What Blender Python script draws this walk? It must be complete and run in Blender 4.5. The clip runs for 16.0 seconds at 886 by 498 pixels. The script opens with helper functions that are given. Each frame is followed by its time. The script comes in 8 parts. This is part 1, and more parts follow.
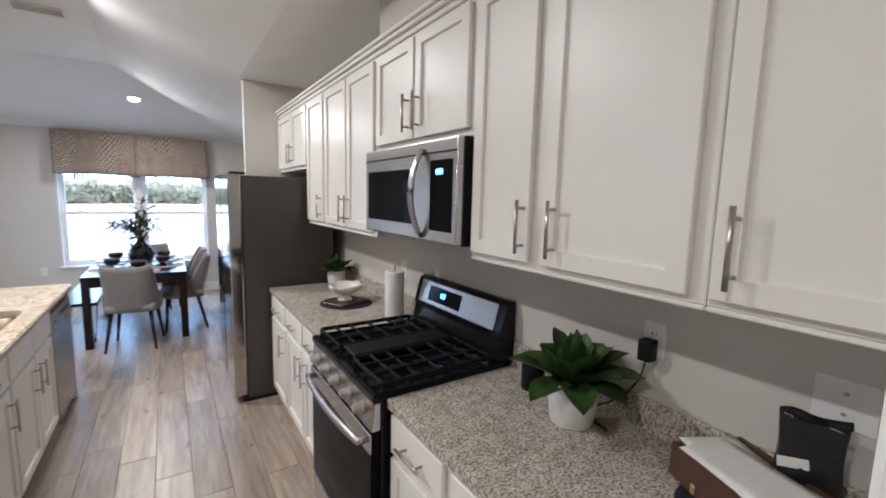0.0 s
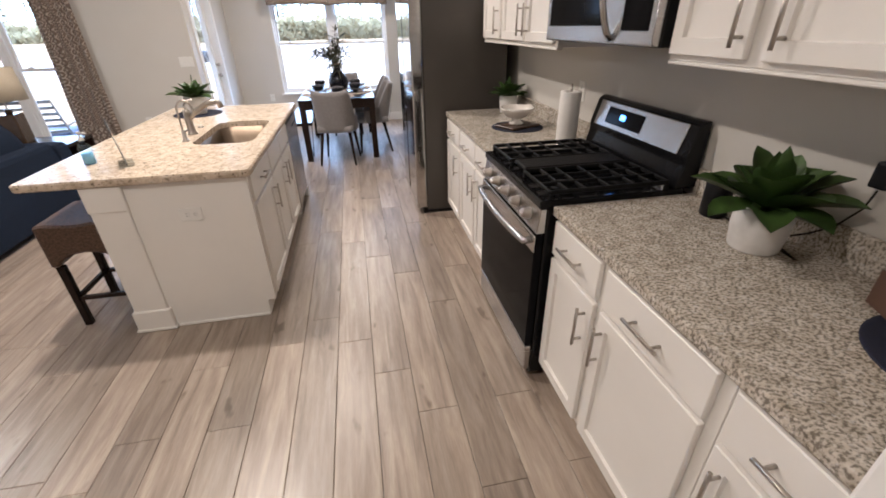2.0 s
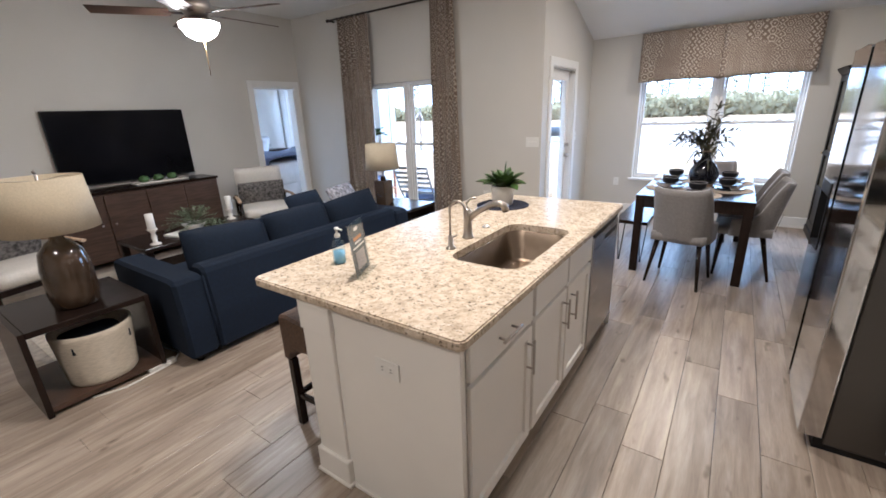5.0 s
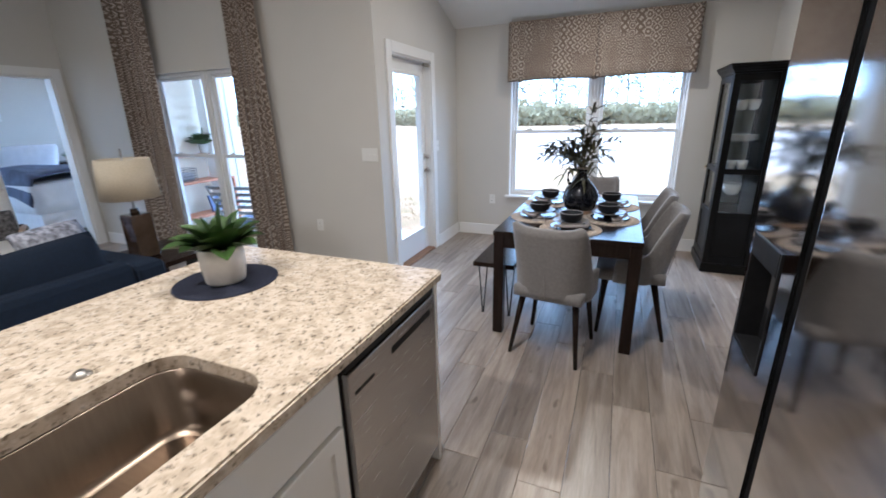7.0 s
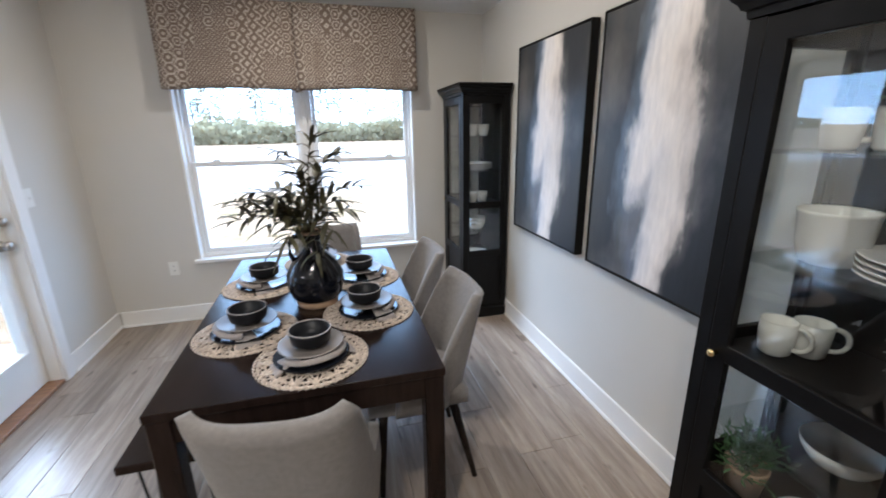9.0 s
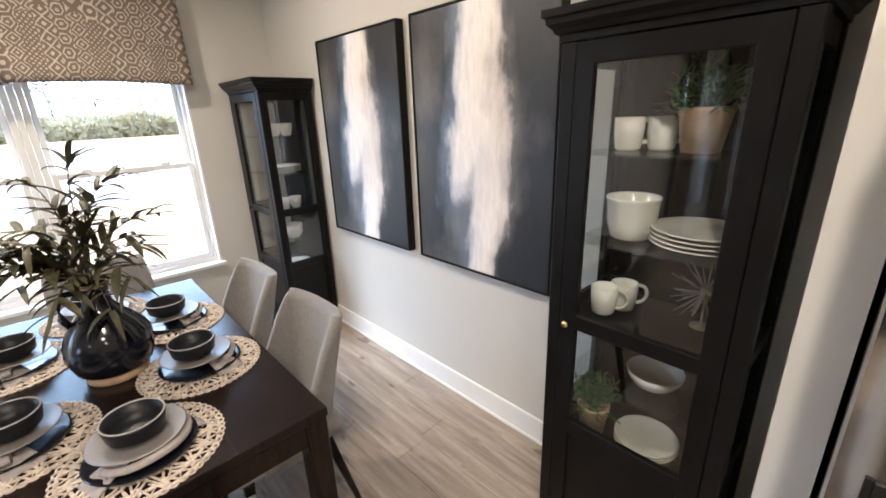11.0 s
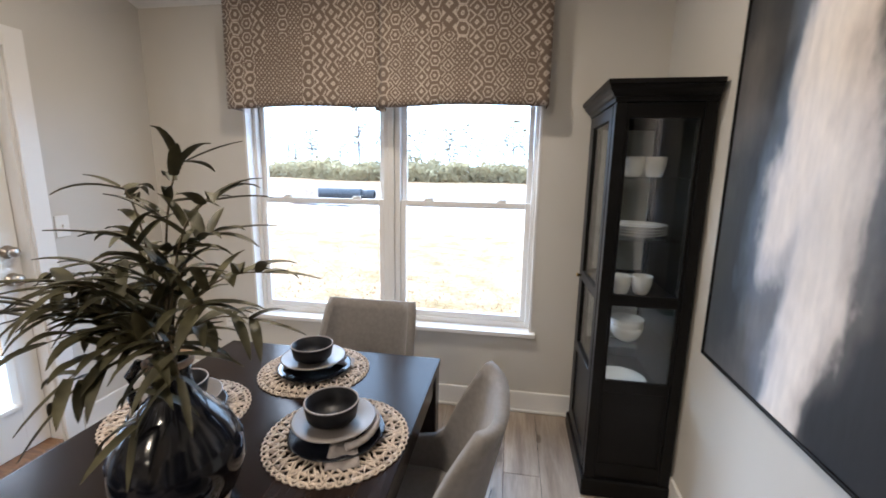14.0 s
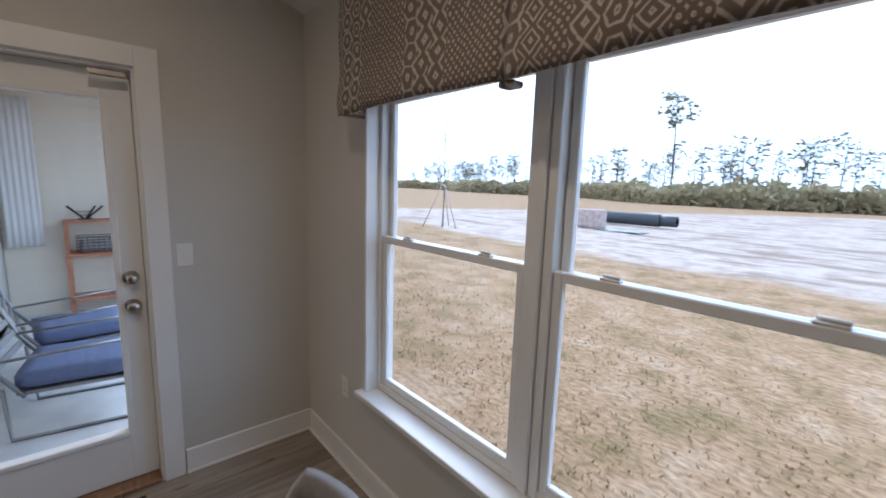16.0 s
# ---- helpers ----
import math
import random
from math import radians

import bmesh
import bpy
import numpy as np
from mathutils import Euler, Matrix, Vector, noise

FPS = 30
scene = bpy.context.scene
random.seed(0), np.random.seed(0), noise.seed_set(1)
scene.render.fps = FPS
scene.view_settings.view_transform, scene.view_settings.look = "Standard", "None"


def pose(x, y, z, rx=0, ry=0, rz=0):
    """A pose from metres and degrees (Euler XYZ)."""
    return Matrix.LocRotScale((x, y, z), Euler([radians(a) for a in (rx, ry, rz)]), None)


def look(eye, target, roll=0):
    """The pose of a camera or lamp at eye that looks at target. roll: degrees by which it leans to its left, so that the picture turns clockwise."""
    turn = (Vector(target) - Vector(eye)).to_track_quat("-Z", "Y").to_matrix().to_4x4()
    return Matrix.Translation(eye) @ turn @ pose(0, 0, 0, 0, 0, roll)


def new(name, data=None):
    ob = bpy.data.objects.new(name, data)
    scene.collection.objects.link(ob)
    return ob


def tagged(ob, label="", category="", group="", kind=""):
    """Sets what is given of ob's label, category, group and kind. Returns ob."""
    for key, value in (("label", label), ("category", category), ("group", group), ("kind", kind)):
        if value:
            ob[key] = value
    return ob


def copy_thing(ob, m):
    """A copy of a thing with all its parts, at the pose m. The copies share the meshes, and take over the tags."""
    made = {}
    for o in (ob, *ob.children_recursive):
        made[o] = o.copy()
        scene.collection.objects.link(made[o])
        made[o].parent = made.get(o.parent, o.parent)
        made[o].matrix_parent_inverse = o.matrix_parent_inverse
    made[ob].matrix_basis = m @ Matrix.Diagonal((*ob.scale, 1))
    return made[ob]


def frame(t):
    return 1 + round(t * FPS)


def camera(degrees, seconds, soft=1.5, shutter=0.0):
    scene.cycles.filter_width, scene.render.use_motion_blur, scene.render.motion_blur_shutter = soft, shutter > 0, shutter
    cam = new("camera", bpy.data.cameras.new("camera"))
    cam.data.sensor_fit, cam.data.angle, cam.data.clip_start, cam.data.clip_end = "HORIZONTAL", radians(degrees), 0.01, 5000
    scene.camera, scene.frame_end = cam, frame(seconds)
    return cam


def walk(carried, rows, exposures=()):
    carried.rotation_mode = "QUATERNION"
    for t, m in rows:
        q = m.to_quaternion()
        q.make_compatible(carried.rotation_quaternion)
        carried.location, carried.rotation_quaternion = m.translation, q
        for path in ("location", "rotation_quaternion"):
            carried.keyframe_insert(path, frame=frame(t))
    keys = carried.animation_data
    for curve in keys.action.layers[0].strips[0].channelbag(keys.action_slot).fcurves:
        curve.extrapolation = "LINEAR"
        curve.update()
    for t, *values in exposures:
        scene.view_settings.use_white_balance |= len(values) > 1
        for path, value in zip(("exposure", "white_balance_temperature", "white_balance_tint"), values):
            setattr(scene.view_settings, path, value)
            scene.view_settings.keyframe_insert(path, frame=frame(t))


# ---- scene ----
cam = camera(93.6, 16.0, soft=1.7, shutter=0.2)
PATH = [
    (0, (0.289, 0.23, 1.647), (1.385, 1.884, 1.401), 1.4),
    (0.5, (0.278, 0.179, 1.629), (1.061, 1.967, 1.193), 0.2),
    (1, (0.257, 0.162, 1.589), (0.881, 1.951, 0.949), -0.6),
    (1.5, (0.237, 0.14, 1.565), (0.725, 1.902, 0.754), -0.6),
    (2, (0.214, 0.137, 1.546), (0.545, 1.865, 0.595), -1.0),
    (2.5, (0.17, 0.155, 1.534), (0.283, 1.883, 0.533), -1.7),
    (3, (0.136, 0.237, 1.543), (-0.032, 1.998, 0.61), -1.6),
    (3.5, (0.095, 0.437, 1.56), (-0.375, 2.219, 0.784), -2.4),
    (4, (0.101, 0.724, 1.556), (-0.709, 2.435, 0.912), -3.1),
    (4.2, (0.132, 0.867, 1.565), (-0.816, 2.521, 0.961), -2.9),
    (6.3, (0.248, 2.431, 1.489), (-0.884, 3.938, 0.82), -2.5),
    (6.5, (0.25, 2.613, 1.469), (-0.789, 4.195, 0.823), -2.2),
    (7, (0.247, 3.036, 1.498), (-0.493, 4.791, 0.889), -1.4),
    (7.5, (0.236, 3.445, 1.53), (-0.28, 5.286, 0.941), -0.5),
    (8, (0.164, 3.842, 1.521), (-0.085, 5.737, 0.931), -0.4),
    (8.5, (0.109, 4.177, 1.533), (0.183, 6.084, 0.937), -1.1),
    (9, (0.112, 4.429, 1.548), (0.601, 6.287, 0.99), -0.9),
    (9.3, (0.102, 4.514, 1.59), (0.951, 6.255, 1.094), 0.1),
    (9.7, (0.038, 4.582, 1.624), (1.27, 6.106, 1.225), -0.2),
    (11.8, (-0.044, 4.626, 1.577), (1.157, 6.012, 0.781), -2.6),
    (12, (-0.052, 4.654, 1.555), (0.991, 6.152, 0.739), -2.0),
    (12.5, (0.071, 4.777, 1.515), (0.758, 6.501, 0.768), -1.5),
    (13, (0.296, 4.975, 1.535), (0.707, 6.844, 0.954), 0.2),
    (13.5, (0.52, 5.291, 1.497), (0.619, 7.237, 1.045), 0.8),
    (14, (0.691, 5.664, 1.499), (0.374, 7.604, 1.131), 0.9),
    (14.5, (0.831, 6.017, 1.528), (0.091, 7.843, 1.184), 2.8),
    (15, (0.82, 6.419, 1.517), (-0.143, 8.138, 1.172), 1.4),
    (15.5, (0.788, 6.788, 1.507), (-0.399, 8.365, 1.182), 1.0),
    (16, (0.72, 7.147, 1.564), (-0.774, 8.441, 1.26), 1.8),
]
EXPOSURES = [(0.0, 0.2, 4700, 9), (2.0, 0.3, 5150, 14), (3.0, 0.35, 5150, 14), (4.2, 0.25, 4950, 12), (6.5, 0.05, 5000, 10), (7.0, -0.05, 4750, 9), (8.0, -0.1, 4600, 8), (9.0, 0.0, 4950, 8), (9.6, 0.25, 5350, 9), (12.0, 0.5, 5450, 10), (12.5, 0.35, 5350, 10), (13.5, -0.05, 5250, 9), (14.5, -0.15, 5650, 12), (15.5, -1.0, 5250, 12), (16.0, -1.45, 5500, 13)]
walk(cam, [(t, look(eye, target, roll)) for t, eye, target, roll in PATH], EXPOSURES)

# ---- daylight: overcast sky with a weak wide sun
world = bpy.data.worlds.new("overcast")
scene.world = world
world.use_nodes = True
wn, wl = world.node_tree.nodes, world.node_tree.links
sky = wn.new("ShaderNodeTexSky")
sky.sky_type, sky.sun_disc = "NISHITA", False
sky.sun_elevation, sky.sun_rotation = radians(31), radians(-48)
wmap = wn.new("ShaderNodeTexCoord")
wnoise = wn.new("ShaderNodeTexNoise")
wnoise.inputs["Scale"].default_value, wnoise.inputs["Detail"].default_value = 2.2, 4
wstretch = wn.new("ShaderNodeMapping")
wstretch.inputs["Scale"].default_value = (1, 1, 4)
wl.new(wmap.outputs["Generated"], wstretch.inputs["Vector"])
wl.new(wstretch.outputs["Vector"], wnoise.inputs["Vector"])
wramp = wn.new("ShaderNodeValToRGB")
wramp.color_ramp.elements[0].position, wramp.color_ramp.elements[0].color = 0.3, (31.0, 41.0, 52.0, 1)
wramp.color_ramp.elements[1].position, wramp.color_ramp.elements[1].color = 0.7, (38.0, 47.0, 57.5, 1)
wl.new(wnoise.outputs["Fac"], wramp.inputs["Fac"])
wmix = wn.new("ShaderNodeMix")
wmix.data_type = "RGBA"
wmix.inputs["Factor"].default_value = 0.92
wl.new(sky.outputs["Color"], wmix.inputs["A"])
wl.new(wramp.outputs["Color"], wmix.inputs["B"])
wl.new(wmix.outputs["Result"], wn["Background"].inputs["Color"])
wn["Background"].inputs["Strength"].default_value = 0.15

sun = new("sun", bpy.data.lights.new("sun", "SUN"))
sun.data.energy, sun.data.angle, sun.data.color = 3.5, radians(35), (1.0, 0.96, 0.91)
sun.matrix_world = look((0, 0, 0), (0.62, -0.56, -0.5))

# ---- materials
def mat(name, color, rough=0.5, metal=0.0, vary=0.0, scale=8.0, bump=0.0, bscale=60.0, stretch=(1, 1, 1), spread=None, coat=0.0, random_tone=0.0, sheen=0.0, spec=0.5):
    """A painted, woven or cast surface: one base colour with a second noise tone, and fine relief."""
    m = bpy.data.materials.new(name)
    m.use_nodes = True
    n, l = m.node_tree.nodes, m.node_tree.links
    b = n["Principled BSDF"]
    b.inputs["Roughness"].default_value, b.inputs["Metallic"].default_value = rough, metal
    b.inputs["Base Color"].default_value = (*color, 1)
    b.inputs["Coat Weight"].default_value = coat
    b.inputs["Specular IOR Level"].default_value = spec
    b.inputs["Sheen Weight"].default_value = sheen
    tc = n.new("ShaderNodeTexCoord")
    mp = n.new("ShaderNodeMapping")
    mp.inputs["Scale"].default_value = stretch
    l.new(tc.outputs["Object"], mp.inputs["Vector"])
    out = None
    if vary:
        t = n.new("ShaderNodeTexNoise")
        t.inputs["Scale"].default_value, t.inputs["Detail"].default_value = scale, 6
        l.new(mp.outputs["Vector"], t.inputs["Vector"])
        r = n.new("ShaderNodeValToRGB")
        low = spread or tuple(c * (1 - vary) for c in color)
        high = tuple(min(1, c * (1 + vary)) for c in color)
        r.color_ramp.elements[0].position, r.color_ramp.elements[0].color = 0.32, (*low, 1)
        r.color_ramp.elements[1].position, r.color_ramp.elements[1].color = 0.68, (*high, 1)
        l.new(t.outputs["Fac"], r.inputs["Fac"])
        out = r.outputs["Color"]
        rr = n.new("ShaderNodeMapRange")
        rr.inputs["To Min"].default_value, rr.inputs["To Max"].default_value = rough * 0.85, min(1, rough * 1.15)
        l.new(t.outputs["Fac"], rr.inputs["Value"])
        l.new(rr.outputs["Result"], b.inputs["Roughness"])
    if random_tone and out:
        oi = n.new("ShaderNodeObjectInfo")
        hs = n.new("ShaderNodeHueSaturation")
        mr = n.new("ShaderNodeMapRange")
        mr.inputs["To Min"].default_value, mr.inputs["To Max"].default_value = 1 - random_tone, 1 + random_tone
        l.new(oi.outputs["Random"], mr.inputs["Value"])
        l.new(mr.outputs["Result"], hs.inputs["Value"])
        l.new(out, hs.inputs["Color"])
        out = hs.outputs["Color"]
    if out:
        l.new(out, b.inputs["Base Color"])
    if bump:
        t2 = n.new("ShaderNodeTexNoise")
        t2.inputs["Scale"].default_value, t2.inputs["Detail"].default_value = bscale, 4
        l.new(mp.outputs["Vector"], t2.inputs["Vector"])
        bp = n.new("ShaderNodeBump")
        bp.inputs["Strength"].default_value, bp.inputs["Distance"].default_value = bump, 0.004
        l.new(t2.outputs["Fac"], bp.inputs["Height"])
        l.new(bp.outputs["Normal"], b.inputs["Normal"])
    return m


def math_node(n, l, op, a, b=None):
    """A Math node on sockets or numbers; gives its output socket."""
    k = n.new("ShaderNodeMath")
    k.operation = op
    for i, v in enumerate((a, b)):
        if v is None:
            continue
        if isinstance(v, (int, float)):
            k.inputs[i].default_value = v
        else:
            l.new(v, k.inputs[i])
    return k.outputs[0]


def ramp(n, l, fac, stops, constant=False):
    r = n.new("ShaderNodeValToRGB")
    if constant:
        r.color_ramp.interpolation = "CONSTANT"
    e = r.color_ramp.elements
    while len(e) < len(stops):
        e.new(0.5)
    for i, (p, c) in enumerate(stops):
        e[i].position, e[i].color = p, (*c, 1)
    l.new(fac, r.inputs["Fac"])
    return r.outputs["Color"]


def blank(name, rough=0.5, coord="Object"):
    m = bpy.data.materials.new(name)
    m.use_nodes = True
    n, l = m.node_tree.nodes, m.node_tree.links
    b = n["Principled BSDF"]
    b.inputs["Roughness"].default_value = rough
    return m, n, l, b, n.new("ShaderNodeTexCoord").outputs[coord]


def mix_color(n, l, fac, a, b, blend="MIX"):
    k = n.new("ShaderNodeMix")
    k.data_type, k.blend_type = "RGBA", blend
    for sock, v in ((k.inputs["Factor"], fac), (k.inputs["A"], a), (k.inputs["B"], b)):
        if isinstance(v, (int, float)):
            sock.default_value = v
        elif isinstance(v, tuple):
            sock.default_value = (*v, 1)
        else:
            l.new(v, sock)
    return k.outputs["Result"]


def tex(n, l, kind, vector, scale, detail=2.0, stretch=None, turn=None):
    if stretch or turn:
        mp = n.new("ShaderNodeMapping")
        mp.inputs["Scale"].default_value = stretch or (1, 1, 1)
        mp.inputs["Rotation"].default_value = turn or (0, 0, 0)
        l.new(vector, mp.inputs["Vector"])
        vector = mp.outputs["Vector"]
    t = n.new(kind)
    t.inputs["Scale"].default_value = scale
    if "Detail" in t.inputs:
        t.inputs["Detail"].default_value = detail
    l.new(vector, t.inputs["Vector"])
    return t


def relief(n, l, b, height, strength, distance=0.003):
    bp = n.new("ShaderNodeBump")
    bp.inputs["Strength"].default_value, bp.inputs["Distance"].default_value = strength, distance
    l.new(height, bp.inputs["Height"])
    l.new(bp.outputs["Normal"], b.inputs["Normal"])


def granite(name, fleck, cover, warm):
    """Polished stone; fleck is the size of its dark grains, cover their share, warm the lamplight tint painted in."""
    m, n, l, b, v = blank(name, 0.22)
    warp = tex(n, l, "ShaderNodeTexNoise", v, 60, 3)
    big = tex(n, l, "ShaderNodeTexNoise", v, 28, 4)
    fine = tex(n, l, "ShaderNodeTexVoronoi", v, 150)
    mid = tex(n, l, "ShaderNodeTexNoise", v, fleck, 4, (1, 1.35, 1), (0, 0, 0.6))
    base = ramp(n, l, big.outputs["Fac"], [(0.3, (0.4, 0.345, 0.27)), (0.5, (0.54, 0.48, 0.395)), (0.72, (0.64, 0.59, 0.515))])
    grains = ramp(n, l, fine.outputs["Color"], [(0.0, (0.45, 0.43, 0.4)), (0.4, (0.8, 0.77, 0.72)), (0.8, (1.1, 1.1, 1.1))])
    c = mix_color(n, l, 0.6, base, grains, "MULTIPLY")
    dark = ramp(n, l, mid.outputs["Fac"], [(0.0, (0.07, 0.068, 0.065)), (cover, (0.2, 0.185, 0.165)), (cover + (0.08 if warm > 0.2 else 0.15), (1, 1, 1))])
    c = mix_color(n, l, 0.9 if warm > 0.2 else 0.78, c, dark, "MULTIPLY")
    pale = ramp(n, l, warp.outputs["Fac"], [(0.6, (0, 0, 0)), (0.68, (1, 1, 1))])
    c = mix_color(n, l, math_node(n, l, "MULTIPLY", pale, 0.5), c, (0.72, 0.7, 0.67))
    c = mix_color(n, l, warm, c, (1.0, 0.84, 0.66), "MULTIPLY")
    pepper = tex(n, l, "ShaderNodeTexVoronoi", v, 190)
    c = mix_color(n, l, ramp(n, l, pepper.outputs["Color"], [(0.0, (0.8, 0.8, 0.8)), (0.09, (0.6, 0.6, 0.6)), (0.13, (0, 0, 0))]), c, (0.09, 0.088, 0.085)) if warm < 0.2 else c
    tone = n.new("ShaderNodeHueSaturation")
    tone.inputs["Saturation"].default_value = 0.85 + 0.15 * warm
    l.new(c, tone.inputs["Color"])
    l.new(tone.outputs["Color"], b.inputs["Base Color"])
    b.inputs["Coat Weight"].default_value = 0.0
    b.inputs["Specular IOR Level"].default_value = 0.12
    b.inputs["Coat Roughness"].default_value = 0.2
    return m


def plank_wood():
    m, n, l, b, v = blank("vinyl_plank", 0.33)
    oi = n.new("ShaderNodeObjectInfo")
    shift = n.new("ShaderNodeVectorMath")
    shift.operation = "MULTIPLY_ADD"
    l.new(oi.outputs["Random"], shift.inputs[0])
    shift.inputs[1].default_value = (13, 41, 7)
    l.new(v, shift.inputs[2])
    sv = shift.outputs[0]
    grain = tex(n, l, "ShaderNodeTexNoise", sv, 6, 8, (5.0, 0.42, 1))
    grain.inputs["Distortion"].default_value = 0.6
    streak = tex(n, l, "ShaderNodeTexNoise", sv, 3.0, 5, (3.4, 0.4, 1))
    fine = tex(n, l, "ShaderNodeTexNoise", sv, 40, 5, (6, 0.5, 1))
    knot = tex(n, l, "ShaderNodeTexNoise", sv, 5.5, 2, (2.2, 0.9, 1))
    c = ramp(n, l, grain.outputs["Fac"], [(0.3, (0.23, 0.186, 0.15)), (0.48, (0.32, 0.262, 0.21)), (0.68, (0.4, 0.34, 0.28))])
    s = ramp(n, l, streak.outputs["Fac"], [(0.34, (0.76, 0.74, 0.73)), (0.55, (1, 1, 1)), (0.75, (1.12, 1.11, 1.09))])
    c = mix_color(n, l, 0.85, c, s, "MULTIPLY")
    f = ramp(n, l, fine.outputs["Fac"], [(0.35, (0.86, 0.85, 0.84)), (0.6, (1.04, 1.03, 1.02))])
    c = mix_color(n, l, 0.7, c, f, "MULTIPLY")
    k = ramp(n, l, knot.outputs["Fac"], [(0.26, (0.38, 0.34, 0.3)), (0.33, (1, 1, 1))])
    c = mix_color(n, l, 0.8, c, k, "MULTIPLY")
    hs = n.new("ShaderNodeHueSaturation")
    l.new(c, hs.inputs["Color"])
    mr = n.new("ShaderNodeMapRange")
    mr.inputs["To Min"].default_value, mr.inputs["To Max"].default_value = 0.82, 1.16
    l.new(oi.outputs["Random"], mr.inputs["Value"])
    l.new(mr.outputs["Result"], hs.inputs["Value"])
    l.new(hs.outputs["Color"], b.inputs["Base Color"])
    rr = n.new("ShaderNodeMapRange")
    rr.inputs["To Min"].default_value, rr.inputs["To Max"].default_value = 0.28, 0.42
    l.new(fine.outputs["Fac"], rr.inputs["Value"])
    l.new(rr.outputs["Result"], b.inputs["Roughness"])
    relief(n, l, b, fine.outputs["Fac"], 0.1, 0.002)
    b.inputs["Specular IOR Level"].default_value = 0.7
    return m


def ikat():
    """Taupe and cream woven pattern of diamonds, rings and bars in vertical bands."""
    m, n, l, b, v = blank("ikat_fabric", 0.85)
    sep = n.new("ShaderNodeSeparateXYZ")
    wob = tex(n, l, "ShaderNodeTexNoise", v, 13, 3)
    add = n.new("ShaderNodeVectorMath")
    add.operation = "MULTIPLY_ADD"
    l.new(wob.outputs["Color"], add.inputs[0])
    add.inputs[1].default_value = (0.022, 0.022, 0.022)
    l.new(v, add.inputs[2])
    l.new(add.outputs[0], sep.inputs[0])
    x, z = sep.outputs["X"], sep.outputs["Z"]

    def cell(fx, fz):
        u = math_node(n, l, "ABSOLUTE", math_node(n, l, "SUBTRACT", math_node(n, l, "FRACT", math_node(n, l, "MULTIPLY", x, fx)), 0.5))
        w = math_node(n, l, "ABSOLUTE", math_node(n, l, "SUBTRACT", math_node(n, l, "FRACT", math_node(n, l, "MULTIPLY", z, fz)), 0.5))
        return u, w

    col = math_node(n, l, "FLOOR", math_node(n, l, "MULTIPLY", x, 13.6))
    z = math_node(n, l, "ADD", z, math_node(n, l, "MULTIPLY", math_node(n, l, "SINE", math_node(n, l, "MULTIPLY", col, 5.7)), 0.09))
    row = math_node(n, l, "FLOOR", math_node(n, l, "MULTIPLY", z, 2.3))
    pick = math_node(n, l, "FRACT", math_node(n, l, "MULTIPLY", math_node(n, l, "SINE", math_node(n, l, "ADD", math_node(n, l, "MULTIPLY", col, 12.99), math_node(n, l, "MULTIPLY", row, 4.1))), 43.7))
    vary = math_node(n, l, "FRACT", math_node(n, l, "MULTIPLY", pick, 17.3))
    u, w = cell(13.6, 13.2)
    turns = math_node(n, l, "ADD", math_node(n, l, "MULTIPLY", vary, 12.0), 9.0)
    diamond = math_node(n, l, "SINE", math_node(n, l, "MULTIPLY", math_node(n, l, "ADD", u, w), turns))
    u2, w2 = cell(13.6, 13.2)
    ring = math_node(n, l, "MAXIMUM", math_node(n, l, "ADD", math_node(n, l, "MULTIPLY", u2, 0.87), math_node(n, l, "MULTIPLY", w2, 0.5)), w2)
    ring = math_node(n, l, "SINE", math_node(n, l, "MULTIPLY", ring, math_node(n, l, "ADD", math_node(n, l, "MULTIPLY", vary, 14.0), 14.0)))
    u3, w3 = cell(40.8, 37.0)
    dots = math_node(n, l, "SQRT", math_node(n, l, "ADD", math_node(n, l, "MULTIPLY", u3, u3), math_node(n, l, "MULTIPLY", w3, w3)))
    bars = math_node(n, l, "SINE", math_node(n, l, "MULTIPLY", dots, 12.0))
    one = math_node(n, l, "LESS_THAN", pick, 0.34)
    two = math_node(n, l, "LESS_THAN", pick, 0.74)
    f1 = n.new("ShaderNodeMix")
    l.new(two, f1.inputs["Factor"])
    l.new(bars, f1.inputs["A"])
    l.new(ring, f1.inputs["B"])
    f2 = n.new("ShaderNodeMix")
    l.new(one, f2.inputs["Factor"])
    l.new(f1.outputs["Result"], f2.inputs["A"])
    l.new(diamond, f2.inputs["B"])
    fray = tex(n, l, "ShaderNodeTexNoise", v, 55, 3)
    val = math_node(n, l, "ADD", f2.outputs["Result"], math_node(n, l, "MULTIPLY", math_node(n, l, "SUBTRACT", fray.outputs["Fac"], 0.5), 1.5))
    c = ramp(n, l, val, [(0.0, (0.205, 0.155, 0.122)), (0.35, (0.265, 0.206, 0.162)), (0.6, (0.48, 0.41, 0.34)), (0.95, (0.62, 0.55, 0.465))])
    warm = tex(n, l, "ShaderNodeTexNoise", v, 5, 2)
    c = mix_color(n, l, math_node(n, l, "MULTIPLY", warm.outputs["Fac"], 0.2), c, (0.55, 0.42, 0.32), "MULTIPLY")
    l.new(c, b.inputs["Base Color"])
    weave = tex(n, l, "ShaderNodeTexNoise", v, 300, 2)
    relief(n, l, b, weave.outputs["Fac"], 0.25, 0.002)
    b.inputs["Sheen Weight"].default_value = 0.2
    glow = n.new("ShaderNodeBsdfTranslucent")
    l.new(c, glow.inputs["Color"])
    both = n.new("ShaderNodeMixShader")
    both.inputs["Fac"].default_value = 0.2
    l.new(b.outputs[0], both.inputs[1])
    l.new(glow.outputs[0], both.inputs[2])
    l.new(both.outputs[0], n["Material Output"].inputs["Surface"])
    return m


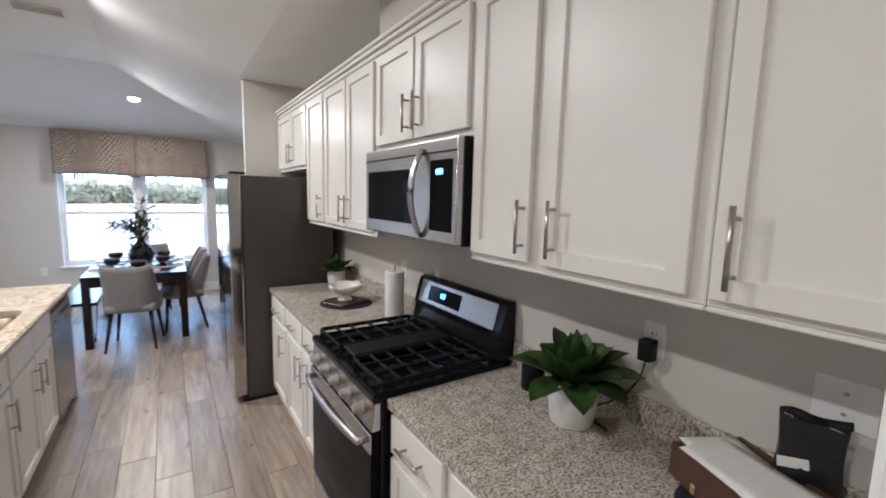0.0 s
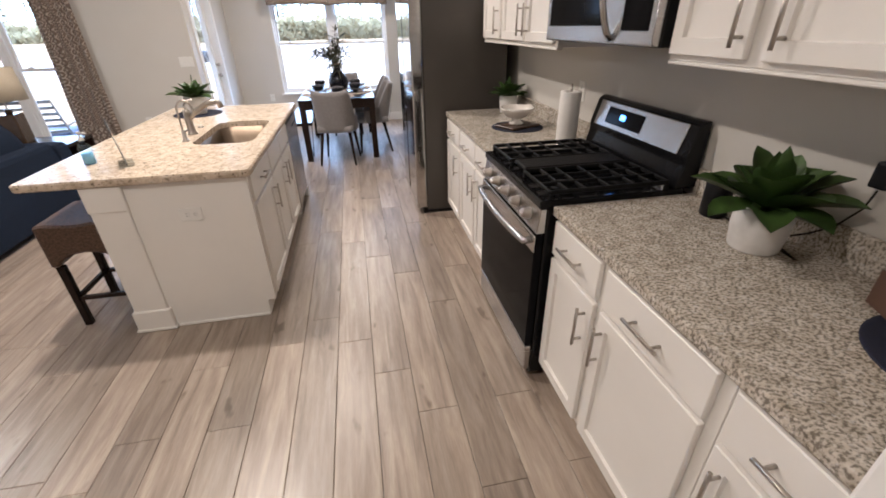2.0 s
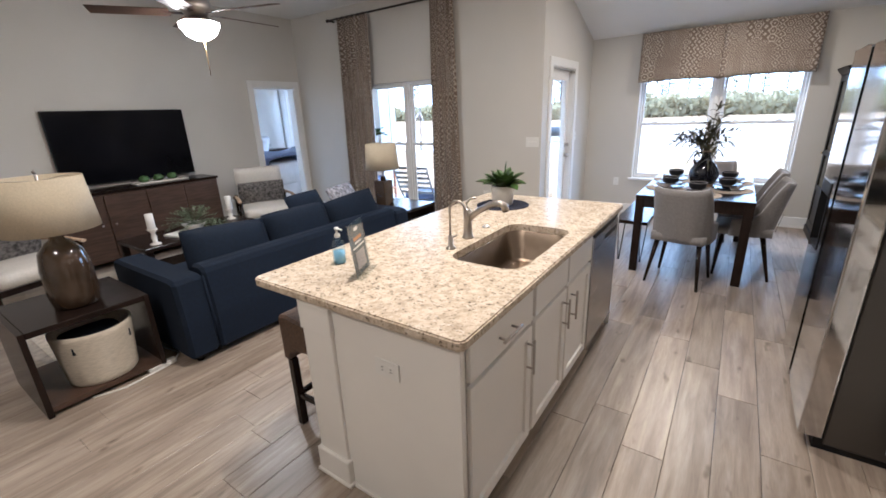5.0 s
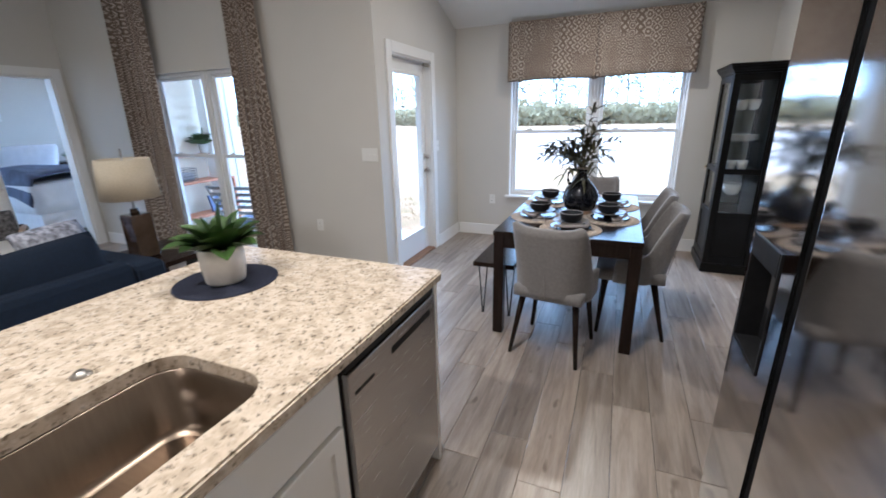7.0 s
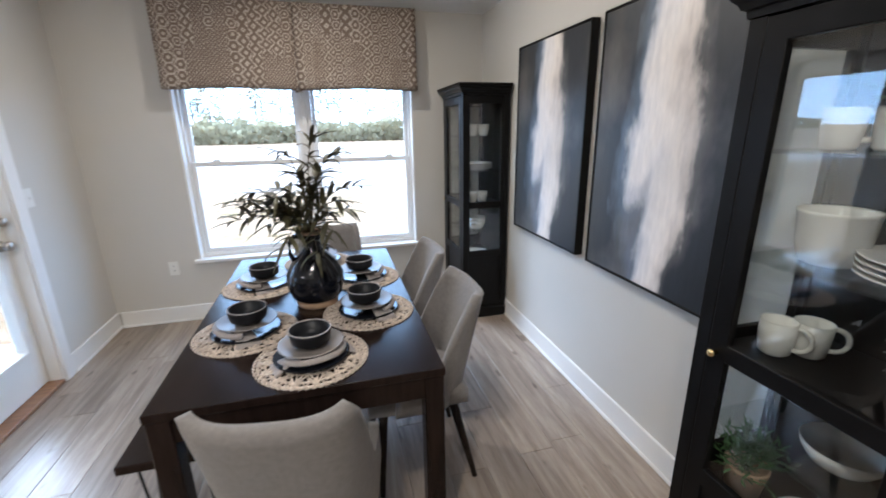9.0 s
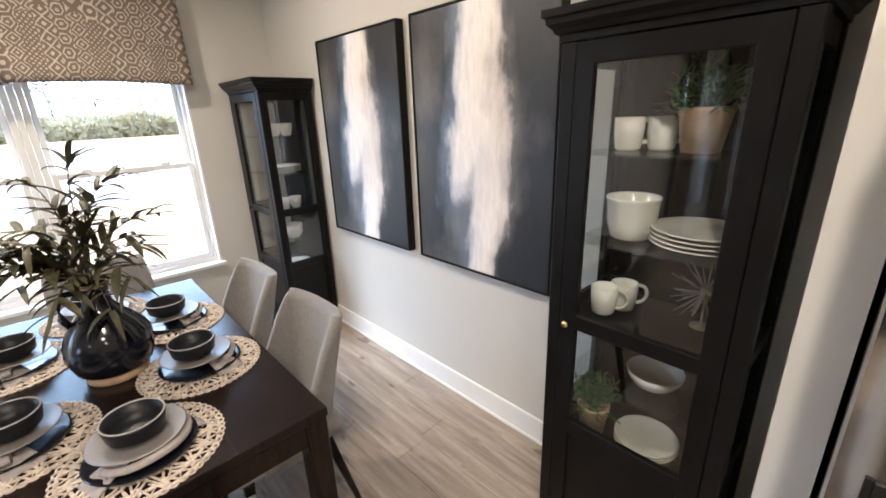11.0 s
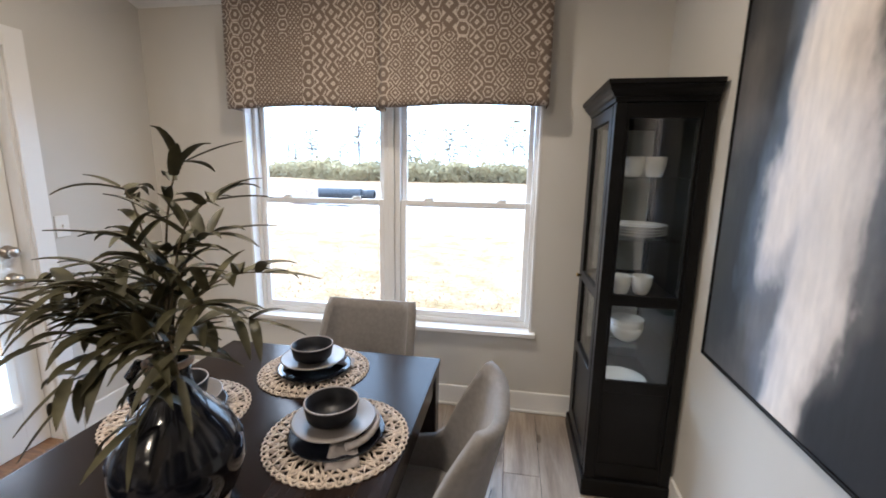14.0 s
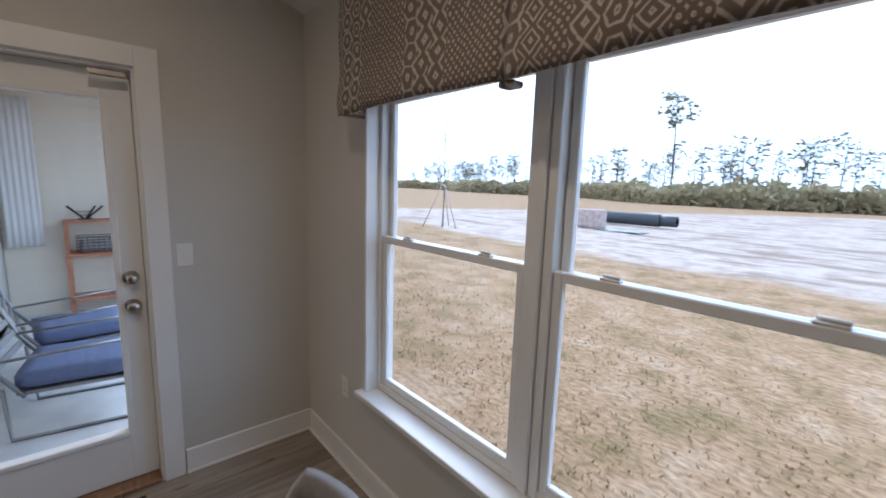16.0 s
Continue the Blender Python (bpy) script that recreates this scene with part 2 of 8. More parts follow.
def painting():
    """Abstract: charcoal and slate sides with a pale cream stream running down."""
    m, n, l, b, v = blank("abstract_canvas", 0.45)
    sep = n.new("ShaderNodeSeparateXYZ")
    l.new(v, sep.inputs[0])
    warp = tex(n, l, "ShaderNodeTexNoise", v, 1.5, 7, (1, 1, 0.6))
    edge = tex(n, l, "ShaderNodeTexNoise", v, 8, 7, (1, 1.3, 0.5))
    d = math_node(n, l, "ADD", sep.outputs["Y"], math_node(n, l, "MULTIPLY", math_node(n, l, "SUBTRACT", warp.outputs["Fac"], 0.5), 0.62))
    d = math_node(n, l, "ADD", d, math_node(n, l, "MULTIPLY", math_node(n, l, "SUBTRACT", edge.outputs["Fac"], 0.5), 0.17))
    d = math_node(n, l, "ADD", d, math_node(n, l, "MULTIPLY", sep.outputs["Z"], 0.05))
    c = ramp(n, l, math_node(n, l, "ADD", d, 0.5), [(0.0, (0.02, 0.022, 0.026)), (0.3, (0.03, 0.034, 0.042)), (0.345, (0.1, 0.1, 0.105)), (0.375, (0.6, 0.55, 0.52)),
        (0.43, (0.86, 0.81, 0.77)), (0.56, (0.84, 0.82, 0.83)), (0.605, (0.55, 0.57, 0.64)), (0.635, (0.13, 0.17, 0.24)), (0.7, (0.03, 0.038, 0.05)), (0.85, (0.06, 0.06, 0.06)), (1.0, (0.025, 0.028, 0.034))])
    blot = tex(n, l, "ShaderNodeTexNoise", v, 2.4, 6, (1, 1, 0.7))
    c = mix_color(n, l, ramp(n, l, blot.outputs["Fac"], [(0.5, (0, 0, 0)), (0.72, (0.4, 0.4, 0.4))]), c, (0.33, 0.31, 0.3))
    brush = tex(n, l, "ShaderNodeTexNoise", v, 30, 6, (1, 2, 0.4))
    c = mix_color(n, l, 0.35, c, ramp(n, l, brush.outputs["Fac"], [(0.3, (0.7, 0.7, 0.72)), (0.7, (1.15, 1.13, 1.1))]), "MULTIPLY")
    l.new(c, b.inputs["Base Color"])
    relief(n, l, b, brush.outputs["Fac"], 0.3, 0.002)
    return m


def clear_glass(name, tint=(1, 1, 1), rough=0.0, base=0.045):
    m = bpy.data.materials.new(name)
    m.use_nodes = True
    n, l = m.node_tree.nodes, m.node_tree.links
    n.remove(n["Principled BSDF"])
    fr = n.new("ShaderNodeLayerWeight")
    fr.inputs["Blend"].default_value = 0.5
    power = math_node(n, l, "POWER", fr.outputs["Facing"], 4.0)
    gloss = math_node(n, l, "ADD", math_node(n, l, "MULTIPLY", power, 0.6), base)
    tr = n.new("ShaderNodeBsdfTransparent")
    tr.inputs["Color"].default_value = (*tint, 1)
    gl = n.new("ShaderNodeBsdfGlossy")
    gl.inputs["Roughness"].default_value = rough
    mx = n.new("ShaderNodeMixShader")
    l.new(gloss, mx.inputs["Fac"])
    l.new(tr.outputs[0], mx.inputs[1])
    l.new(gl.outputs[0], mx.inputs[2])
    l.new(mx.outputs[0], n["Material Output"].inputs["Surface"])
    return m


def emitter(name, color, strength):
    m = bpy.data.materials.new(name)
    m.use_nodes = True
    b = m.node_tree.nodes["Principled BSDF"]
    b.inputs["Base Color"].default_value = (0.8, 0.8, 0.8, 1)
    b.inputs["Emission Color"].default_value = (*color, 1)
    b.inputs["Emission Strength"].default_value = strength
    return m


def lawn():
    m, n, l, b, v = blank("ground_cover", 0.95)
    b.inputs["Specular IOR Level"].default_value = 0.08
    sep = n.new("ShaderNodeSeparateXYZ")
    l.new(v, sep.inputs[0])
    big = tex(n, l, "ShaderNodeTexNoise", v, 0.16, 5)
    mid = tex(n, l, "ShaderNodeTexNoise", v, 2.2, 6)
    fine = tex(n, l, "ShaderNodeTexNoise", v, 13, 8, (1, 1.6, 1))
    grass = ramp(n, l, mid.outputs["Fac"], [(0.28, (0.26, 0.175, 0.08)), (0.5, (0.405, 0.245, 0.135)), (0.72, (0.49, 0.325, 0.2))])
    grass = mix_color(n, l, 0.85, grass, ramp(n, l, fine.outputs["Fac"], [(0.34, (0.55, 0.53, 0.48)), (0.5, (0.86, 0.85, 0.84)), (0.66, (1.12, 1.1, 1.06))]), "MULTIPLY")
    sand = ramp(n, l, mid.outputs["Fac"], [(0.3, (0.36, 0.26, 0.2)), (0.55, (0.5, 0.385, 0.31)), (0.8, (0.56, 0.45, 0.37))])
    rut = tex(n, l, "ShaderNodeTexNoise", v, 0.8, 8, (0.5, 1.3, 1), (0, 0, 0.15))
    sand = mix_color(n, l, ramp(n, l, rut.outputs["Fac"], [(0.54, (0, 0, 0)), (0.62, (0.85, 0.85, 0.85))]), sand, (0.27, 0.19, 0.14))
    far = math_node(n, l, "ADD", sep.outputs["Y"], math_node(n, l, "MULTIPLY", math_node(n, l, "SUBTRACT", big.outputs["Fac"], 0.5), 5.0))
    far = math_node(n, l, "ADD", far, math_node(n, l, "MULTIPLY", sep.outputs["X"], 0.12))
    on_sand = math_node(n, l, "MINIMUM", math_node(n, l, "MAXIMUM", math_node(n, l, "MULTIPLY", math_node(n, l, "SUBTRACT", far, 17.0), 1.2), 0.0), 1.0)
    off = math_node(n, l, "MINIMUM", math_node(n, l, "MAXIMUM", math_node(n, l, "MULTIPLY", math_node(n, l, "SUBTRACT", 62.0, far), 0.5), 0.0), 1.0)
    west = math_node(n, l, "MINIMUM", math_node(n, l, "MAXIMUM", math_node(n, l, "ADD", math_node(n, l, "MULTIPLY", math_node(n, l, "ADD", sep.outputs["X"], 24.0), 0.35), math_node(n, l, "MULTIPLY", math_node(n, l, "SUBTRACT", 30.0, far), 0.2)), 0.0), 1.0)
    c = mix_color(n, l, math_node(n, l, "MULTIPLY", math_node(n, l, "MULTIPLY", on_sand, off), west), grass, sand)
    l.new(c, b.inputs["Base Color"])
    relief(n, l, b, fine.outputs["Fac"], 0.8, 0.03)
    return m


def lattice():
    """Cream paper-cord open weave."""
    return mat("woven_cord", (0.58, 0.5, 0.43), 0.85, vary=0.25, scale=90, bump=0.6, bscale=220)


WALL = mat("wall_paint", (0.61, 0.585, 0.54), 0.62, vary=0.025, scale=1.5, bump=0.06, bscale=180)
TRIM = mat("trim_paint", (0.8, 0.79, 0.77), 0.35, vary=0.02, scale=3)
CEIL = mat("ceiling_paint", (0.82, 0.815, 0.8), 0.8, vary=0.02, scale=2, bump=0.2, bscale=120)
CAB = mat("cabinet_paint", (0.8, 0.775, 0.735), 0.36, vary=0.02, scale=4, bump=0.02, bscale=200)
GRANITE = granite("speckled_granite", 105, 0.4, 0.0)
# Same stone as the counters; warm lamp light is put into its tint.
ISLAND_STONE = granite("warm_lit_granite", 75, 0.345, 0.45)
PLANK = plank_wood()
STEEL = mat("brushed_steel", (0.5, 0.49, 0.48), 0.26, 1.0, vary=0.06, scale=5, bump=0.05, bscale=30, stretch=(1, 1, 40))
FRIDGE_STEEL = mat("fridge_steel", (0.55, 0.545, 0.54), 0.075, 1.0, vary=0.05, scale=3, bump=0.012, bscale=12, stretch=(1, 1, 10))
STEEL_SIDE = mat("grey_steel_case", (0.075, 0.068, 0.062), 0.42, 0.35, vary=0.05, scale=3, bump=0.12, bscale=350)
SINK_STEEL = mat("sink_steel", (0.19, 0.148, 0.11), 0.32, 1.0, vary=0.08, scale=12, stretch=(1, 12, 1))
NICKEL = mat("brushed_nickel", (0.46, 0.425, 0.385), 0.3, 1.0, vary=0.05, scale=20)
CHROME = mat("polished_chrome", (0.75, 0.75, 0.75), 0.12, 1.0)
BRASS = mat("brass", (0.75, 0.55, 0.25), 0.25, 1.0)
ENAMEL = mat("black_enamel", (0.008, 0.008, 0.009), 0.16, vary=0.2, scale=6, spec=0.2)
IRON = mat("cast_iron", (0.009, 0.009, 0.0095), 0.6, vary=0.3, scale=40, bump=0.3, bscale=250, spec=0.15)
BLACKGLASS = mat("oven_glass", (0.006, 0.006, 0.007), 0.1, vary=0.1, scale=3, spec=0.03)
RUBBER = mat("black_plastic", (0.012, 0.012, 0.013), 0.45, vary=0.2, scale=30, spec=0.15)
ESPRESSO = mat("espresso_wood", (0.014, 0.0085, 0.007), 0.22, vary=0.3, scale=5, bump=0.04, bscale=40, stretch=(8, 1, 1), spec=0.22)
BLACKWOOD = mat("black_painted_wood", (0.006, 0.0058, 0.006), 0.38, vary=0.25, scale=6, bump=0.04, bscale=80, spec=0.16)
WALNUT = mat("walnut", (0.065, 0.037, 0.025), 0.42, vary=0.35, scale=6, bump=0.06, bscale=50, stretch=(1, 1, 10))
OAKARM = mat("pale_oak", (0.42, 0.3, 0.2), 0.45, vary=0.2, scale=7, stretch=(6, 1, 1))
FELT = mat("grey_upholstery", (0.2, 0.186, 0.18), 0.9, vary=0.1, scale=60, bump=0.35, bscale=400, sheen=0.3)
NAVYSOFA = mat("navy_upholstery", (0.0095, 0.0155, 0.03), 0.88, vary=0.18, scale=50, bump=0.4, bscale=380, spec=0.2)
NAVYMAT = mat("navy_weave", (0.01, 0.012, 0.03), 0.85, vary=0.3, scale=120, bump=0.5, bscale=300)
WHITECER = mat("white_glaze", (0.78, 0.74, 0.69), 0.2, vary=0.02, scale=10)
STONEWARE = mat("grey_stoneware", (0.22, 0.2, 0.19), 0.35, vary=0.06, scale=14)
MATTEPOT = mat("matte_white_pot", (0.72, 0.7, 0.68), 0.7, vary=0.05, scale=30, bump=0.25, bscale=150)
BLACKCER = mat("black_glaze", (0.008, 0.009, 0.014), 0.12, vary=0.3, scale=10)
SATINCER = mat("satin_black_glaze", (0.012, 0.013, 0.017), 0.38, vary=0.35, scale=25, bump=0.1, bscale=60, spec=0.22)
GREYNAPKIN = mat("grey_linen", (0.36, 0.33, 0.325), 0.9, vary=0.1, scale=80, bump=0.4, bscale=300)
CORD = lattice()
LEAF = mat("succulent_leaf", (0.042, 0.082, 0.016), 0.46, vary=0.45, scale=14, random_tone=0.25)
OLIVELEAF = mat("dried_leaf", (0.075, 0.07, 0.036), 0.6, vary=0.4, scale=20, random_tone=0.3)
HERB = mat("herb_leaf", (0.06, 0.12, 0.035), 0.6, vary=0.4, scale=30)
STEM = mat("stem", (0.09, 0.07, 0.04), 0.7, vary=0.3, scale=30)
TERRA = mat("pale_terracotta", (0.42, 0.29, 0.19), 0.85, vary=0.15, scale=25, bump=0.2)
IKAT = ikat()
CANVAS = painting()
SHADE = mat("linen_shade", (0.52, 0.45, 0.33), 0.9, vary=0.08, scale=120, bump=0.3, bscale=300)
AMBERGLASS = mat("dark_amber_glass", (0.05, 0.032, 0.02), 0.08, vary=0.3, scale=8, coat=0.5)
BOUCLE = mat("cream_upholstery", (0.68, 0.64, 0.58), 0.92, vary=0.06, scale=60, bump=0.4, bscale=200)
PATCUSH = mat("mottled_blue_grey_cushion", (0.3, 0.3, 0.34), 0.9, vary=0.7, scale=26, stretch=(1, 1, 2.2))
DARKCUSH = mat("dark_patterned_weave", (0.13, 0.12, 0.112), 0.9, vary=0.75, scale=30, stretch=(1, 1, 2.5), bump=0.3, bscale=200)
RUG = mat("cream_rug", (0.56, 0.5, 0.42), 0.95, vary=0.2, scale=25, bump=0.8, bscale=140)
WICKER = mat("dark_woven_cane", (0.075, 0.042, 0.026), 0.55, vary=0.6, scale=90, bump=1.0, bscale=110)
BASKET = mat("white_rope", (0.62, 0.56, 0.46), 0.9, vary=0.12, scale=30, bump=0.8, bscale=120, stretch=(1, 1, 5))
PAPER = mat("white_paper", (0.75, 0.73, 0.7), 0.85, vary=0.03, scale=30, bump=0.15)
LEATHER = mat("brown_cardboard", (0.075, 0.036, 0.02), 0.6, vary=0.2, scale=12)
SCREEN = mat("dark_screen", (0.005, 0.005, 0.007), 0.12, vary=0.3, scale=2, spec=0.15)
PLASTIC = mat("white_plastic", (0.78, 0.77, 0.74), 0.4)
THRESH = mat("oak_threshold", (0.24, 0.13, 0.065), 0.45, vary=0.25, scale=8, stretch=(1, 8, 1))
PANE = clear_glass("window_glass", base=0.025)
CABGLASS = clear_glass("cabinet_glass", (0.94, 0.96, 0.96), 0.0, 0.06)
BOTTLE = clear_glass("clear_plastic", (0.85, 0.93, 0.98))
DIGITS = emitter("blue_display", (0.1, 0.35, 1.0), 6.0)
CANLIGHT = emitter("lamp_lens", (1.0, 0.84, 0.64), 14.0)
BOWLLIGHT = emitter("frosted_lamp_bowl", (1.0, 0.84, 0.64), 85.0)
GROUND = lawn()
SIDING = mat("lap_siding", (0.78, 0.7, 0.57), 0.6, vary=0.04, scale=4)
CONCRETE = mat("porch_concrete", (0.62, 0.61, 0.59), 0.8, vary=0.1, scale=5, bump=0.2)
ALUMI = mat("grey_aluminium", (0.26, 0.255, 0.25), 0.4, 0.6, vary=0.1, scale=15)
BLUECUSH = mat("slate_blue_canvas", (0.13, 0.16, 0.27), 0.9, vary=0.12, scale=40, bump=0.3, bscale=200)
CEDAR = mat("orange_cedar", (0.42, 0.17, 0.085), 0.55, vary=0.25, scale=8, stretch=(1, 6, 1))
WIRE = mat("dark_wire", (0.04, 0.038, 0.036), 0.5, 0.5)
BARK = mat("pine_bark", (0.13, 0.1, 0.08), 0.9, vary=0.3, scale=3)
# Distance haze is put into the pale base colour of both foliages.
PINE = mat("hazed_pine_needles", (0.12, 0.13, 0.095), 0.85, vary=0.3, scale=0.7, random_tone=0.25)
SCRUB = mat("hazed_scrub_foliage", (0.3, 0.25, 0.15), 0.9, vary=0.3, scale=0.45, random_tone=0.2)
# Strong, bright translucency lifts the far wood further, standing in for haze.
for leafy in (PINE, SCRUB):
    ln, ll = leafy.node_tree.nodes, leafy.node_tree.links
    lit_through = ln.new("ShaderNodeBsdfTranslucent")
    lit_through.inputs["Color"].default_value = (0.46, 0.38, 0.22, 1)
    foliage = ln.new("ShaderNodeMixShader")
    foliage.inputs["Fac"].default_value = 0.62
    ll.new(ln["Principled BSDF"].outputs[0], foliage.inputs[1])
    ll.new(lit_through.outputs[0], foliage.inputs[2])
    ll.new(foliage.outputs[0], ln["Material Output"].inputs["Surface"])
PIPE = mat("black_drain_pipe", (0.03, 0.032, 0.036), 0.5, vary=0.2, scale=2)
CRATE = mat("weathered_crate", (0.4, 0.3, 0.26), 0.85, vary=0.25, scale=6)
SOIL = mat("potting_soil", (0.03, 0.022, 0.016), 0.95, vary=0.4, scale=60, bump=0.6)
TEAL = mat("teal_print", (0.02, 0.05, 0.075), 0.5, vary=0.15, scale=10)
ORANGE = mat("orange_print", (0.5, 0.2, 0.06), 0.6)
SHEER = mat("sheer_white_cloth", (0.8, 0.79, 0.78), 0.9, vary=0.03, scale=20)
sn, sl = SHEER.node_tree.nodes, SHEER.node_tree.links
through_cloth = sn.new("ShaderNodeBsdfTranslucent")
through_cloth.inputs["Color"].default_value = (0.8, 0.79, 0.78, 1)
cloth = sn.new("ShaderNodeMixShader")
sl.new(sn["Principled BSDF"].outputs[0], cloth.inputs[1])
sl.new(through_cloth.outputs[0], cloth.inputs[2])
sl.new(cloth.outputs[0], sn["Material Output"].inputs["Surface"])
LILAC = mat("slate_bedding", (0.1, 0.115, 0.18), 0.9, vary=0.3, scale=9, bump=0.3, bscale=40)
COVERLET = mat("white_bedding", (0.75, 0.75, 0.78), 0.9, vary=0.05, scale=9, bump=0.2, bscale=60)

# ---- shape tools
def merge(bm, other):
    me = bpy.data.meshes.new("scratch")
    other.to_mesh(me)
    other.free()
    bm.from_mesh(me)
    bpy.data.meshes.remove(me)


def box(bm, x0, x1, y0, y1, z0, z1, b=0.0, seg=1, m=None):
    """A box between two corners, its edges rounded by b."""
    t = bmesh.new()
    bmesh.ops.create_cube(t, size=1)
    for v in t.verts:
        v.co = Vector((x0 + (v.co.x + 0.5) * (x1 - x0), y0 + (v.co.y + 0.5) * (y1 - y0), z0 + (v.co.z + 0.5) * (z1 - z0)))
    if b:
        bmesh.ops.bevel(t, geom=t.edges[:], offset=b, segments=seg, affect="EDGES", profile=0.6)
    if m is not None:
        t.transform(m)
    merge(bm, t)
    return bm


def lathe(bm, rows, n=28, at=(0, 0, 0), m=None):
    """A turned shape from (radius, height) rows, closed where the radius is 0."""
    t = bmesh.new()
    rings = []
    for r, z in rows:
        if r <= 1e-6:
            rings.append([t.verts.new((at[0], at[1], at[2] + z))])
        else:
            rings.append([t.verts.new((at[0] + r * math.cos(a), at[1] + r * math.sin(a), at[2] + z)) for a in (2 * math.pi * i / n for i in range(n))])
    for lo, hi in zip(rings, rings[1:]):
        for i in range(n):
            j = (i + 1) % n
            if len(lo) == 1 and len(hi) == 1:
                continue
            if len(lo) == 1:
                t.faces.new((lo[0], hi[j], hi[i]))
            elif len(hi) == 1:
                t.faces.new((lo[i], lo[j], hi[0]))
            else:
                t.faces.new((lo[i], lo[j], hi[j], hi[i]))
    for f in t.faces:
        f.smooth = True
    bmesh.ops.recalc_face_normals(t, faces=t.faces[:])
    if m is not None:
        t.transform(m)
    merge(bm, t)
    return bm


def tube(bm, pts, r, n=10, r1=None, flat=1.0):
    """A round bar along points, tapering from r to r1, with closed ends."""
    t = bmesh.new()
    pts = [Vector(p) for p in pts]
    r1 = r if r1 is None else r1
    rings = []
    up = Vector((0, 0, 1))
    for i, p in enumerate(pts):
        d = (pts[min(i + 1, len(pts) - 1)] - pts[max(i - 1, 0)]).normalized()
        side = d.cross(up)
        if side.length < 1e-3:
            side = d.cross(Vector((0, 1, 0)))
        side.normalize()
        top = side.cross(d).normalized()
        k = r + (r1 - r) * i / max(1, len(pts) - 1)
        rings.append([t.verts.new(p + side * k * math.cos(a) + top * k * flat * math.sin(a)) for a in (2 * math.pi * j / n for j in range(n))])
    for lo, hi in zip(rings, rings[1:]):
        for i in range(n):
            t.faces.new((lo[i], lo[(i + 1) % n], hi[(i + 1) % n], hi[i])).smooth = True
    t.faces.new(rings[0][::-1])
    t.faces.new(rings[-1])
    bmesh.ops.recalc_face_normals(t, faces=t.faces[:])
    merge(bm, t)
    return bm


def extrude_outline(bm, pts, axis, a0, a1, b=0.0):
    """A flat outline in the plane across axis, given thickness from a0 to a1."""
    t = bmesh.new()
    def at(p, a):
        return {"x": (a, p[0], p[1]), "y": (p[0], a, p[1]), "z": (p[0], p[1], a)}[axis]
    lo = [t.verts.new(at(p, a0)) for p in pts]
    hi = [t.verts.new(at(p, a1)) for p in pts]
    t.faces.new(lo)
    t.faces.new(hi[::-1])
    for i in range(len(pts)):
        j = (i + 1) % len(pts)
        t.faces.new((lo[i], hi[i], hi[j], lo[j]))
    bmesh.ops.recalc_face_normals(t, faces=t.faces[:])
    if b:
        bmesh.ops.bevel(t, geom=t.edges[:], offset=b, segments=1, affect="EDGES")
    merge(bm, t)
    return bm


def sheet(bm, nu, nv, f, thick=0.0, smooth=True):
    """A curved sheet through f(u, v), u and v from 0 to 1, with thickness."""
    t = bmesh.new()
    g = [[t.verts.new(f(i / nu, j / nv)) for j in range(nv + 1)] for i in range(nu + 1)]
    for i in range(nu):
        for j in range(nv):
            t.faces.new((g[i][j], g[i + 1][j], g[i + 1][j + 1], g[i][j + 1])).smooth = smooth
    if thick:
        bmesh.ops.recalc_face_normals(t, faces=t.faces[:])
        bmesh.ops.solidify(t, geom=t.faces[:], thickness=thick)
        for fc in t.faces:
            fc.smooth = smooth
    bmesh.ops.recalc_face_normals(t, faces=t.faces[:])
    merge(bm, t)
    return bm


def cushion(bm, x0, x1, y0, y1, z0, z1, puff=0.6, m=None, n=8):
    """A soft pad: full in the middle, thin at its rim. The thin axis is z."""
    t = bmesh.new()
    def side(s):
        rows = []
        for i in range(n + 1):
            row = []
            for j in range(n + 1):
                u, v = 2 * i / n - 1, 2 * j / n - 1
                k = (1 - abs(u) ** 3.2) * (1 - abs(v) ** 3.2)
                h = (1 - puff) + puff * max(0, k) ** 0.6
                if abs(u) == 1 or abs(v) == 1:
                    h = 1 - puff
                inset = 0.02 * (abs(u) * abs(v)) ** 3
                row.append(t.verts.new(((x0 + x1) / 2 + u * (x1 - x0) / 2 * (1 - inset), (y0 + y1) / 2 + v * (y1 - y0) / 2 * (1 - inset), (z0 + z1) / 2 + s * h * (z1 - z0) / 2)))
            rows.append(row)
        return rows
    a, c = side(1), side(-1)
    for i in range(n):
        for j in range(n):
            t.faces.new((a[i][j], a[i + 1][j], a[i + 1][j + 1], a[i][j + 1]))
            t.faces.new((c[i][j], c[i][j + 1], c[i + 1][j + 1], c[i + 1][j]))
    for i in range(n):
        t.faces.new((a[i][0], c[i][0], c[i + 1][0], a[i + 1][0]))
        t.faces.new((a[i][n], a[i + 1][n], c[i + 1][n], c[i][n]))
        t.faces.new((a[0][i], a[0][i + 1], c[0][i + 1], c[0][i]))
        t.faces.new((a[n][i], c[n][i], c[n][i + 1], a[n][i + 1]))
    for f in t.faces:
        f.smooth = True
    bmesh.ops.recalc_face_normals(t, faces=t.faces[:])
    if m is not None:
        t.transform(m)
    merge(bm, t)
    return bm


def finish(name, bm, material):
    me = bpy.data.meshes.new(name)
    bm.to_mesh(me)
    bm.free()
    me.materials.append(material)
    return me


def part(name, bm, material, parent, label=""):
    """Links a bmesh as one mesh object under a thing or a part."""
    ob = new(name, finish(name, bm, material))
    ob.parent = parent
    return tagged(ob, label)


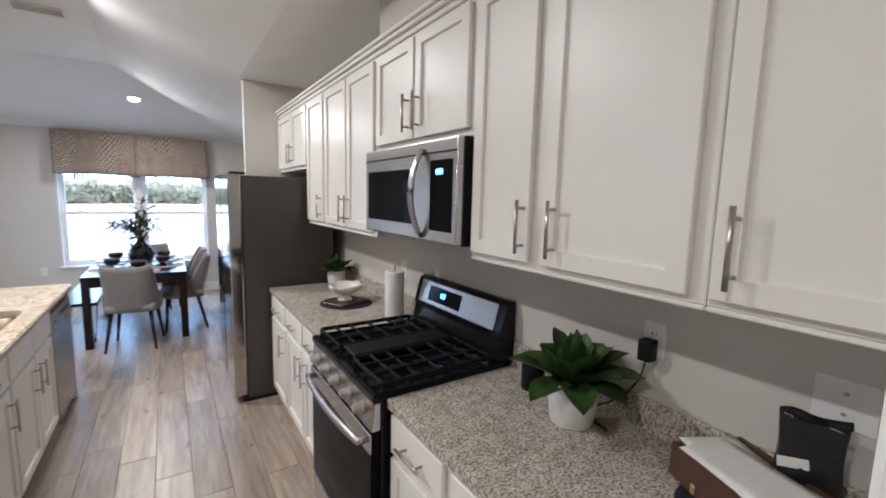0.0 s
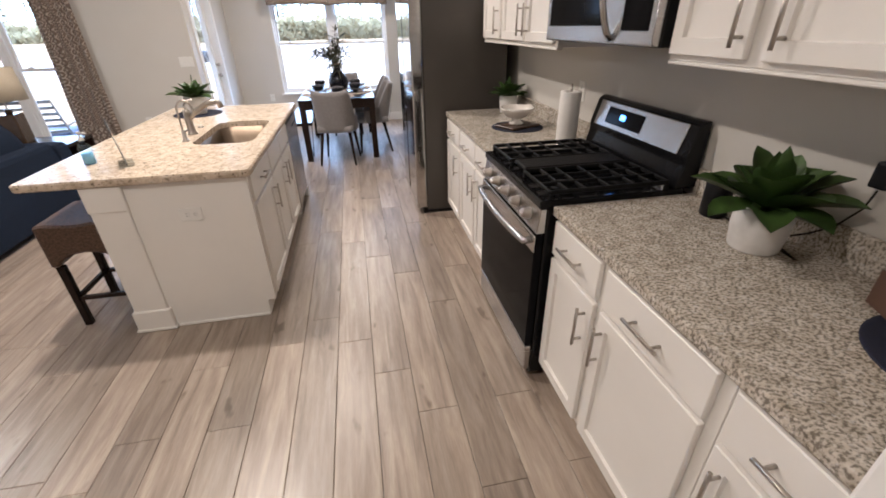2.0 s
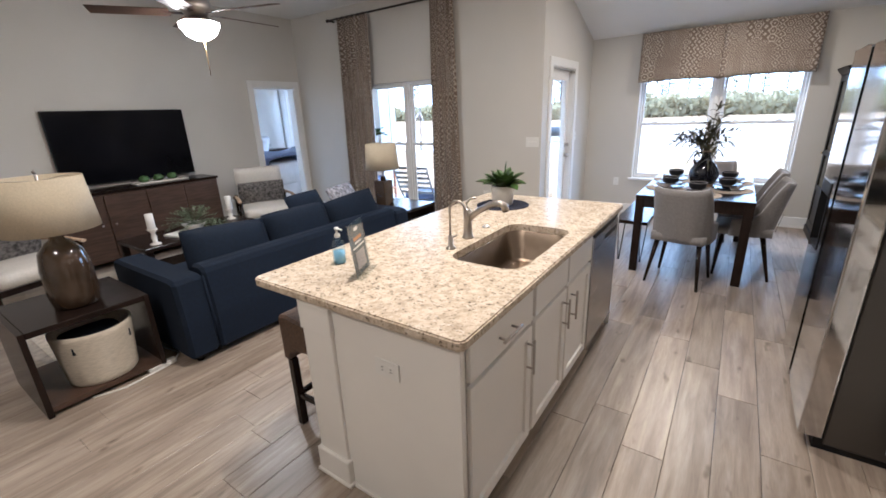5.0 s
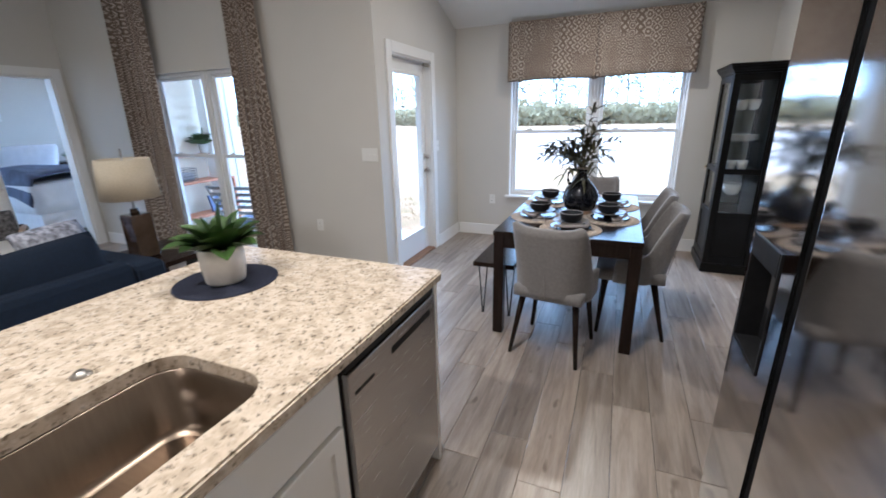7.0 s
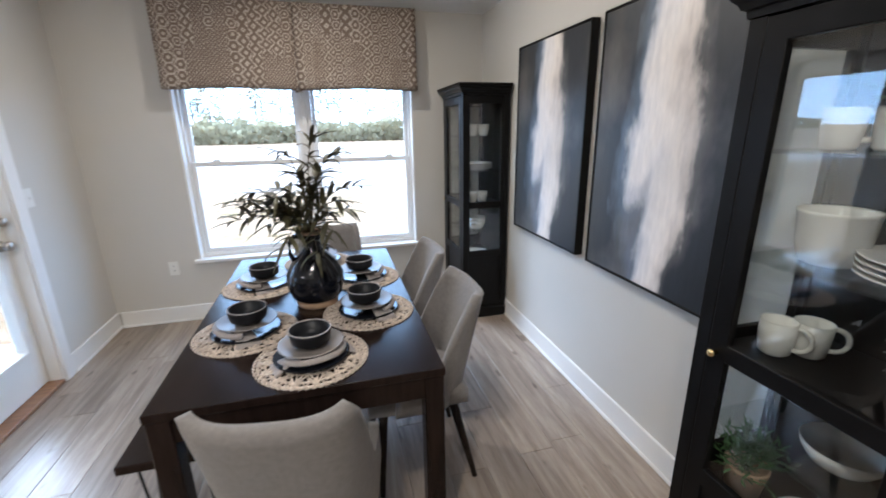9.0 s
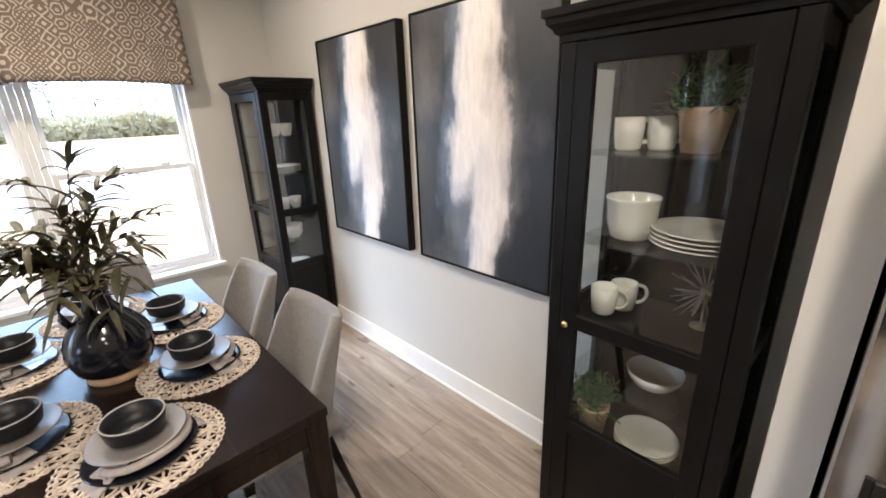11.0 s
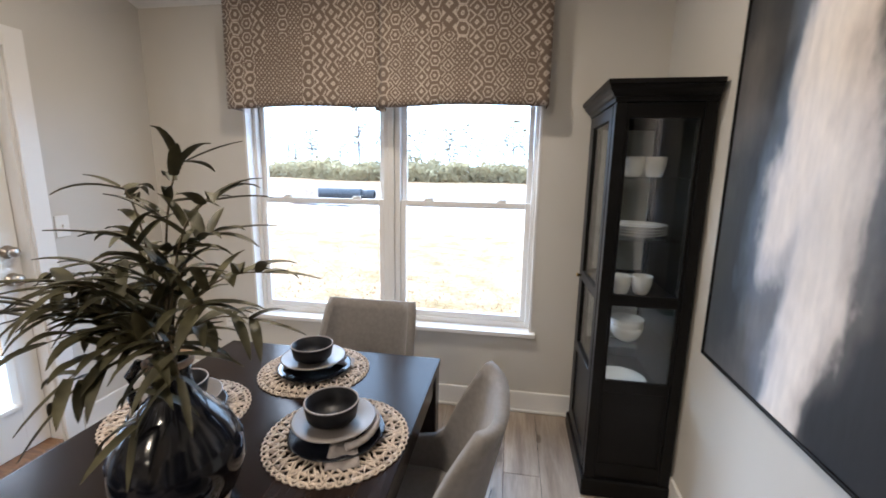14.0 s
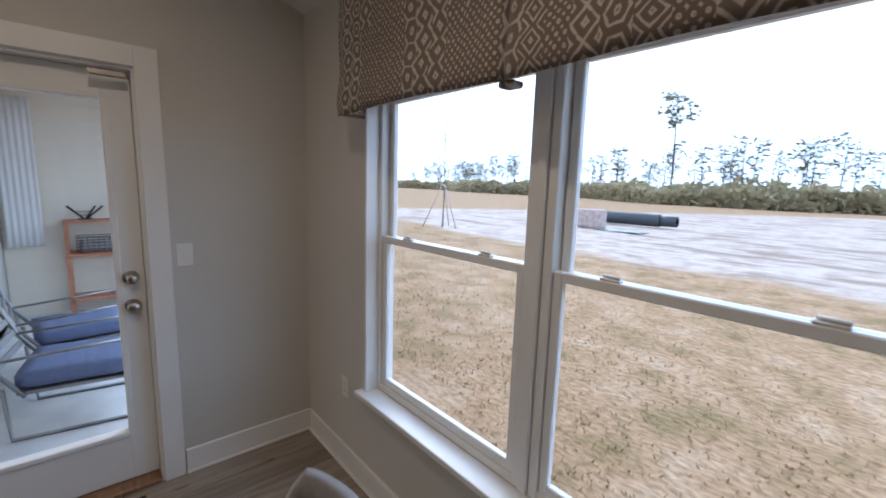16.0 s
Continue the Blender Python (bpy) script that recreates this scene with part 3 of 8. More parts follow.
def thing(name, m, label, category, group=""):
    ob = new(name)
    ob.empty_display_size = 0.1
    ob.matrix_world = m
    return tagged(ob, label, category, group)


def single(name, bm, material, label, category, group="", m=None):
    """A thing that is one plain mesh."""
    ob = new(name, finish(name, bm, material))
    if m is not None:
        ob.matrix_world = m
    return tagged(ob, label, category, group)


def structure(name, bm, material, label="", category=""):
    ob = new(name, finish(name, bm, material))
    return tagged(ob, label, category, "", "structure")


def B():
    return bmesh.new()


def one_box(*a, **k):
    return box(bmesh.new(), *a, **k)

# ---- the shell: floor slab, walls with their openings, vaulted ceiling
EAVE, TOP, FLAT = 2.47, 3.06, 2.68      # ceiling heights: springing, vault top, counter alcove
NORTH, EAST, WEST = 8.15, 1.475, -1.68  # dining walls
LRN, TVX, KITX = 6.26, -5.95, 1.565     # living room's window wall, television wall, counter wall
VAULT_Y, VAULT_X = 6.48, -0.18          # where the slopes meet the flat top


def wall_with_opening(name, axis, face, thick, a0, a1, z1, holes, label):
    """A wall across axis, its face at 'face', reaching 'thick' behind; holes are (a, b, z0, z1)."""
    bm = B()
    cuts = sorted({a0, a1, *[h[0] for h in holes], *[h[1] for h in holes]})
    f0, f1 = sorted((face, face + thick))
    for lo, hi in zip(cuts, cuts[1:]):
        gaps = [h for h in holes if h[0] <= lo and h[1] >= hi]
        levels = [0.0]
        for h in sorted(gaps, key=lambda q: q[2]):
            levels += [h[2], h[3]]
        levels.append(z1)
        for z_lo, z_hi in zip(levels[::2], levels[1::2]):
            if z_hi - z_lo > 1e-4:
                if axis == "y":
                    box(bm, lo, hi, f0, f1, z_lo, z_hi)
                else:
                    box(bm, f0, f1, lo, hi, z_lo, z_hi)
    bmesh.ops.remove_doubles(bm, verts=bm.verts[:], dist=0.0005)
    return structure(name, bm, WALL, label, "wall")


WIN = (-1.0, 0.84, 0.53, 1.99)          # dining window opening
DOOR = (6.52, 7.37, 0.0, 2.045)         # porch door opening
LRWIN = (-4.5, -2.98, 0.21, 1.985)        # living room window opening
BEDDOOR = (5.39, 6.13, 0.0, 2.035)      # bedroom doorway
wall_with_opening("wall_north", "y", NORTH, 0.16, WEST - 0.16, EAST + 0.2, 2.6, [WIN], "greige painted dining wall around the double window")
wall_with_opening("wall_dining_west", "x", WEST, -0.16, LRN, NORTH, 3.2, [DOOR], "greige painted wall around the porch door")
wall_with_opening("wall_living_north", "y", LRN, 0.16, TVX, WEST - 0.16, 3.2, [LRWIN], "greige painted living room wall with a curtained window")
wall_with_opening("wall_living_west", "x", TVX, -0.14, -1.5, LRN + 0.16, 3.2, [BEDDOOR], "greige painted television wall with a bedroom doorway")
wall_with_opening("wall_dining_east", "x", EAST, 0.2, 4.66, NORTH, 2.7, [], "cream-lit painted dining wall behind the paintings")
wall_with_opening("wall_kitchen_east", "x", KITX, 0.15, -1.5, 4.66, 2.8, [], "greige painted wall behind the counters")
structure("wall_fridge_stub", one_box(0.92, KITX, 4.575, 4.66, 0, 2.75), WALL, "short painted wall beside the fridge", "wall")
structure("wall_kitchen_south", one_box(0.605, KITX, 0.12, 0.255, 0, 2.8), WALL, "short painted wall at the end of the counter", "wall")
structure("trim_opening", one_box(0.565, 0.603, 0.1, 0.27, 0, 2.3, b=0.004), TRIM, "white painted cased opening edge", "trim")
structure("wall_south", one_box(TVX, KITX, -1.65, -1.5, 0, 3.2), WALL, "plain painted wall behind the walk", "wall")

# ceiling: flat top, two slopes that meet in a hip, a lower flat over the counters
bm = B()
def quad(bm, *pts, t=0.08):
    lo = [bm.verts.new(p) for p in pts]
    hi = [bm.verts.new((p[0], p[1], p[2] + t)) for p in pts]
    bm.faces.new(lo[::-1])
    bm.faces.new(hi)
    for i in range(len(lo)):
        j = (i + 1) % len(lo)
        bm.faces.new((lo[i], lo[j], hi[j], hi[i]))
quad(bm, (TVX - 0.1, -1.6, TOP), (VAULT_X, -1.6, TOP), (VAULT_X, VAULT_Y, TOP), (TVX - 0.1, VAULT_Y, TOP))
quad(bm, (TVX - 0.1, VAULT_Y, TOP), (VAULT_X, VAULT_Y, TOP), (EAST, NORTH, EAVE), (TVX - 0.1, NORTH, EAVE))
quad(bm, (VAULT_X, 4.64, TOP), (EAST, 4.64, EAVE), (EAST, NORTH, EAVE), (VAULT_X, VAULT_Y, TOP))
spring = VAULT_X + (TOP - FLAT) / ((TOP - EAVE) / (EAST - VAULT_X))
quad(bm, (VAULT_X, -1.6, TOP), (spring, -1.6, FLAT), (spring, 4.64, FLAT), (VAULT_X, 4.64, TOP))
quad(bm, (spring, -1.6, FLAT), (KITX + 0.1, -1.6, FLAT), (KITX + 0.1, 4.64, FLAT), (spring, 4.64, FLAT))
structure("ceiling", bm, CEIL, "white painted vaulted ceiling with sloping sides", "ceiling")

# floor base; the planks lie on it
floor = structure("floor", one_box(TVX, KITX, -1.5, LRN, -0.12, -0.006), RUBBER, "grey-brown wood-look plank floor with dark joints", "floor")
structure("floor_dining", one_box(WEST, EAST, LRN, NORTH, -0.12, -0.006), RUBBER, "grey-brown wood-look plank floor with dark joints", "floor")


def baseboard(name, axis, face, sign, a0, a1, h=0.135, t=0.016):
    bm = B()
    if axis == "y":
        y0, y1 = sorted((face, face + sign * t))
        box(bm, a0, a1, y0, y1, 0, h, b=0.004)
        q0, q1 = sorted((face + sign * t, face + sign * (t + 0.012)))
        box(bm, a0, a1, q0, q1, 0, 0.018, b=0.004)
    else:
        x0, x1 = sorted((face, face + sign * t))
        box(bm, x0, x1, a0, a1, 0, h, b=0.004)
        q0, q1 = sorted((face + sign * t, face + sign * (t + 0.012)))
        box(bm, q0, q1, a0, a1, 0, 0.018, b=0.004)
    structure(name, bm, TRIM, "white painted baseboard with shoe moulding", "baseboard")


baseboard("baseboard_north", "y", NORTH, -1, WEST + 0.03, EAST - 0.03)
baseboard("baseboard_dining_east", "x", EAST, -1, 4.67, NORTH)
baseboard("baseboard_dining_west", "x", WEST, 1, 7.46, NORTH)
baseboard("baseboard_corner", "x", WEST, 1, LRN, 6.425)
baseboard("baseboard_living_north", "y", LRN, -1, TVX + 0.03, WEST)
baseboard("baseboard_living_west", "x", TVX, 1, -1.5, 5.29)


# ---- dining window: two double-hung units in one opening
def window_unit(parent, x0, x1, z0, z1, zr, y):
    """One double-hung unit: frame, two sashes, panes and locks."""
    fr = B()
    w = 0.034
    for a in ((x0, x0 + w, z0, z1), (x1 - w, x1, z0, z1), (x0 + w, x1 - w, z0, z0 + w), (x0 + w, x1 - w, z1 - w, z1)):
        box(fr, a[0], a[1], y, y + 0.075, a[2], a[3], b=0.003)
    fr = part("window_frame", fr, TRIM, parent)
    for name, lo, hi, yy in (("lower_sash", z0 + w, zr + 0.02, y + 0.008), ("upper_sash", zr - 0.02, z1 - w, y + 0.042)):
        s = B()
        k = 0.032
        xa, xb = x0 + w + 0.002, x1 - w - 0.002
        for a in ((xa, xa + k, lo, hi), (xb - k, xb, lo, hi), (xa + k, xb - k, lo, lo + k + 0.006), (xa + k, xb - k, hi - k, hi)):
            box(s, a[0], a[1], yy, yy + 0.028, a[2], a[3], b=0.004)
        sash = part(name, s, TRIM, parent)
        g = part("pane", one_box(xa + k - 0.004, xb - k + 0.004, yy + 0.012, yy + 0.016, lo + k, hi - k + 0.004), PANE, sash)
        g.visible_shadow = False
        if name == "lower_sash":
            for fx in (0.22, 0.78):
                lk = B()
                cx = xa + (xb - xa) * fx
                box(lk, cx - 0.03, cx + 0.03, yy + 0.002, yy + 0.026, hi, hi + 0.008, b=0.003)
                tube(lk, [(cx - 0.022, yy + 0.014, hi + 0.013), (cx + 0.03, yy + 0.006, hi + 0.013)], 0.005, 8)
                part("sash_lock", lk, PLASTIC, sash)


win = tagged(new("window_1"), "white double window with two double-hung sashes over dry lawn", "window", "", "structure")
mid = -0.058
WY = 8.215
window_unit(win, WIN[0], mid - 0.02, WIN[2], WIN[3], 1.295, WY)
window_unit(win, mid + 0.02, WIN[1], WIN[2], WIN[3], 1.295, WY)
part("mullion", one_box(mid - 0.018, mid + 0.018, WY - 0.012, WY + 0.09, WIN[2], WIN[3], b=0.004), TRIM, win)
lin = B()
box(lin, WIN[0] - 0.002, WIN[0] + 0.012, NORTH - 0.004, WY, WIN[2], WIN[3])
box(lin, WIN[1] - 0.012, WIN[1] + 0.002, NORTH - 0.004, WY, WIN[2], WIN[3])
part("jamb_lining", lin, TRIM, win)
part("window_sill", one_box(-1.035, 0.865, 8.105, WY - 0.002, 0.505, 0.532, b=0.006, seg=2), TRIM, win)

# living room window
win2 = tagged(new("window_2"), "white double-hung living room window looking onto the porch", "window", "", "structure")
window_unit(win2, LRWIN[0], -3.74, LRWIN[2], LRWIN[3], 1.14, LRN + 0.06)
window_unit(win2, -3.7, LRWIN[1], LRWIN[2], LRWIN[3], 1.14, LRN + 0.06)
part("mullion", one_box(-3.741, -3.699, LRN + 0.05, LRN + 0.14, LRWIN[2], LRWIN[3], b=0.003), TRIM, win2)
part("window_sill", one_box(LRWIN[0] - 0.03, LRWIN[1] + 0.03, LRN - 0.04, LRN + 0.058, 0.185, 0.212, b=0.005), TRIM, win2)


# ---- porch door with one long glass pane
def casing(parent, axis, face, sign, a0, a1, top, w=0.092, t=0.02):
    bm = B()
    f0, f1 = sorted((face, face + sign * t))
    for lo, hi, z0, z1 in ((a0 - w, a0, 0, top + w), (a1, a1 + w, 0, top + w), (a0, a1, top, top + w)):
        if axis == "x":
            box(bm, f0, f1, lo, hi, z0, z1, b=0.003)
        else:
            box(bm, lo, hi, f0, f1, z0, z1, b=0.003)
    return part("casing", bm, TRIM, parent)


pd = tagged(new("door_1"), "white porch door with one long glass pane and nickel knob", "door", "", "structure")
casing(pd, "x", WEST, 1, 6.525, 7.362, 2.04)
jm = B()
box(jm, WEST - 0.158, WEST - 0.001, 6.522, 6.54, 0, 2.043)
box(jm, WEST - 0.158, WEST - 0.001, 7.35, 7.368, 0, 2.043)
box(jm, WEST - 0.158, WEST - 0.001, 6.54, 7.35, 2.028, 2.043)
part("door_frame", jm, TRIM, pd)
part("threshold", one_box(WEST - 0.15, WEST + 0.012, 6.541, 7.349, 0.0, 0.024, b=0.005), THRESH, pd)
sl = B()
DX0, DX1 = -1.795, -1.75
for y0, y1, z0, z1 in ((6.543, 6.65, 0.03, 2.024), (7.24, 7.347, 0.03, 2.024), (6.65, 7.24, 0.03, 0.285), (6.65, 7.24, 1.9, 2.024)):
    box(sl, DX0, DX1, y0, y1, z0, z1, b=0.002)
slab = part("door_leaf", sl, TRIM, pd)
gf = B()
for y0, y1, z0, z1 in ((6.63, 6.655, 0.265, 1.92), (7.235, 7.26, 0.265, 1.92), (6.655, 7.235, 0.265, 0.29), (6.655, 7.235, 1.895, 1.92)):
    box(gf, DX0 - 0.006, DX1 + 0.012, y0, y1, z0, z1, b=0.004)
part("glazing_bead", gf, TRIM, slab)
gp = part("pane", one_box(-1.775, -1.769, 6.656, 7.234, 0.291, 1.894), PANE, slab)
gp.visible_shadow = False
for z, r in ((0.935, 0.028), (1.075, 0.024)):
    k = B()
    lathe(k, [(0, 0), (0.033, 0), (0.033, 0.006), (0.014, 0.012), (0.012, 0.025), (r, 0.032), (r + 0.002, 0.045), (r * 0.8, 0.058), (0, 0.06)], 20, m=pose(DX1, 7.295, z, 0, 90, 0))
    part("door_knob" if z < 1 else "deadbolt", k, NICKEL, slab, "satin nickel knob")
cl = B()
box(cl, -1.69, -1.662, 7.2, 7.33, 1.985, 2.01, b=0.003)
part("closer_plate", cl, NICKEL, pd)

# bedroom doorway
bd = tagged(new("door_2"), "white cased doorway open to a bright bedroom", "doorway", "", "structure")
casing(bd, "x", TVX, 1, BEDDOOR[0], BEDDOOR[1], 2.035)
jm = B()
box(jm, TVX - 0.14, TVX, BEDDOOR[0], BEDDOOR[0] + 0.018, 0, 2.034)
box(jm, TVX - 0.14, TVX, BEDDOOR[1] - 0.018, BEDDOOR[1], 0, 2.034)
box(jm, TVX - 0.14, TVX, BEDDOOR[0] + 0.018, BEDDOOR[1] - 0.018, 2.016, 2.034)
part("door_frame", jm, TRIM, bd)

# ---- ceiling lamps
def can_lamp(x, y, z, tilt, power, axis="x"):
    """Recessed can: white trim ring, glowing lens, and the lamp behind it."""
    m = pose(x, y, z, tilt if axis == "x" else 0, 0 if axis == "x" else tilt, 0)
    c = thing("recessed_light", m, "lit white recessed ceiling light", "ceiling light", "recessed ceiling lights")
    ring = B()
    lathe(ring, [(0.07, 0.0), (0.092, 0.0), (0.095, -0.006), (0.088, -0.01), (0.072, -0.008), (0.066, 0.0)], 28)
    part("trim_ring", ring, PLASTIC, c)
    lens = B()
    lathe(lens, [(0, -0.002), (0.066, -0.002), (0.066, 0.0), (0, 0.0)], 28)
    part("lens", lens, CANLIGHT, c)
    lamp = new("recessed_lamp", bpy.data.lights.new("recessed_lamp", "AREA"))
    lamp.data.shape, lamp.data.size, lamp.data.energy, lamp.data.color = "DISK", 0.14, power, (1.0, 0.78, 0.53)
    lamp.matrix_world = m @ pose(0, 0, -0.014)
    lamp.parent = None


SLOPE = math.degrees(math.atan((TOP - EAVE) / (NORTH - VAULT_Y)))
can_lamp(-0.01, 7.16, TOP - (7.16 - VAULT_Y) * (TOP - EAVE) / (NORTH - VAULT_Y), -SLOPE, 32)
# The 8 W living room can is unseen, added as fill light.
for cx, cy, watts in ((-1.1, 0.3, 32), (-1.08, 2.95, 56), (-0.35, 4.35, 40), (-3.3, 1.2, 8)):
    can_lamp(cx, cy, TOP, 0, watts)

# ceiling fan with a lit bowl
FAN = (-3.68, 3.54)
fan = thing("ceiling_fan", pose(FAN[0], FAN[1], TOP), "brown five-blade ceiling fan with a lit frosted bowl", "ceiling fan")
lathe(b := B(), [(0, 0), (0.075, 0), (0.07, -0.03), (0.03, -0.06), (0, -0.06)], 24)
part("canopy", b, NICKEL, fan)
part("downrod", tube(B(), [(0, 0, -0.05), (0, 0, -0.52)], 0.012), NICKEL, fan)
lathe(b := B(), [(0, -0.5), (0.05, -0.5), (0.11, -0.53), (0.12, -0.62), (0.08, -0.66), (0, -0.66)], 28)
part("motor_housing", b, NICKEL, fan)
for i in range(5):
    t = B()
    box(t, 0.2, 0.76, -0.068, 0.068, -0.004, 0.004, b=0.003, m=pose(0, 0, -0.63, 12, 0, 0))
    box(t, 0.1, 0.24, -0.02, 0.02, -0.008, -0.002, b=0.002, m=pose(0, 0, -0.63, 12, 0, 0))
    blade = part("blade", t, WALNUT, fan)
    blade.matrix_basis = pose(0, 0, 0, 0, 0, 72 * i + 20)
lathe(b := B(), [(0, -0.84), (0.05, -0.835), (0.11, -0.8), (0.15, -0.74), (0.155, -0.71), (0.15, -0.705), (0, -0.705)], 28)
part("lamp_bowl", b, BOWLLIGHT, fan, "glowing frosted glass bowl")
lathe(b := B(), [(0, -0.655), (0.06, -0.66), (0.13, -0.69), (0.155, -0.703), (0, -0.703)], 28)
part("lamp_fitter", b, NICKEL, fan)
part("pull_chain", tube(B(), [(0.03, 0, -0.83), (0.03, 0, -1.12)], 0.004, 6), BRASS, fan)

# ceiling air vent
vent = thing("ceiling_vent", pose(-0.5, 4.96, TOP - 0.001), "white slatted ceiling air vent", "vent")
b = B()
for q in ((-0.17, 0.17, -0.1, -0.08), (-0.17, 0.17, 0.08, 0.1), (-0.17, -0.15, -0.08, 0.08), (0.15, 0.17, -0.08, 0.08)):
    box(b, *q, -0.012, 0.0, b=0.003)
part("frame", b, PLASTIC, vent)
for i in range(7):
    s = part("slat", one_box(-0.149, 0.149, -0.009, 0.009, -0.001, 0.001, m=pose(0, -0.066 + i * 0.022, -0.006, 35, 0, 0)), PLASTIC, vent)

# ---- kitchen cabinets: doors open towards -x; local y runs along the wall
def bar_handle(parent, x, y, z, length, along="z"):
    """A bar pull on two posts, standing off a front that faces -x."""
    b = B()
    h = length / 2
    if along == "z":
        tube(b, [(x - 0.032, y, z - h), (x - 0.032, y, z + h)], 0.0058, 10)
        for k in (-0.7, 0.7):
            tube(b, [(x, y, z + k * h), (x - 0.032, y, z + k * h)], 0.005, 8)
    else:
        tube(b, [(x - 0.032, y - h, z), (x - 0.032, y + h, z)], 0.0058, 10)
        for k in (-0.7, 0.7):
            tube(b, [(x, y + k * h, z), (x - 0.032, y + k * h, z)], 0.005, 8)
    part("handle", b, NICKEL, parent, "brushed nickel bar handle")


def shaker(name, parent, x, y0, y1, z0, z1, flat=False):
    """A shaker front, face at x towards -x: four rails round a sunk panel."""
    b = B()
    t, w = 0.02, 0.064
    box(b, x, x + t, y0, y1, z0, z1, b=0.003)
    if not flat:
        front = min(b.faces, key=lambda f: f.calc_center_median().x)
        bmesh.ops.inset_region(b, faces=[front], thickness=w)
        bmesh.ops.inset_region(b, faces=[front], thickness=0.004)
        bmesh.ops.translate(b, verts=front.verts[:], vec=(0.012, 0, 0))
    return part(name, b, CAB, parent)


def base_unit(y0, y1, fronts, x=0.952, back=KITX, group="base cabinets along the wall"):
    """A base cabinet: carcass with toe kick, drawer fronts above, doors below. fronts: (y0, y1, handle y or None)."""
    u = thing("base_cabinet", pose(0, 0, 0), "white shaker base cabinet with nickel bar handles under granite", "cabinet", group)
    b = B()
    box(b, x, back - 0.002, y0, y1, 0.105, 0.874, b=0.002)
    box(b, x + 0.06, back - 0.002, y0 + 0.002, y1 - 0.002, 0.0, 0.105)
    part("body", b, CAB, u)
    for a, c, hy in fronts:
        d = shaker("drawer_front", u, x - 0.021, a, c, 0.715, 0.86, flat=True)
        bar_handle(d, x - 0.021, (a + c) / 2, 0.787, 0.15, "y")
        d = shaker("door", u, x - 0.021, a, c, 0.125, 0.695)
        bar_handle(d, x - 0.021, hy, 0.575, 0.16)
    return u


base_unit(0.27, 0.645, [(0.285, 0.63, 0.59)])
base_unit(0.647, 1.148, [(0.68, 1.135, 1.1)])
base_unit(1.15, 1.532, [(1.175, 1.515, 1.215)])
base_unit(2.305, 2.72, [(2.325, 2.705, 2.66)])
base_unit(2.722, 3.15, [(2.735, 3.13, 2.78)])
base_unit(3.152, 3.62, [(3.17, 3.6, 3.22)])


def worktop(name, y0, y1, label):
    t = thing(name, pose(0, 0, 0), label, "worktop")
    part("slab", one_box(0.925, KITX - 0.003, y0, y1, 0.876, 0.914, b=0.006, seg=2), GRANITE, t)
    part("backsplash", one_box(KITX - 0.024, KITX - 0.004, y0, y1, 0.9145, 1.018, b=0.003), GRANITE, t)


worktop("granite_worktop", 0.262, 1.536, "speckled grey-beige granite worktop with low backsplash")
worktop("granite_worktop", 2.303, 3.632, "speckled grey-beige granite worktop between range and fridge")


def wall_unit(y0, y1, z0, z1, fronts, depth=0.31, label="white shaker wall cabinet with nickel bar handles"):
    """A wall cabinet; fronts: (y0, y1, handle y)."""
    xf = 1.235
    u = thing("wall_cabinet", pose(0, 0, 0), label, "cabinet", "wall cabinets over the counters")
    part("body", one_box(xf, KITX - 0.003, y0, y1, z0, z1, b=0.003), CAB, u)
    part("light_rail", one_box(xf - 0.004, xf + 0.03, y0, y1, z0 - 0.012, z0 - 0.0005, b=0.003), CAB, u)
    for a, c, hy in fronts:
        d = shaker("door", u, xf - 0.0215, a, c, z0 + 0.018, z1 - 0.02)
        bar_handle(d, xf - 0.0215, hy, z0 + 0.13, 0.165)
    return u


UZ0, UZ1 = 1.432, 2.36
wall_unit(0.262, 0.64, UZ0, UZ1, [(0.285, 0.63, 0.588)])
wall_unit(0.642, 1.462, UZ0, UZ1, [(0.675, 1.1, 1.05), (1.155, 1.445, 1.175)])
wall_unit(1.464, 2.304, 1.885, UZ1, [(1.49, 1.88, 1.845), (1.9, 2.285, 1.935)], label="short white shaker wall cabinet over the microwave")
wall_unit(2.306, 3.165, UZ0, UZ1, [(2.325, 2.715, 2.68), (2.738, 3.145, 2.775)])
wall_unit(3.167, 3.598, UZ0, UZ1, [(3.19, 3.58, 3.23)])
wall_unit(3.6, 4.571, 1.86, UZ1, [(3.62, 4.055, 4.02), (4.07, 4.552, 4.105)], label="short white shaker wall cabinet over the fridge")
b = B()
for k, (dx, z0, z1) in enumerate(((0.0, 2.361, 2.385), (0.018, 2.385, 2.405), (0.032, 2.405, 2.425))):
    box(b, 1.225 - dx, KITX - 0.004, 0.26, 4.573, z0, z1, b=0.004)
single("crown_moulding", b, CAB, "white painted crown moulding along the wall cabinets", "moulding")
single("vent_chase", one_box(1.28, KITX - 0.004, 1.6, 2.39, 2.4255, 2.679), WALL, "boxed-in painted vent duct above the microwave cabinet", "duct")

# ---- gas range
rg = thing("gas_range", pose(0, 0, 0), "black and stainless gas range with cast-iron grates", "range")
RY0, RY1 = 1.542, 2.298
part("body", one_box(0.905, KITX - 0.01, RY0, RY1, 0.03, 0.9, b=0.004), ENAMEL, rg)
b = B()
box(b, 0.872, 1.5, RY0 - 0.003, RY1 + 0.003, 0.9, 0.934, b=0.008, seg=2)
part("cooktop", b, ENAMEL, rg)
b = B()
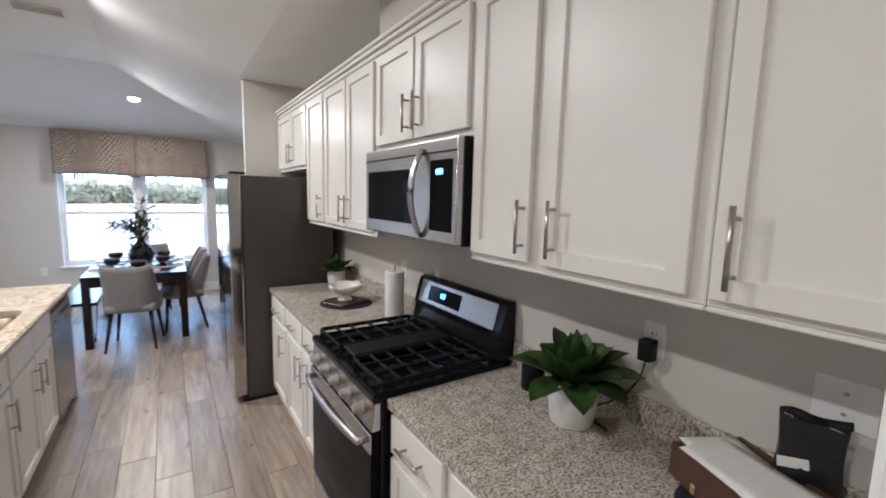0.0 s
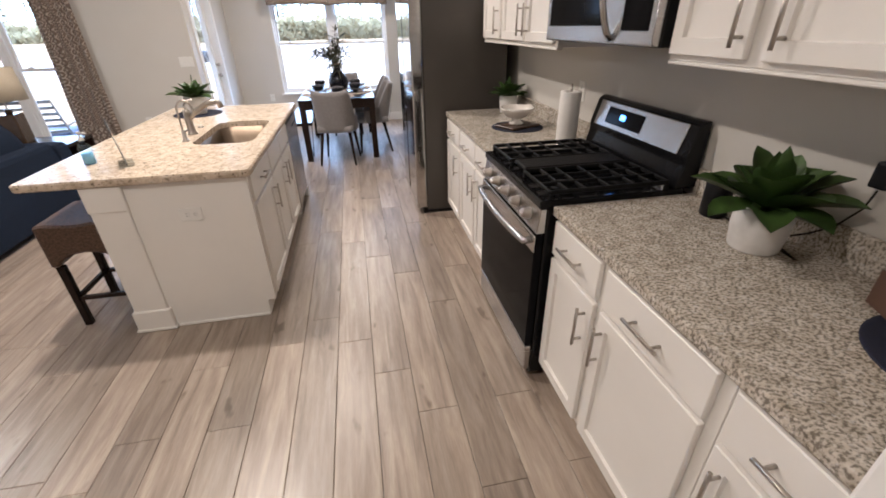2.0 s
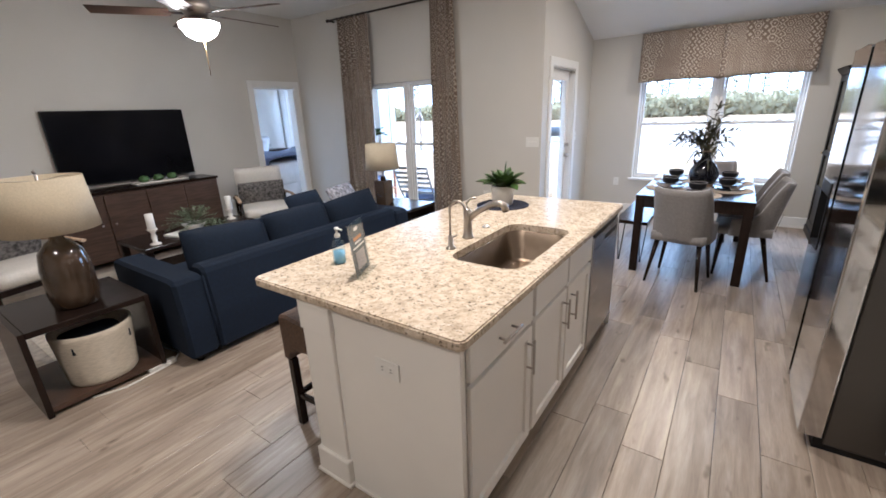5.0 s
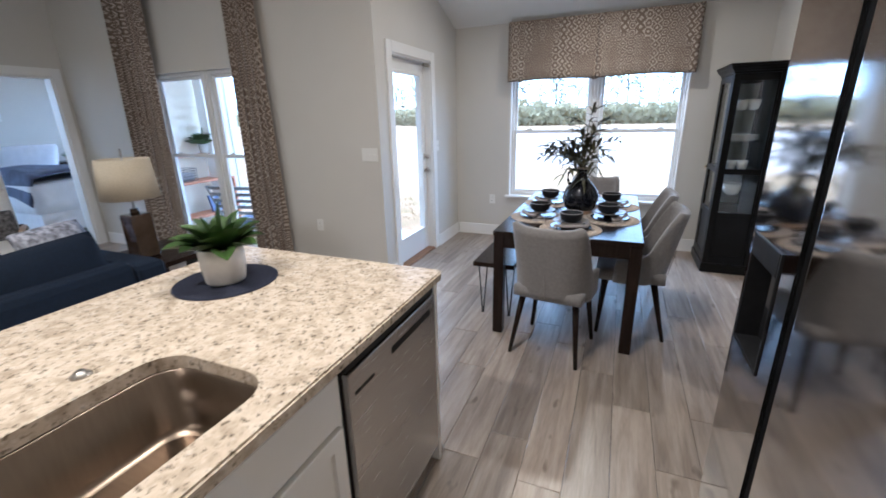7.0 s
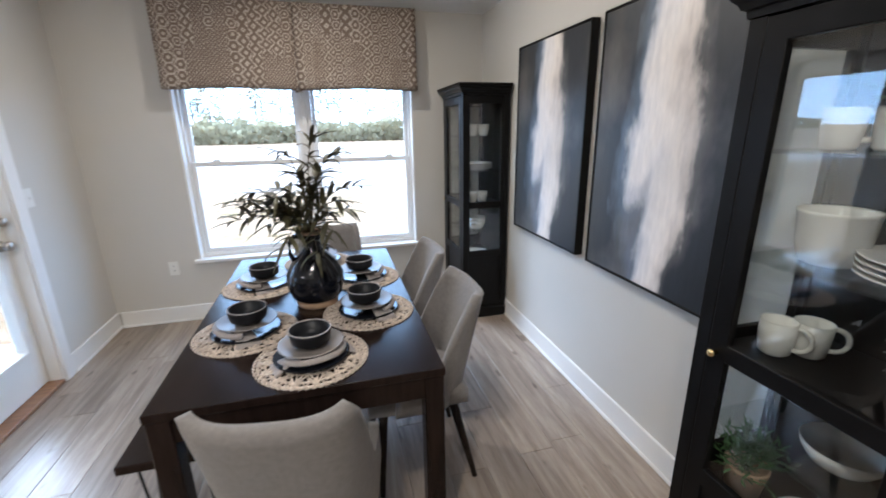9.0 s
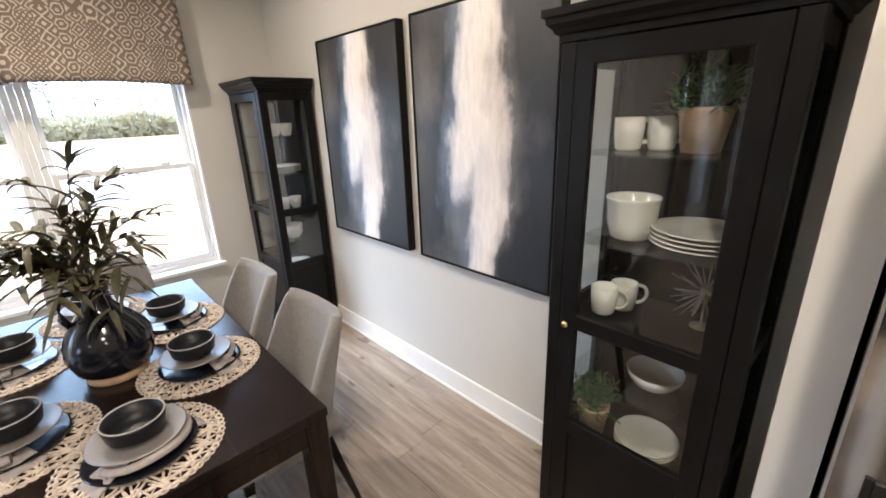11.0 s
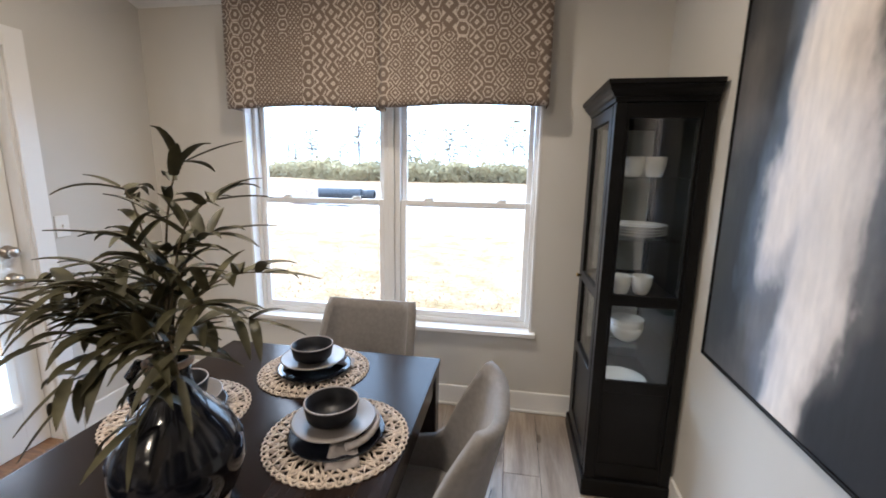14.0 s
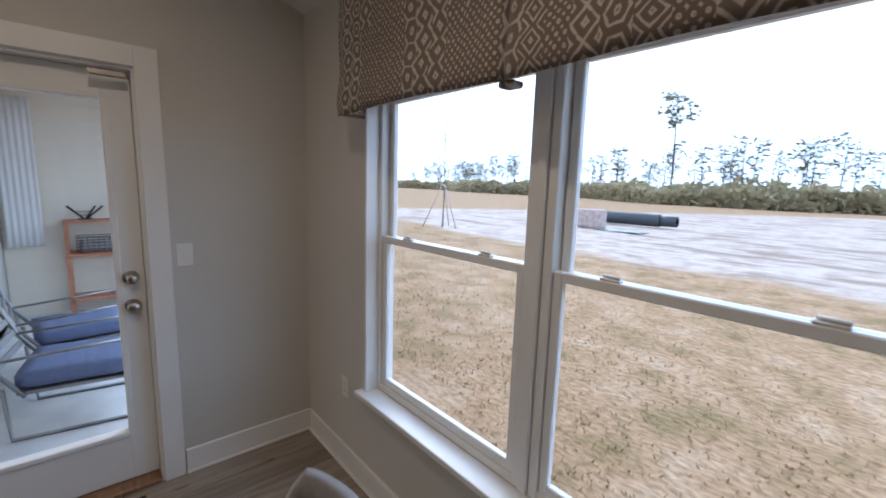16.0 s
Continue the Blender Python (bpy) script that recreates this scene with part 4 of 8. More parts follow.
extrude_outline(b, [(0.868, 0.79), (0.905, 0.79), (0.905, 0.899), (0.88, 0.899)], "y", RY0 + 0.002, RY1 - 0.002, b=0.003)
cp = part("control_panel", b, STEEL, rg, "brushed stainless control panel")
for i in range(5):
    y = RY0 + 0.1 + i * (RY1 - RY0 - 0.2) / 4
    k = B()
    lathe(k, [(0, 0), (0.026, 0), (0.026, 0.006), (0.021, 0.01), (0.019, 0.032), (0.016, 0.037), (0, 0.038)], 20, m=pose(0.874, y, 0.845, 0, -82, 0))
    box(k, -0.003, 0.003, -0.019, 0.019, 0.034, 0.042, b=0.001, m=pose(0.874, y, 0.845, 0, -82, 0))
    part("knob", k, NICKEL, cp, "metallic burner knob")
od = part("oven_door", one_box(0.868, 0.903, RY0 + 0.004, RY1 - 0.004, 0.2, 0.783, b=0.006, seg=2), BLACKGLASS, rg, "black glass oven door")
b = B()
box(b, 0.862, 0.87, RY0 + 0.004, RY1 - 0.004, 0.705, 0.782, b=0.003)
part("door_top_rail", b, STEEL, od)
hb = B()
pts = [(0.868, RY0 + 0.05, 0.745)] + [(0.868 - 0.055 * math.sin(math.pi * (0.12 + 0.76 * i / 12)) ** 0.5, RY0 + 0.05 + (RY1 - RY0 - 0.1) * i / 12, 0.745) for i in range(13)] + [(0.868, RY1 - 0.05, 0.745)]
tube(hb, pts, 0.013, 12, flat=1.25)
part("oven_handle", hb, STEEL, od, "curved stainless oven handle")
part("storage_drawer", one_box(0.87, 0.903, RY0 + 0.004, RY1 - 0.004, 0.05, 0.193, b=0.006), STEEL, rg, "stainless storage drawer")
for y in (RY0 + 0.05, RY1 - 0.05):
    part("foot", tube(B(), [(0.93, y, 0.0), (0.93, y, 0.031)], 0.018, 12), RUBBER, rg)
# backguard
b = B()
extrude_outline(b, [(1.455, 0.934), (KITX - 0.012, 0.934), (KITX - 0.012, 1.2), (1.53, 1.2), (1.505, 1.185), (1.47, 1.06), (1.475, 1.03)], "y", RY0, RY1, b=0.004)
bg = part("backguard", b, ENAMEL, rg)
ang = math.degrees(math.atan2(0.035, 0.125))
part("control_fascia", one_box(-0.004, 0.004, RY0 + 0.05, RY1 - 0.05, -0.062, 0.062, b=0.003, m=pose(1.4835, 0, 1.123, 0, ang, 0)), STEEL, bg, "stainless control fascia")
part("display", one_box(-0.003, 0.003, 1.86, 2.15, -0.04, 0.04, b=0.002, m=pose(1.4785, 0, 1.125, 0, ang, 0)), BLACKGLASS, bg, "black clock display")
b = B()
for i, y in enumerate((1.99, 2.005, 2.02)):
    box(b, -0.001, 0.001, y, y + 0.009, -0.012, 0.012, m=pose(1.4745, 0, 1.13, 0, ang, 0))
part("clock_digits", b, DIGITS, bg, "blue lit digits")
# burners and grates
for bx in (1.03, 1.3):
    for by in (1.68, 2.16):
        k = B()
        lathe(k, [(0, 0), (0.055, 0), (0.055, 0.006), (0.042, 0.012), (0.042, 0.02), (0, 0.024)], 24, at=(bx, by, 0.934))
        part("burner", k, IRON, rg)
part("griddle", one_box(0.925, 1.42, 1.85, 1.99, 0.955, 0.972, b=0.005), IRON, rg, "flat centre griddle plate")
for gy0, gy1 in ((1.555, 1.835), (2.005, 2.285)):
    k = B()
    for y in (gy0, (gy0 * 2 + gy1) / 3, (gy0 + gy1 * 2) / 3, gy1):
        box(k, 0.915, 1.43, y - 0.006, y + 0.006, 0.953, 0.972, b=0.003)
    for x in (0.915, 0.99, 1.065, 1.17, 1.28, 1.355, 1.43):
        box(k, x - 0.006, x + 0.006, gy0, gy1, 0.955, 0.97, b=0.003)
    for x in (0.92, 1.425):
        for y in (gy0, gy1):
            box(k, x - 0.007, x + 0.007, y - 0.007, y + 0.007, 0.934, 0.955)
    part("grate", k, IRON, rg, "black cast-iron grate")

# ---- over-range microwave
mw = thing("microwave", pose(0, 0, 0), "stainless over-range microwave with a curved handle", "microwave")
MX = 1.165
part("body", one_box(MX + 0.03, KITX - 0.005, 1.468, 2.3, 1.466, 1.871, b=0.004), RUBBER, mw)
b = B()
box(b, MX, MX + 0.03, 1.47, 2.298, 1.47, 1.868, b=0.006, seg=2)
fc = part("front", b, STEEL, mw, "brushed stainless front")
part("vent_grille", one_box(MX - 0.003, MX + 0.002, 1.475, 2.293, 1.815, 1.822), RUBBER, fc)
part("window", one_box(MX - 0.004, MX + 0.004, 1.79, 2.262, 1.53, 1.765, b=0.004), BLACKGLASS, fc, "dark glass window")
part("keypad", one_box(MX - 0.004, MX + 0.004, 1.5, 1.655, 1.515, 1.79, b=0.003), BLACKGLASS, fc, "black keypad")
part("clock_digits", one_box(MX - 0.006, MX - 0.0045, 1.56, 1.605, 1.735, 1.755), DIGITS, fc, "blue lit digits")
hb = B()
tube(hb, [(MX - 0.055 * math.sin(math.pi * i / 14) ** 0.7 - 0.002, 1.715, 1.485 + 0.35 * i / 14) for i in range(15)], 0.017, 12, flat=0.6)
part("handle", hb, STEEL, fc, "curved stainless handle")

# ---- side-by-side fridge
fg = thing("fridge", pose(0, 0, 0), "stainless side-by-side fridge with dark grey sides and dispenser", "fridge")
FX, FY0, FY1, FYM = 0.66, 3.665, 4.57, 4.18
part("case", one_box(FX + 0.095, 1.45, FY0 + 0.006, FY1 - 0.006, 0.03, 1.775, b=0.005), STEEL_SIDE, fg, "dark grey metal case")
part("kick_plate", one_box(FX + 0.06, 1.4, FY0 + 0.01, FY1 - 0.01, 0.0, 0.055), RUBBER, fg)
part("fridge_door", one_box(FX, FX + 0.09, FY0, FYM - 0.026, 0.06, 1.782, b=0.01, seg=3), FRIDGE_STEEL, fg)
b = B()
DZ0, DZ1, DY0, DY1 = 0.78, 1.14, 4.295, 4.54
for y0, y1, z0, z1 in ((FYM + 0.026, DY0, 0.06, 1.782), (DY1, FY1, 0.06, 1.782), (DY0, DY1, 0.06, DZ0), (DY0, DY1, DZ1, 1.782)):
    box(b, FX, FX + 0.09, y0, y1, z0, z1)
bmesh.ops.remove_doubles(b, verts=b.verts[:], dist=0.0005)
part("freezer_door", b, FRIDGE_STEEL, fg)
dp = part("dispenser", one_box(FX + 0.06, FX + 0.0885, DY0, DY1, DZ0, DZ1), RUBBER, fg, "black water and ice dispenser")
for y0 in (DY0, DY1 - 0.008):
    part("side_cheek", one_box(FX - 0.004, FX + 0.0598, y0, y0 + 0.008, DZ0, DZ1), RUBBER, dp)
part("drip_tray", one_box(FX - 0.004, FX + 0.0598, DY0 + 0.0082, DY1 - 0.0082, DZ0, DZ0 + 0.012), RUBBER, dp)
part("control_panel", one_box(FX - 0.005, FX + 0.0598, DY0 + 0.0082, DY1 - 0.0082, DZ1 - 0.07, DZ1, b=0.002), RUBBER, dp)
part("paddle", one_box(FX + 0.035, FX + 0.055, 4.375, 4.455, 0.93, 1.06, b=0.004), STEEL_SIDE, dp)
for nm, y0, y1 in (("fridge_handle", FYM - 0.0255, FYM - 0.001), ("freezer_handle", FYM + 0.001, FYM + 0.0255)):
    part(nm, one_box(FX + 0.03, FX + 0.088, y0, y1, 0.07, 1.775), RUBBER, fg, "black recessed full-height grip")
for y0 in (FY0 + 0.03, FY1 - 0.13):
    part("hinge_cover", one_box(FX + 0.02, FX + 0.13, y0, y0 + 0.1, 1.783, 1.8, b=0.005), RUBBER, fg)

# ---- island
IX0, IX1, IY0, IY1 = -1.425, -0.358, 2.332, 4.468
SX0, SX1, SY0, SY1 = -0.825, -0.455, 2.94, 3.66


def rounded(x0, x1, y0, y1, r, n=8):
    out = []
    for cx, cy, a in ((x1 - r, y1 - r, 0), (x0 + r, y1 - r, 90), (x0 + r, y0 + r, 180), (x1 - r, y0 + r, 270)):
        out += [(cx + r * math.cos(radians(a + 90 * i / n)), cy + r * math.sin(radians(a + 90 * i / n))) for i in range(n + 1)]
    return out


def plate_with_hole(bm, outer, inner, z0, z1):
    """A slab with a hole, both outlines having the same number of points."""
    t = bmesh.new()
    rings = [[t.verts.new((p[0], p[1], z)) for p in o] for o, z in ((outer, z1), (inner, z1), (inner, z0), (outer, z0))]
    n = len(outer)
    for k in range(4):
        a, c = rings[k], rings[(k + 1) % 4]
        for i in range(n):
            j = (i + 1) % n
            t.faces.new((a[i], a[j], c[j], c[i]))
    bmesh.ops.recalc_face_normals(t, faces=t.faces[:])
    edges = [e for e in t.edges if all(v in rings[0] for v in e.verts) or all(v in rings[3] for v in e.verts)]
    bmesh.ops.bevel(t, geom=edges, offset=0.006, segments=2, affect="EDGES")
    merge(bm, t)
    return bm


it = thing("island_worktop", pose(0, 0, 0), "speckled beige granite island top, lamp warmth in its colour, with an undermount sink hole", "worktop")
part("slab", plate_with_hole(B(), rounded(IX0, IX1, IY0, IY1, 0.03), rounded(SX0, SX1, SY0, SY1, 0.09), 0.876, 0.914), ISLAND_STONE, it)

b = B()
rows = [rounded(SX0 - 0.004, SX1 + 0.004, SY0 - 0.004, SY1 + 0.004, 0.092), rounded(SX0 + 0.004, SX1 - 0.004, SY0 + 0.004, SY1 - 0.004, 0.085), rounded(SX0 + 0.012, SX1 - 0.012, SY0 + 0.012, SY1 - 0.012, 0.08), rounded(SX0 + 0.035, SX1 - 0.035, SY0 + 0.035, SY1 - 0.035, 0.07)]
rings = [[b.verts.new((p[0], p[1], z)) for p in r] for r, z in zip(rows, (0.875, 0.872, 0.71, 0.69))]
for lo, hi in zip(rings, rings[1:]):
    for i in range(len(lo)):
        b.faces.new((lo[i], lo[(i + 1) % len(lo)], hi[(i + 1) % len(lo)], hi[i])).smooth = True
b.faces.new(rings[-1])
bmesh.ops.recalc_face_normals(b, faces=b.faces[:])
bmesh.ops.solidify(b, geom=b.faces[:], thickness=-0.003)
sk = thing("kitchen_sink", pose(0, 0, 0), "deep stainless undermount single-bowl sink", "sink")
part("bowl", b, SINK_STEEL, sk)
lathe(b := B(), [(0, 0.001), (0.03, 0.001), (0.045, 0.004), (0.048, 0.002), (0.048, 0.0)], 24, at=((SX0 + SX1) / 2, 3.3, 0.69))
part("drain", b, CHROME, sk)

def island_unit(y0, y1, fronts, top=0.874):
    """An island base cabinet whose fronts face +x."""
    u = thing("base_cabinet", pose(0, 0, 0), "white shaker base cabinet in the island with nickel handles", "cabinet", "island cabinets")
    c = -0.378
    b = B()
    if top < 0.87:
        box(b, -0.449, c - 0.021, y0, y1, 0.105, 0.874)
        box(b, -1.02, -0.4495, y0, y1, 0.105, top)
    else:
        box(b, -1.02, c - 0.021, y0, y1, 0.105, 0.874, b=0.002)
    box(b, -1.02, c - 0.07, y0 + 0.002, y1 - 0.002, 0.0, 0.105)
    part("body", b, CAB, u)
    flip = Matrix.Rotation(math.pi, 4, "Z")
    for a, e, hy, pull in fronts:
        d = shaker("drawer_front", u, 0, -e, -a, 0.715, 0.86, flat=True)
        if pull:
            bar_handle(d, 0, -(a + e) / 2, 0.787, 0.15, "y")
        d.matrix_basis = Matrix.Translation((c, 0, 0)) @ flip
        d = shaker("door", u, 0, -e, -a, 0.125, 0.695)
        bar_handle(d, 0, -hy, 0.575, 0.16)
        d.matrix_basis = Matrix.Translation((c, 0, 0)) @ flip


island_unit(2.395, 2.935, [(2.41, 2.92, 2.87, True)])
island_unit(2.937, 3.81, [(2.955, 3.365, 3.32, False), (3.39, 3.79, 3.44, False)], top=0.66)
ip = thing("island_end_panel", pose(0, 0, 0), "white painted island end panel with a corner post", "panel")
b = B()
extrude_outline(b, [(-1.02, 0.0), (-0.436, 0.0), (-0.436, 0.105), (-0.39, 0.105), (-0.39, 0.874), (-1.02, 0.874)], "y", 2.366, 2.392)
part("panel", b, CAB, ip)
post = part("corner_post", one_box(-1.15, -0.975, 2.352, 2.5, 0.0, 0.874, b=0.004), CAB, ip)
part("post_cap", one_box(-1.155, -0.97, 2.345, 2.505, 0.74, 0.875, b=0.004), CAB, post)
part("post_base", one_box(-1.162, -0.962, 2.338, 2.51, 0.0, 0.135, b=0.005), CAB, post)
part("post_shoe", one_box(-1.17, -0.955, 2.33, 2.515, 0.0, 0.018, b=0.004), CAB, post)
part("shoe_moulding", one_box(-0.954, -0.437, 2.352, 2.365, 0, 0.018, b=0.004), CAB, ip)
part("back_panel", one_box(-1.04, -1.022, 2.5, 4.44, 0, 0.874, b=0.002), CAB, ip)
part("far_panel", one_box(-1.02, -0.378, 4.42, 4.445, 0, 0.874, b=0.002), CAB, ip)
part("toe_kick", one_box(-0.447, -0.437, 2.395, 4.42, 0.001, 0.1), CAB, ip)


def outlet(name, m, label, toggles=1, switch=False, category="outlet"):
    """A cover plate facing local -y."""
    o = thing(name, m, label, category)
    w = 0.035 + 0.023 * (toggles - 1) if toggles > 1 else 0.036
    part("cover_plate", one_box(-w, w, -0.006, 0, -0.057, 0.057, b=0.002), PLASTIC, o)
    for i in range(toggles):
        cx = (i - (toggles - 1) / 2) * 0.046
        if switch:
            part("toggle", one_box(cx - 0.005, cx + 0.005, -0.016, -0.006, -0.011, 0.009, b=0.002), PLASTIC, o)
        else:
            for dz in (-0.02, 0.02):
                part("socket", one_box(cx - 0.016, cx + 0.016, -0.008, -0.006, dz - 0.013, dz + 0.013, b=0.001), PLASTIC, o)
                sl = B()
                for q in (-0.006, 0.006):
                    box(sl, cx + q - 0.0012, cx + q + 0.0012, -0.0086, -0.008, dz - 0.004, dz + 0.005)
                part("slots", sl, RUBBER, o)
    return o


outlet("wall_outlet", pose(KITX - 0.0005, 0.92, 1.215, 0, 0, -90), "white duplex outlet over the granite backsplash")
bp2 = thing("blank_plate", pose(KITX - 0.0005, 0.47, 1.2, 0, 0, -90), "square brushed blank wall plate with two screws", "wall plate")
part("cover_plate", one_box(-0.058, 0.058, -0.005, 0, -0.058, 0.058, b=0.002), PLASTIC, bp2)
for dz in (-0.024, 0.024):
    lathe(b := B(), [(0, 0), (0.005, 0), (0.004, 0.002), (0, 0.0025)], 12, m=pose(0, -0.005, dz, 90, 0, 0))
    part("screw", b, NICKEL, bp2)
outlet("wall_outlet", pose(KITX - 0.0005, 2.6, 1.175, 0, 0, -90), "white duplex outlet beside the paper towels")
o = outlet("wall_outlet", pose(-0.70, 2.3655, 0.69, 0, 90, 0), "white outlet set sideways in the island panel")

# dishwasher
dw = thing("dishwasher", pose(0, 0, 0), "stainless dishwasher with pocket handle in the island", "dishwasher")
part("tub", one_box(-1.0, -0.4, 3.815, 4.415, 0.1, 0.87), RUBBER, dw)
dd = part("door", one_box(-0.398, -0.374, 3.822, 4.41, 0.105, 0.835, b=0.005, seg=2), STEEL, dw, "grey stainless door")
part("pocket_handle", one_box(-0.3745, -0.3725, 4.06, 4.36, 0.765, 0.79, b=0.001), RUBBER, dd, "dark recessed grip")
part("control_strip", one_box(-0.398, -0.379, 3.822, 4.41, 0.838, 0.872, b=0.003), RUBBER, dw)
part("vent_slots", one_box(-0.3745, -0.3728, 3.85, 3.95, 0.755, 0.765), RUBBER, dd)

# taps
fa = thing("kitchen_faucet", pose(-0.9, 3.27, 0.914), "brushed nickel pull-out faucet on the island", "faucet")
lathe(b := B(), [(0, 0), (0.032, 0), (0.032, 0.008), (0.026, 0.014), (0.023, 0.05), (0.022, 0.14), (0.02, 0.16), (0, 0.165)], 24)
part("body", b, NICKEL, fa)
tube(b := B(), [(0.005, 0, 0.1), (0.06, 0, 0.15), (0.14, 0, 0.195), (0.19, 0, 0.205), (0.215, 0, 0.195), (0.222, 0, 0.165)], 0.016, 12, r1=0.019)
part("spout", b, NICKEL, fa)
tube(b := B(), [(0, 0, 0.16), (-0.005, 0, 0.19), (0.02, 0, 0.215), (0.055, 0, 0.222)], 0.008, 10, r1=0.006)
part("lever", b, NICKEL, fa)
ft = thing("filter_tap", pose(-0.88, 3.07, 0.914), "slim nickel gooseneck filter tap beside the sink", "faucet")
lathe(b := B(), [(0, 0), (0.024, 0), (0.024, 0.006), (0.014, 0.012), (0.012, 0.07), (0, 0.072)], 20)
part("body", b, NICKEL, ft)
tube(b := B(), [(0, 0, 0.06), (0, 0, 0.19)] + [(0.045 - 0.045 * math.cos(math.pi * i / 10), 0, 0.19 + 0.055 * math.sin(math.pi * i / 10)) for i in range(1, 11)] + [(0.09, 0, 0.165)], 0.0065, 10)
part("spout", b, NICKEL, ft)
tube(b := B(), [(0, 0, 0.055), (0.015, 0.04, 0.062)], 0.005, 8)
part("lever", b, NICKEL, ft)
lathe(b := B(), [(0, 0), (0.022, 0), (0.022, 0.005), (0.014, 0.008), (0.012, 0.014), (0, 0.015)], 20)
single("air_switch", b, NICKEL, "round nickel air switch button on the granite", "button", m=pose(-0.915, 3.5, 0.914))

# ---- plants
def leaf(bm, base, way, length, width, droop=0.3, fold=0.25, n=6, tip=1.0):
    """A pointed blade with a keel, bending down towards its tip, with thickness."""
    way = Vector(way).normalized()
    side = way.cross(Vector((0, 0, 1)))
    if side.length < 1e-3:
        side = Vector((1, 0, 0))
    side.normalize()
    up = side.cross(way).normalized()
    p = Vector(base)
    d = way.copy()
    rows = []
    for i in range(n + 1):
        f = i / n
        w = width * 0.5 * (math.sin(math.pi * min(1, 0.22 + 0.78 * f ** tip)) ** 0.8) if i < n else 0.0004
        rows.append([bm.verts.new(p - side * w + up * w * fold), bm.verts.new(p - up * 0.0015), bm.verts.new(p + side * w + up * w * fold)])
        d = (d + Vector((0, 0, -droop / n * (0.4 + f)))).normalized()
        p = p + d * (length / n)
        up = side.cross(d).normalized()
    for a, c in zip(rows, rows[1:]):
        for k in range(2):
            bm.faces.new((a[k], a[k + 1], c[k + 1], c[k])).smooth = True
    return bm


def potted_succulent(m, label, seed, size=1.12, pot_r=0.078, pot_h=0.14):
    """A white pot with a rosette of broad pointed leaves."""
    t = thing("potted_plant", m, label, "plant", "potted succulents")
    b = B()
    lathe(b, [(0, 0), (pot_r * 0.86, 0), (pot_r * 0.9, 0.006), (pot_r, pot_h * 0.5), (pot_r * 1.02, pot_h), (pot_r * 0.93, pot_h), (pot_r * 0.9, pot_h - 0.015), (0, pot_h - 0.015)], 32)
    part("pot", b, MATTEPOT, t, "matte white ceramic pot")
    lathe(b := B(), [(0, 0.004), (pot_r * 0.88, 0), (pot_r * 0.88, -0.004), (0, -0.004)], 20, at=(0, 0, pot_h - 0.012))
    part("soil", b, SOIL, t)
    r = random.Random(seed)
    for ring, (n, el, ln, wd) in enumerate(((9, 16, 0.17, 0.078), (8, 36, 0.155, 0.076), (6, 56, 0.135, 0.066), (4, 74, 0.12, 0.05), (1, 88, 0.16, 0.036))):
        for i in range(n):
            az = 2 * math.pi * (i + 0.5 * ring) / n + r.uniform(-0.2, 0.2)
            e = radians(el + r.uniform(-8, 8))
            b = B()
            leaf(b, (0.016 * math.cos(az), 0.016 * math.sin(az), pot_h - 0.008), (math.cos(az) * math.cos(e), math.sin(az) * math.cos(e), math.sin(e)), ln * size * r.uniform(0.85, 1.12), wd * size, droop=0.3, fold=0.5, n=7, tip=1.7)
            part("leaf", b, LEAF, t)
    return t


potted_succulent(pose(1.388, 1.085, 0.914, 0, 0, 20), "green agave-like succulent in a matte white pot on granite", 1, 1.28)
potted_succulent(pose(1.4, 3.46, 0.914, 0, 0, 70), "green succulent in a white pot beside the fridge", 2, 0.9, 0.066, 0.13)
potted_succulent(pose(-1.1, 4.087, 0.919, 0, 0, 10), "green succulent in a white pot on a navy mat", 3, 1.0, 0.078, 0.135)


def round_mat(m, r, label, seed=0):
    b = B()
    lathe(b, [(0, 0), (r, 0), (r, 0.003), (r - 0.004, 0.005)] + [(r - 0.004 - k * 0.012, 0.0035 + 0.0015 * (k % 2)) for k in range(1, int((r - 0.02) / 0.012))] + [(0, 0.0045)], 40)
    return single("round_placemat", b, NAVYMAT, label, "placemat", m=m)


round_mat(pose(-1.1, 4.087, 0.914), 0.185, "navy woven round placemat under the island plant")
round_mat(pose(1.28, 2.905, 0.914), 0.175, "navy woven round placemat under the tureen")
round_mat(pose(1.395, 0.52, 0.914), 0.2, "navy woven round placemat under the wooden box")

# tureen on a wooden board
single("serving_board", one_box(-0.13, 0.13, -0.09, 0.09, 0, 0.015, b=0.004), WALNUT, "dark wooden board on the navy mat", "board", m=pose(1.28, 2.905, 0.919, 0, 0, 25))
tu = thing("tureen", pose(1.28, 2.93, 0.934, 0, 0, 30), "cream footed ceramic bowl with side handles", "bowl")
lathe(b := B(), [(0, 0), (0.048, 0), (0.05, 0.008), (0.03, 0.02), (0.028, 0.032), (0.07, 0.05), (0.105, 0.085), (0.115, 0.108), (0.108, 0.108), (0.095, 0.085), (0.06, 0.055), (0, 0.045)], 36)
part("bowl", b, WHITECER, tu)
for s in (-1, 1):
    tube(b := B(), [(s * 0.105, -0.02, 0.098), (s * 0.132, -0.017, 0.105), (s * 0.14, 0, 0.106), (s * 0.132, 0.017, 0.105), (s * 0.105, 0.02, 0.098)], 0.006, 8)
    part("side_handle", b, WHITECER, tu)

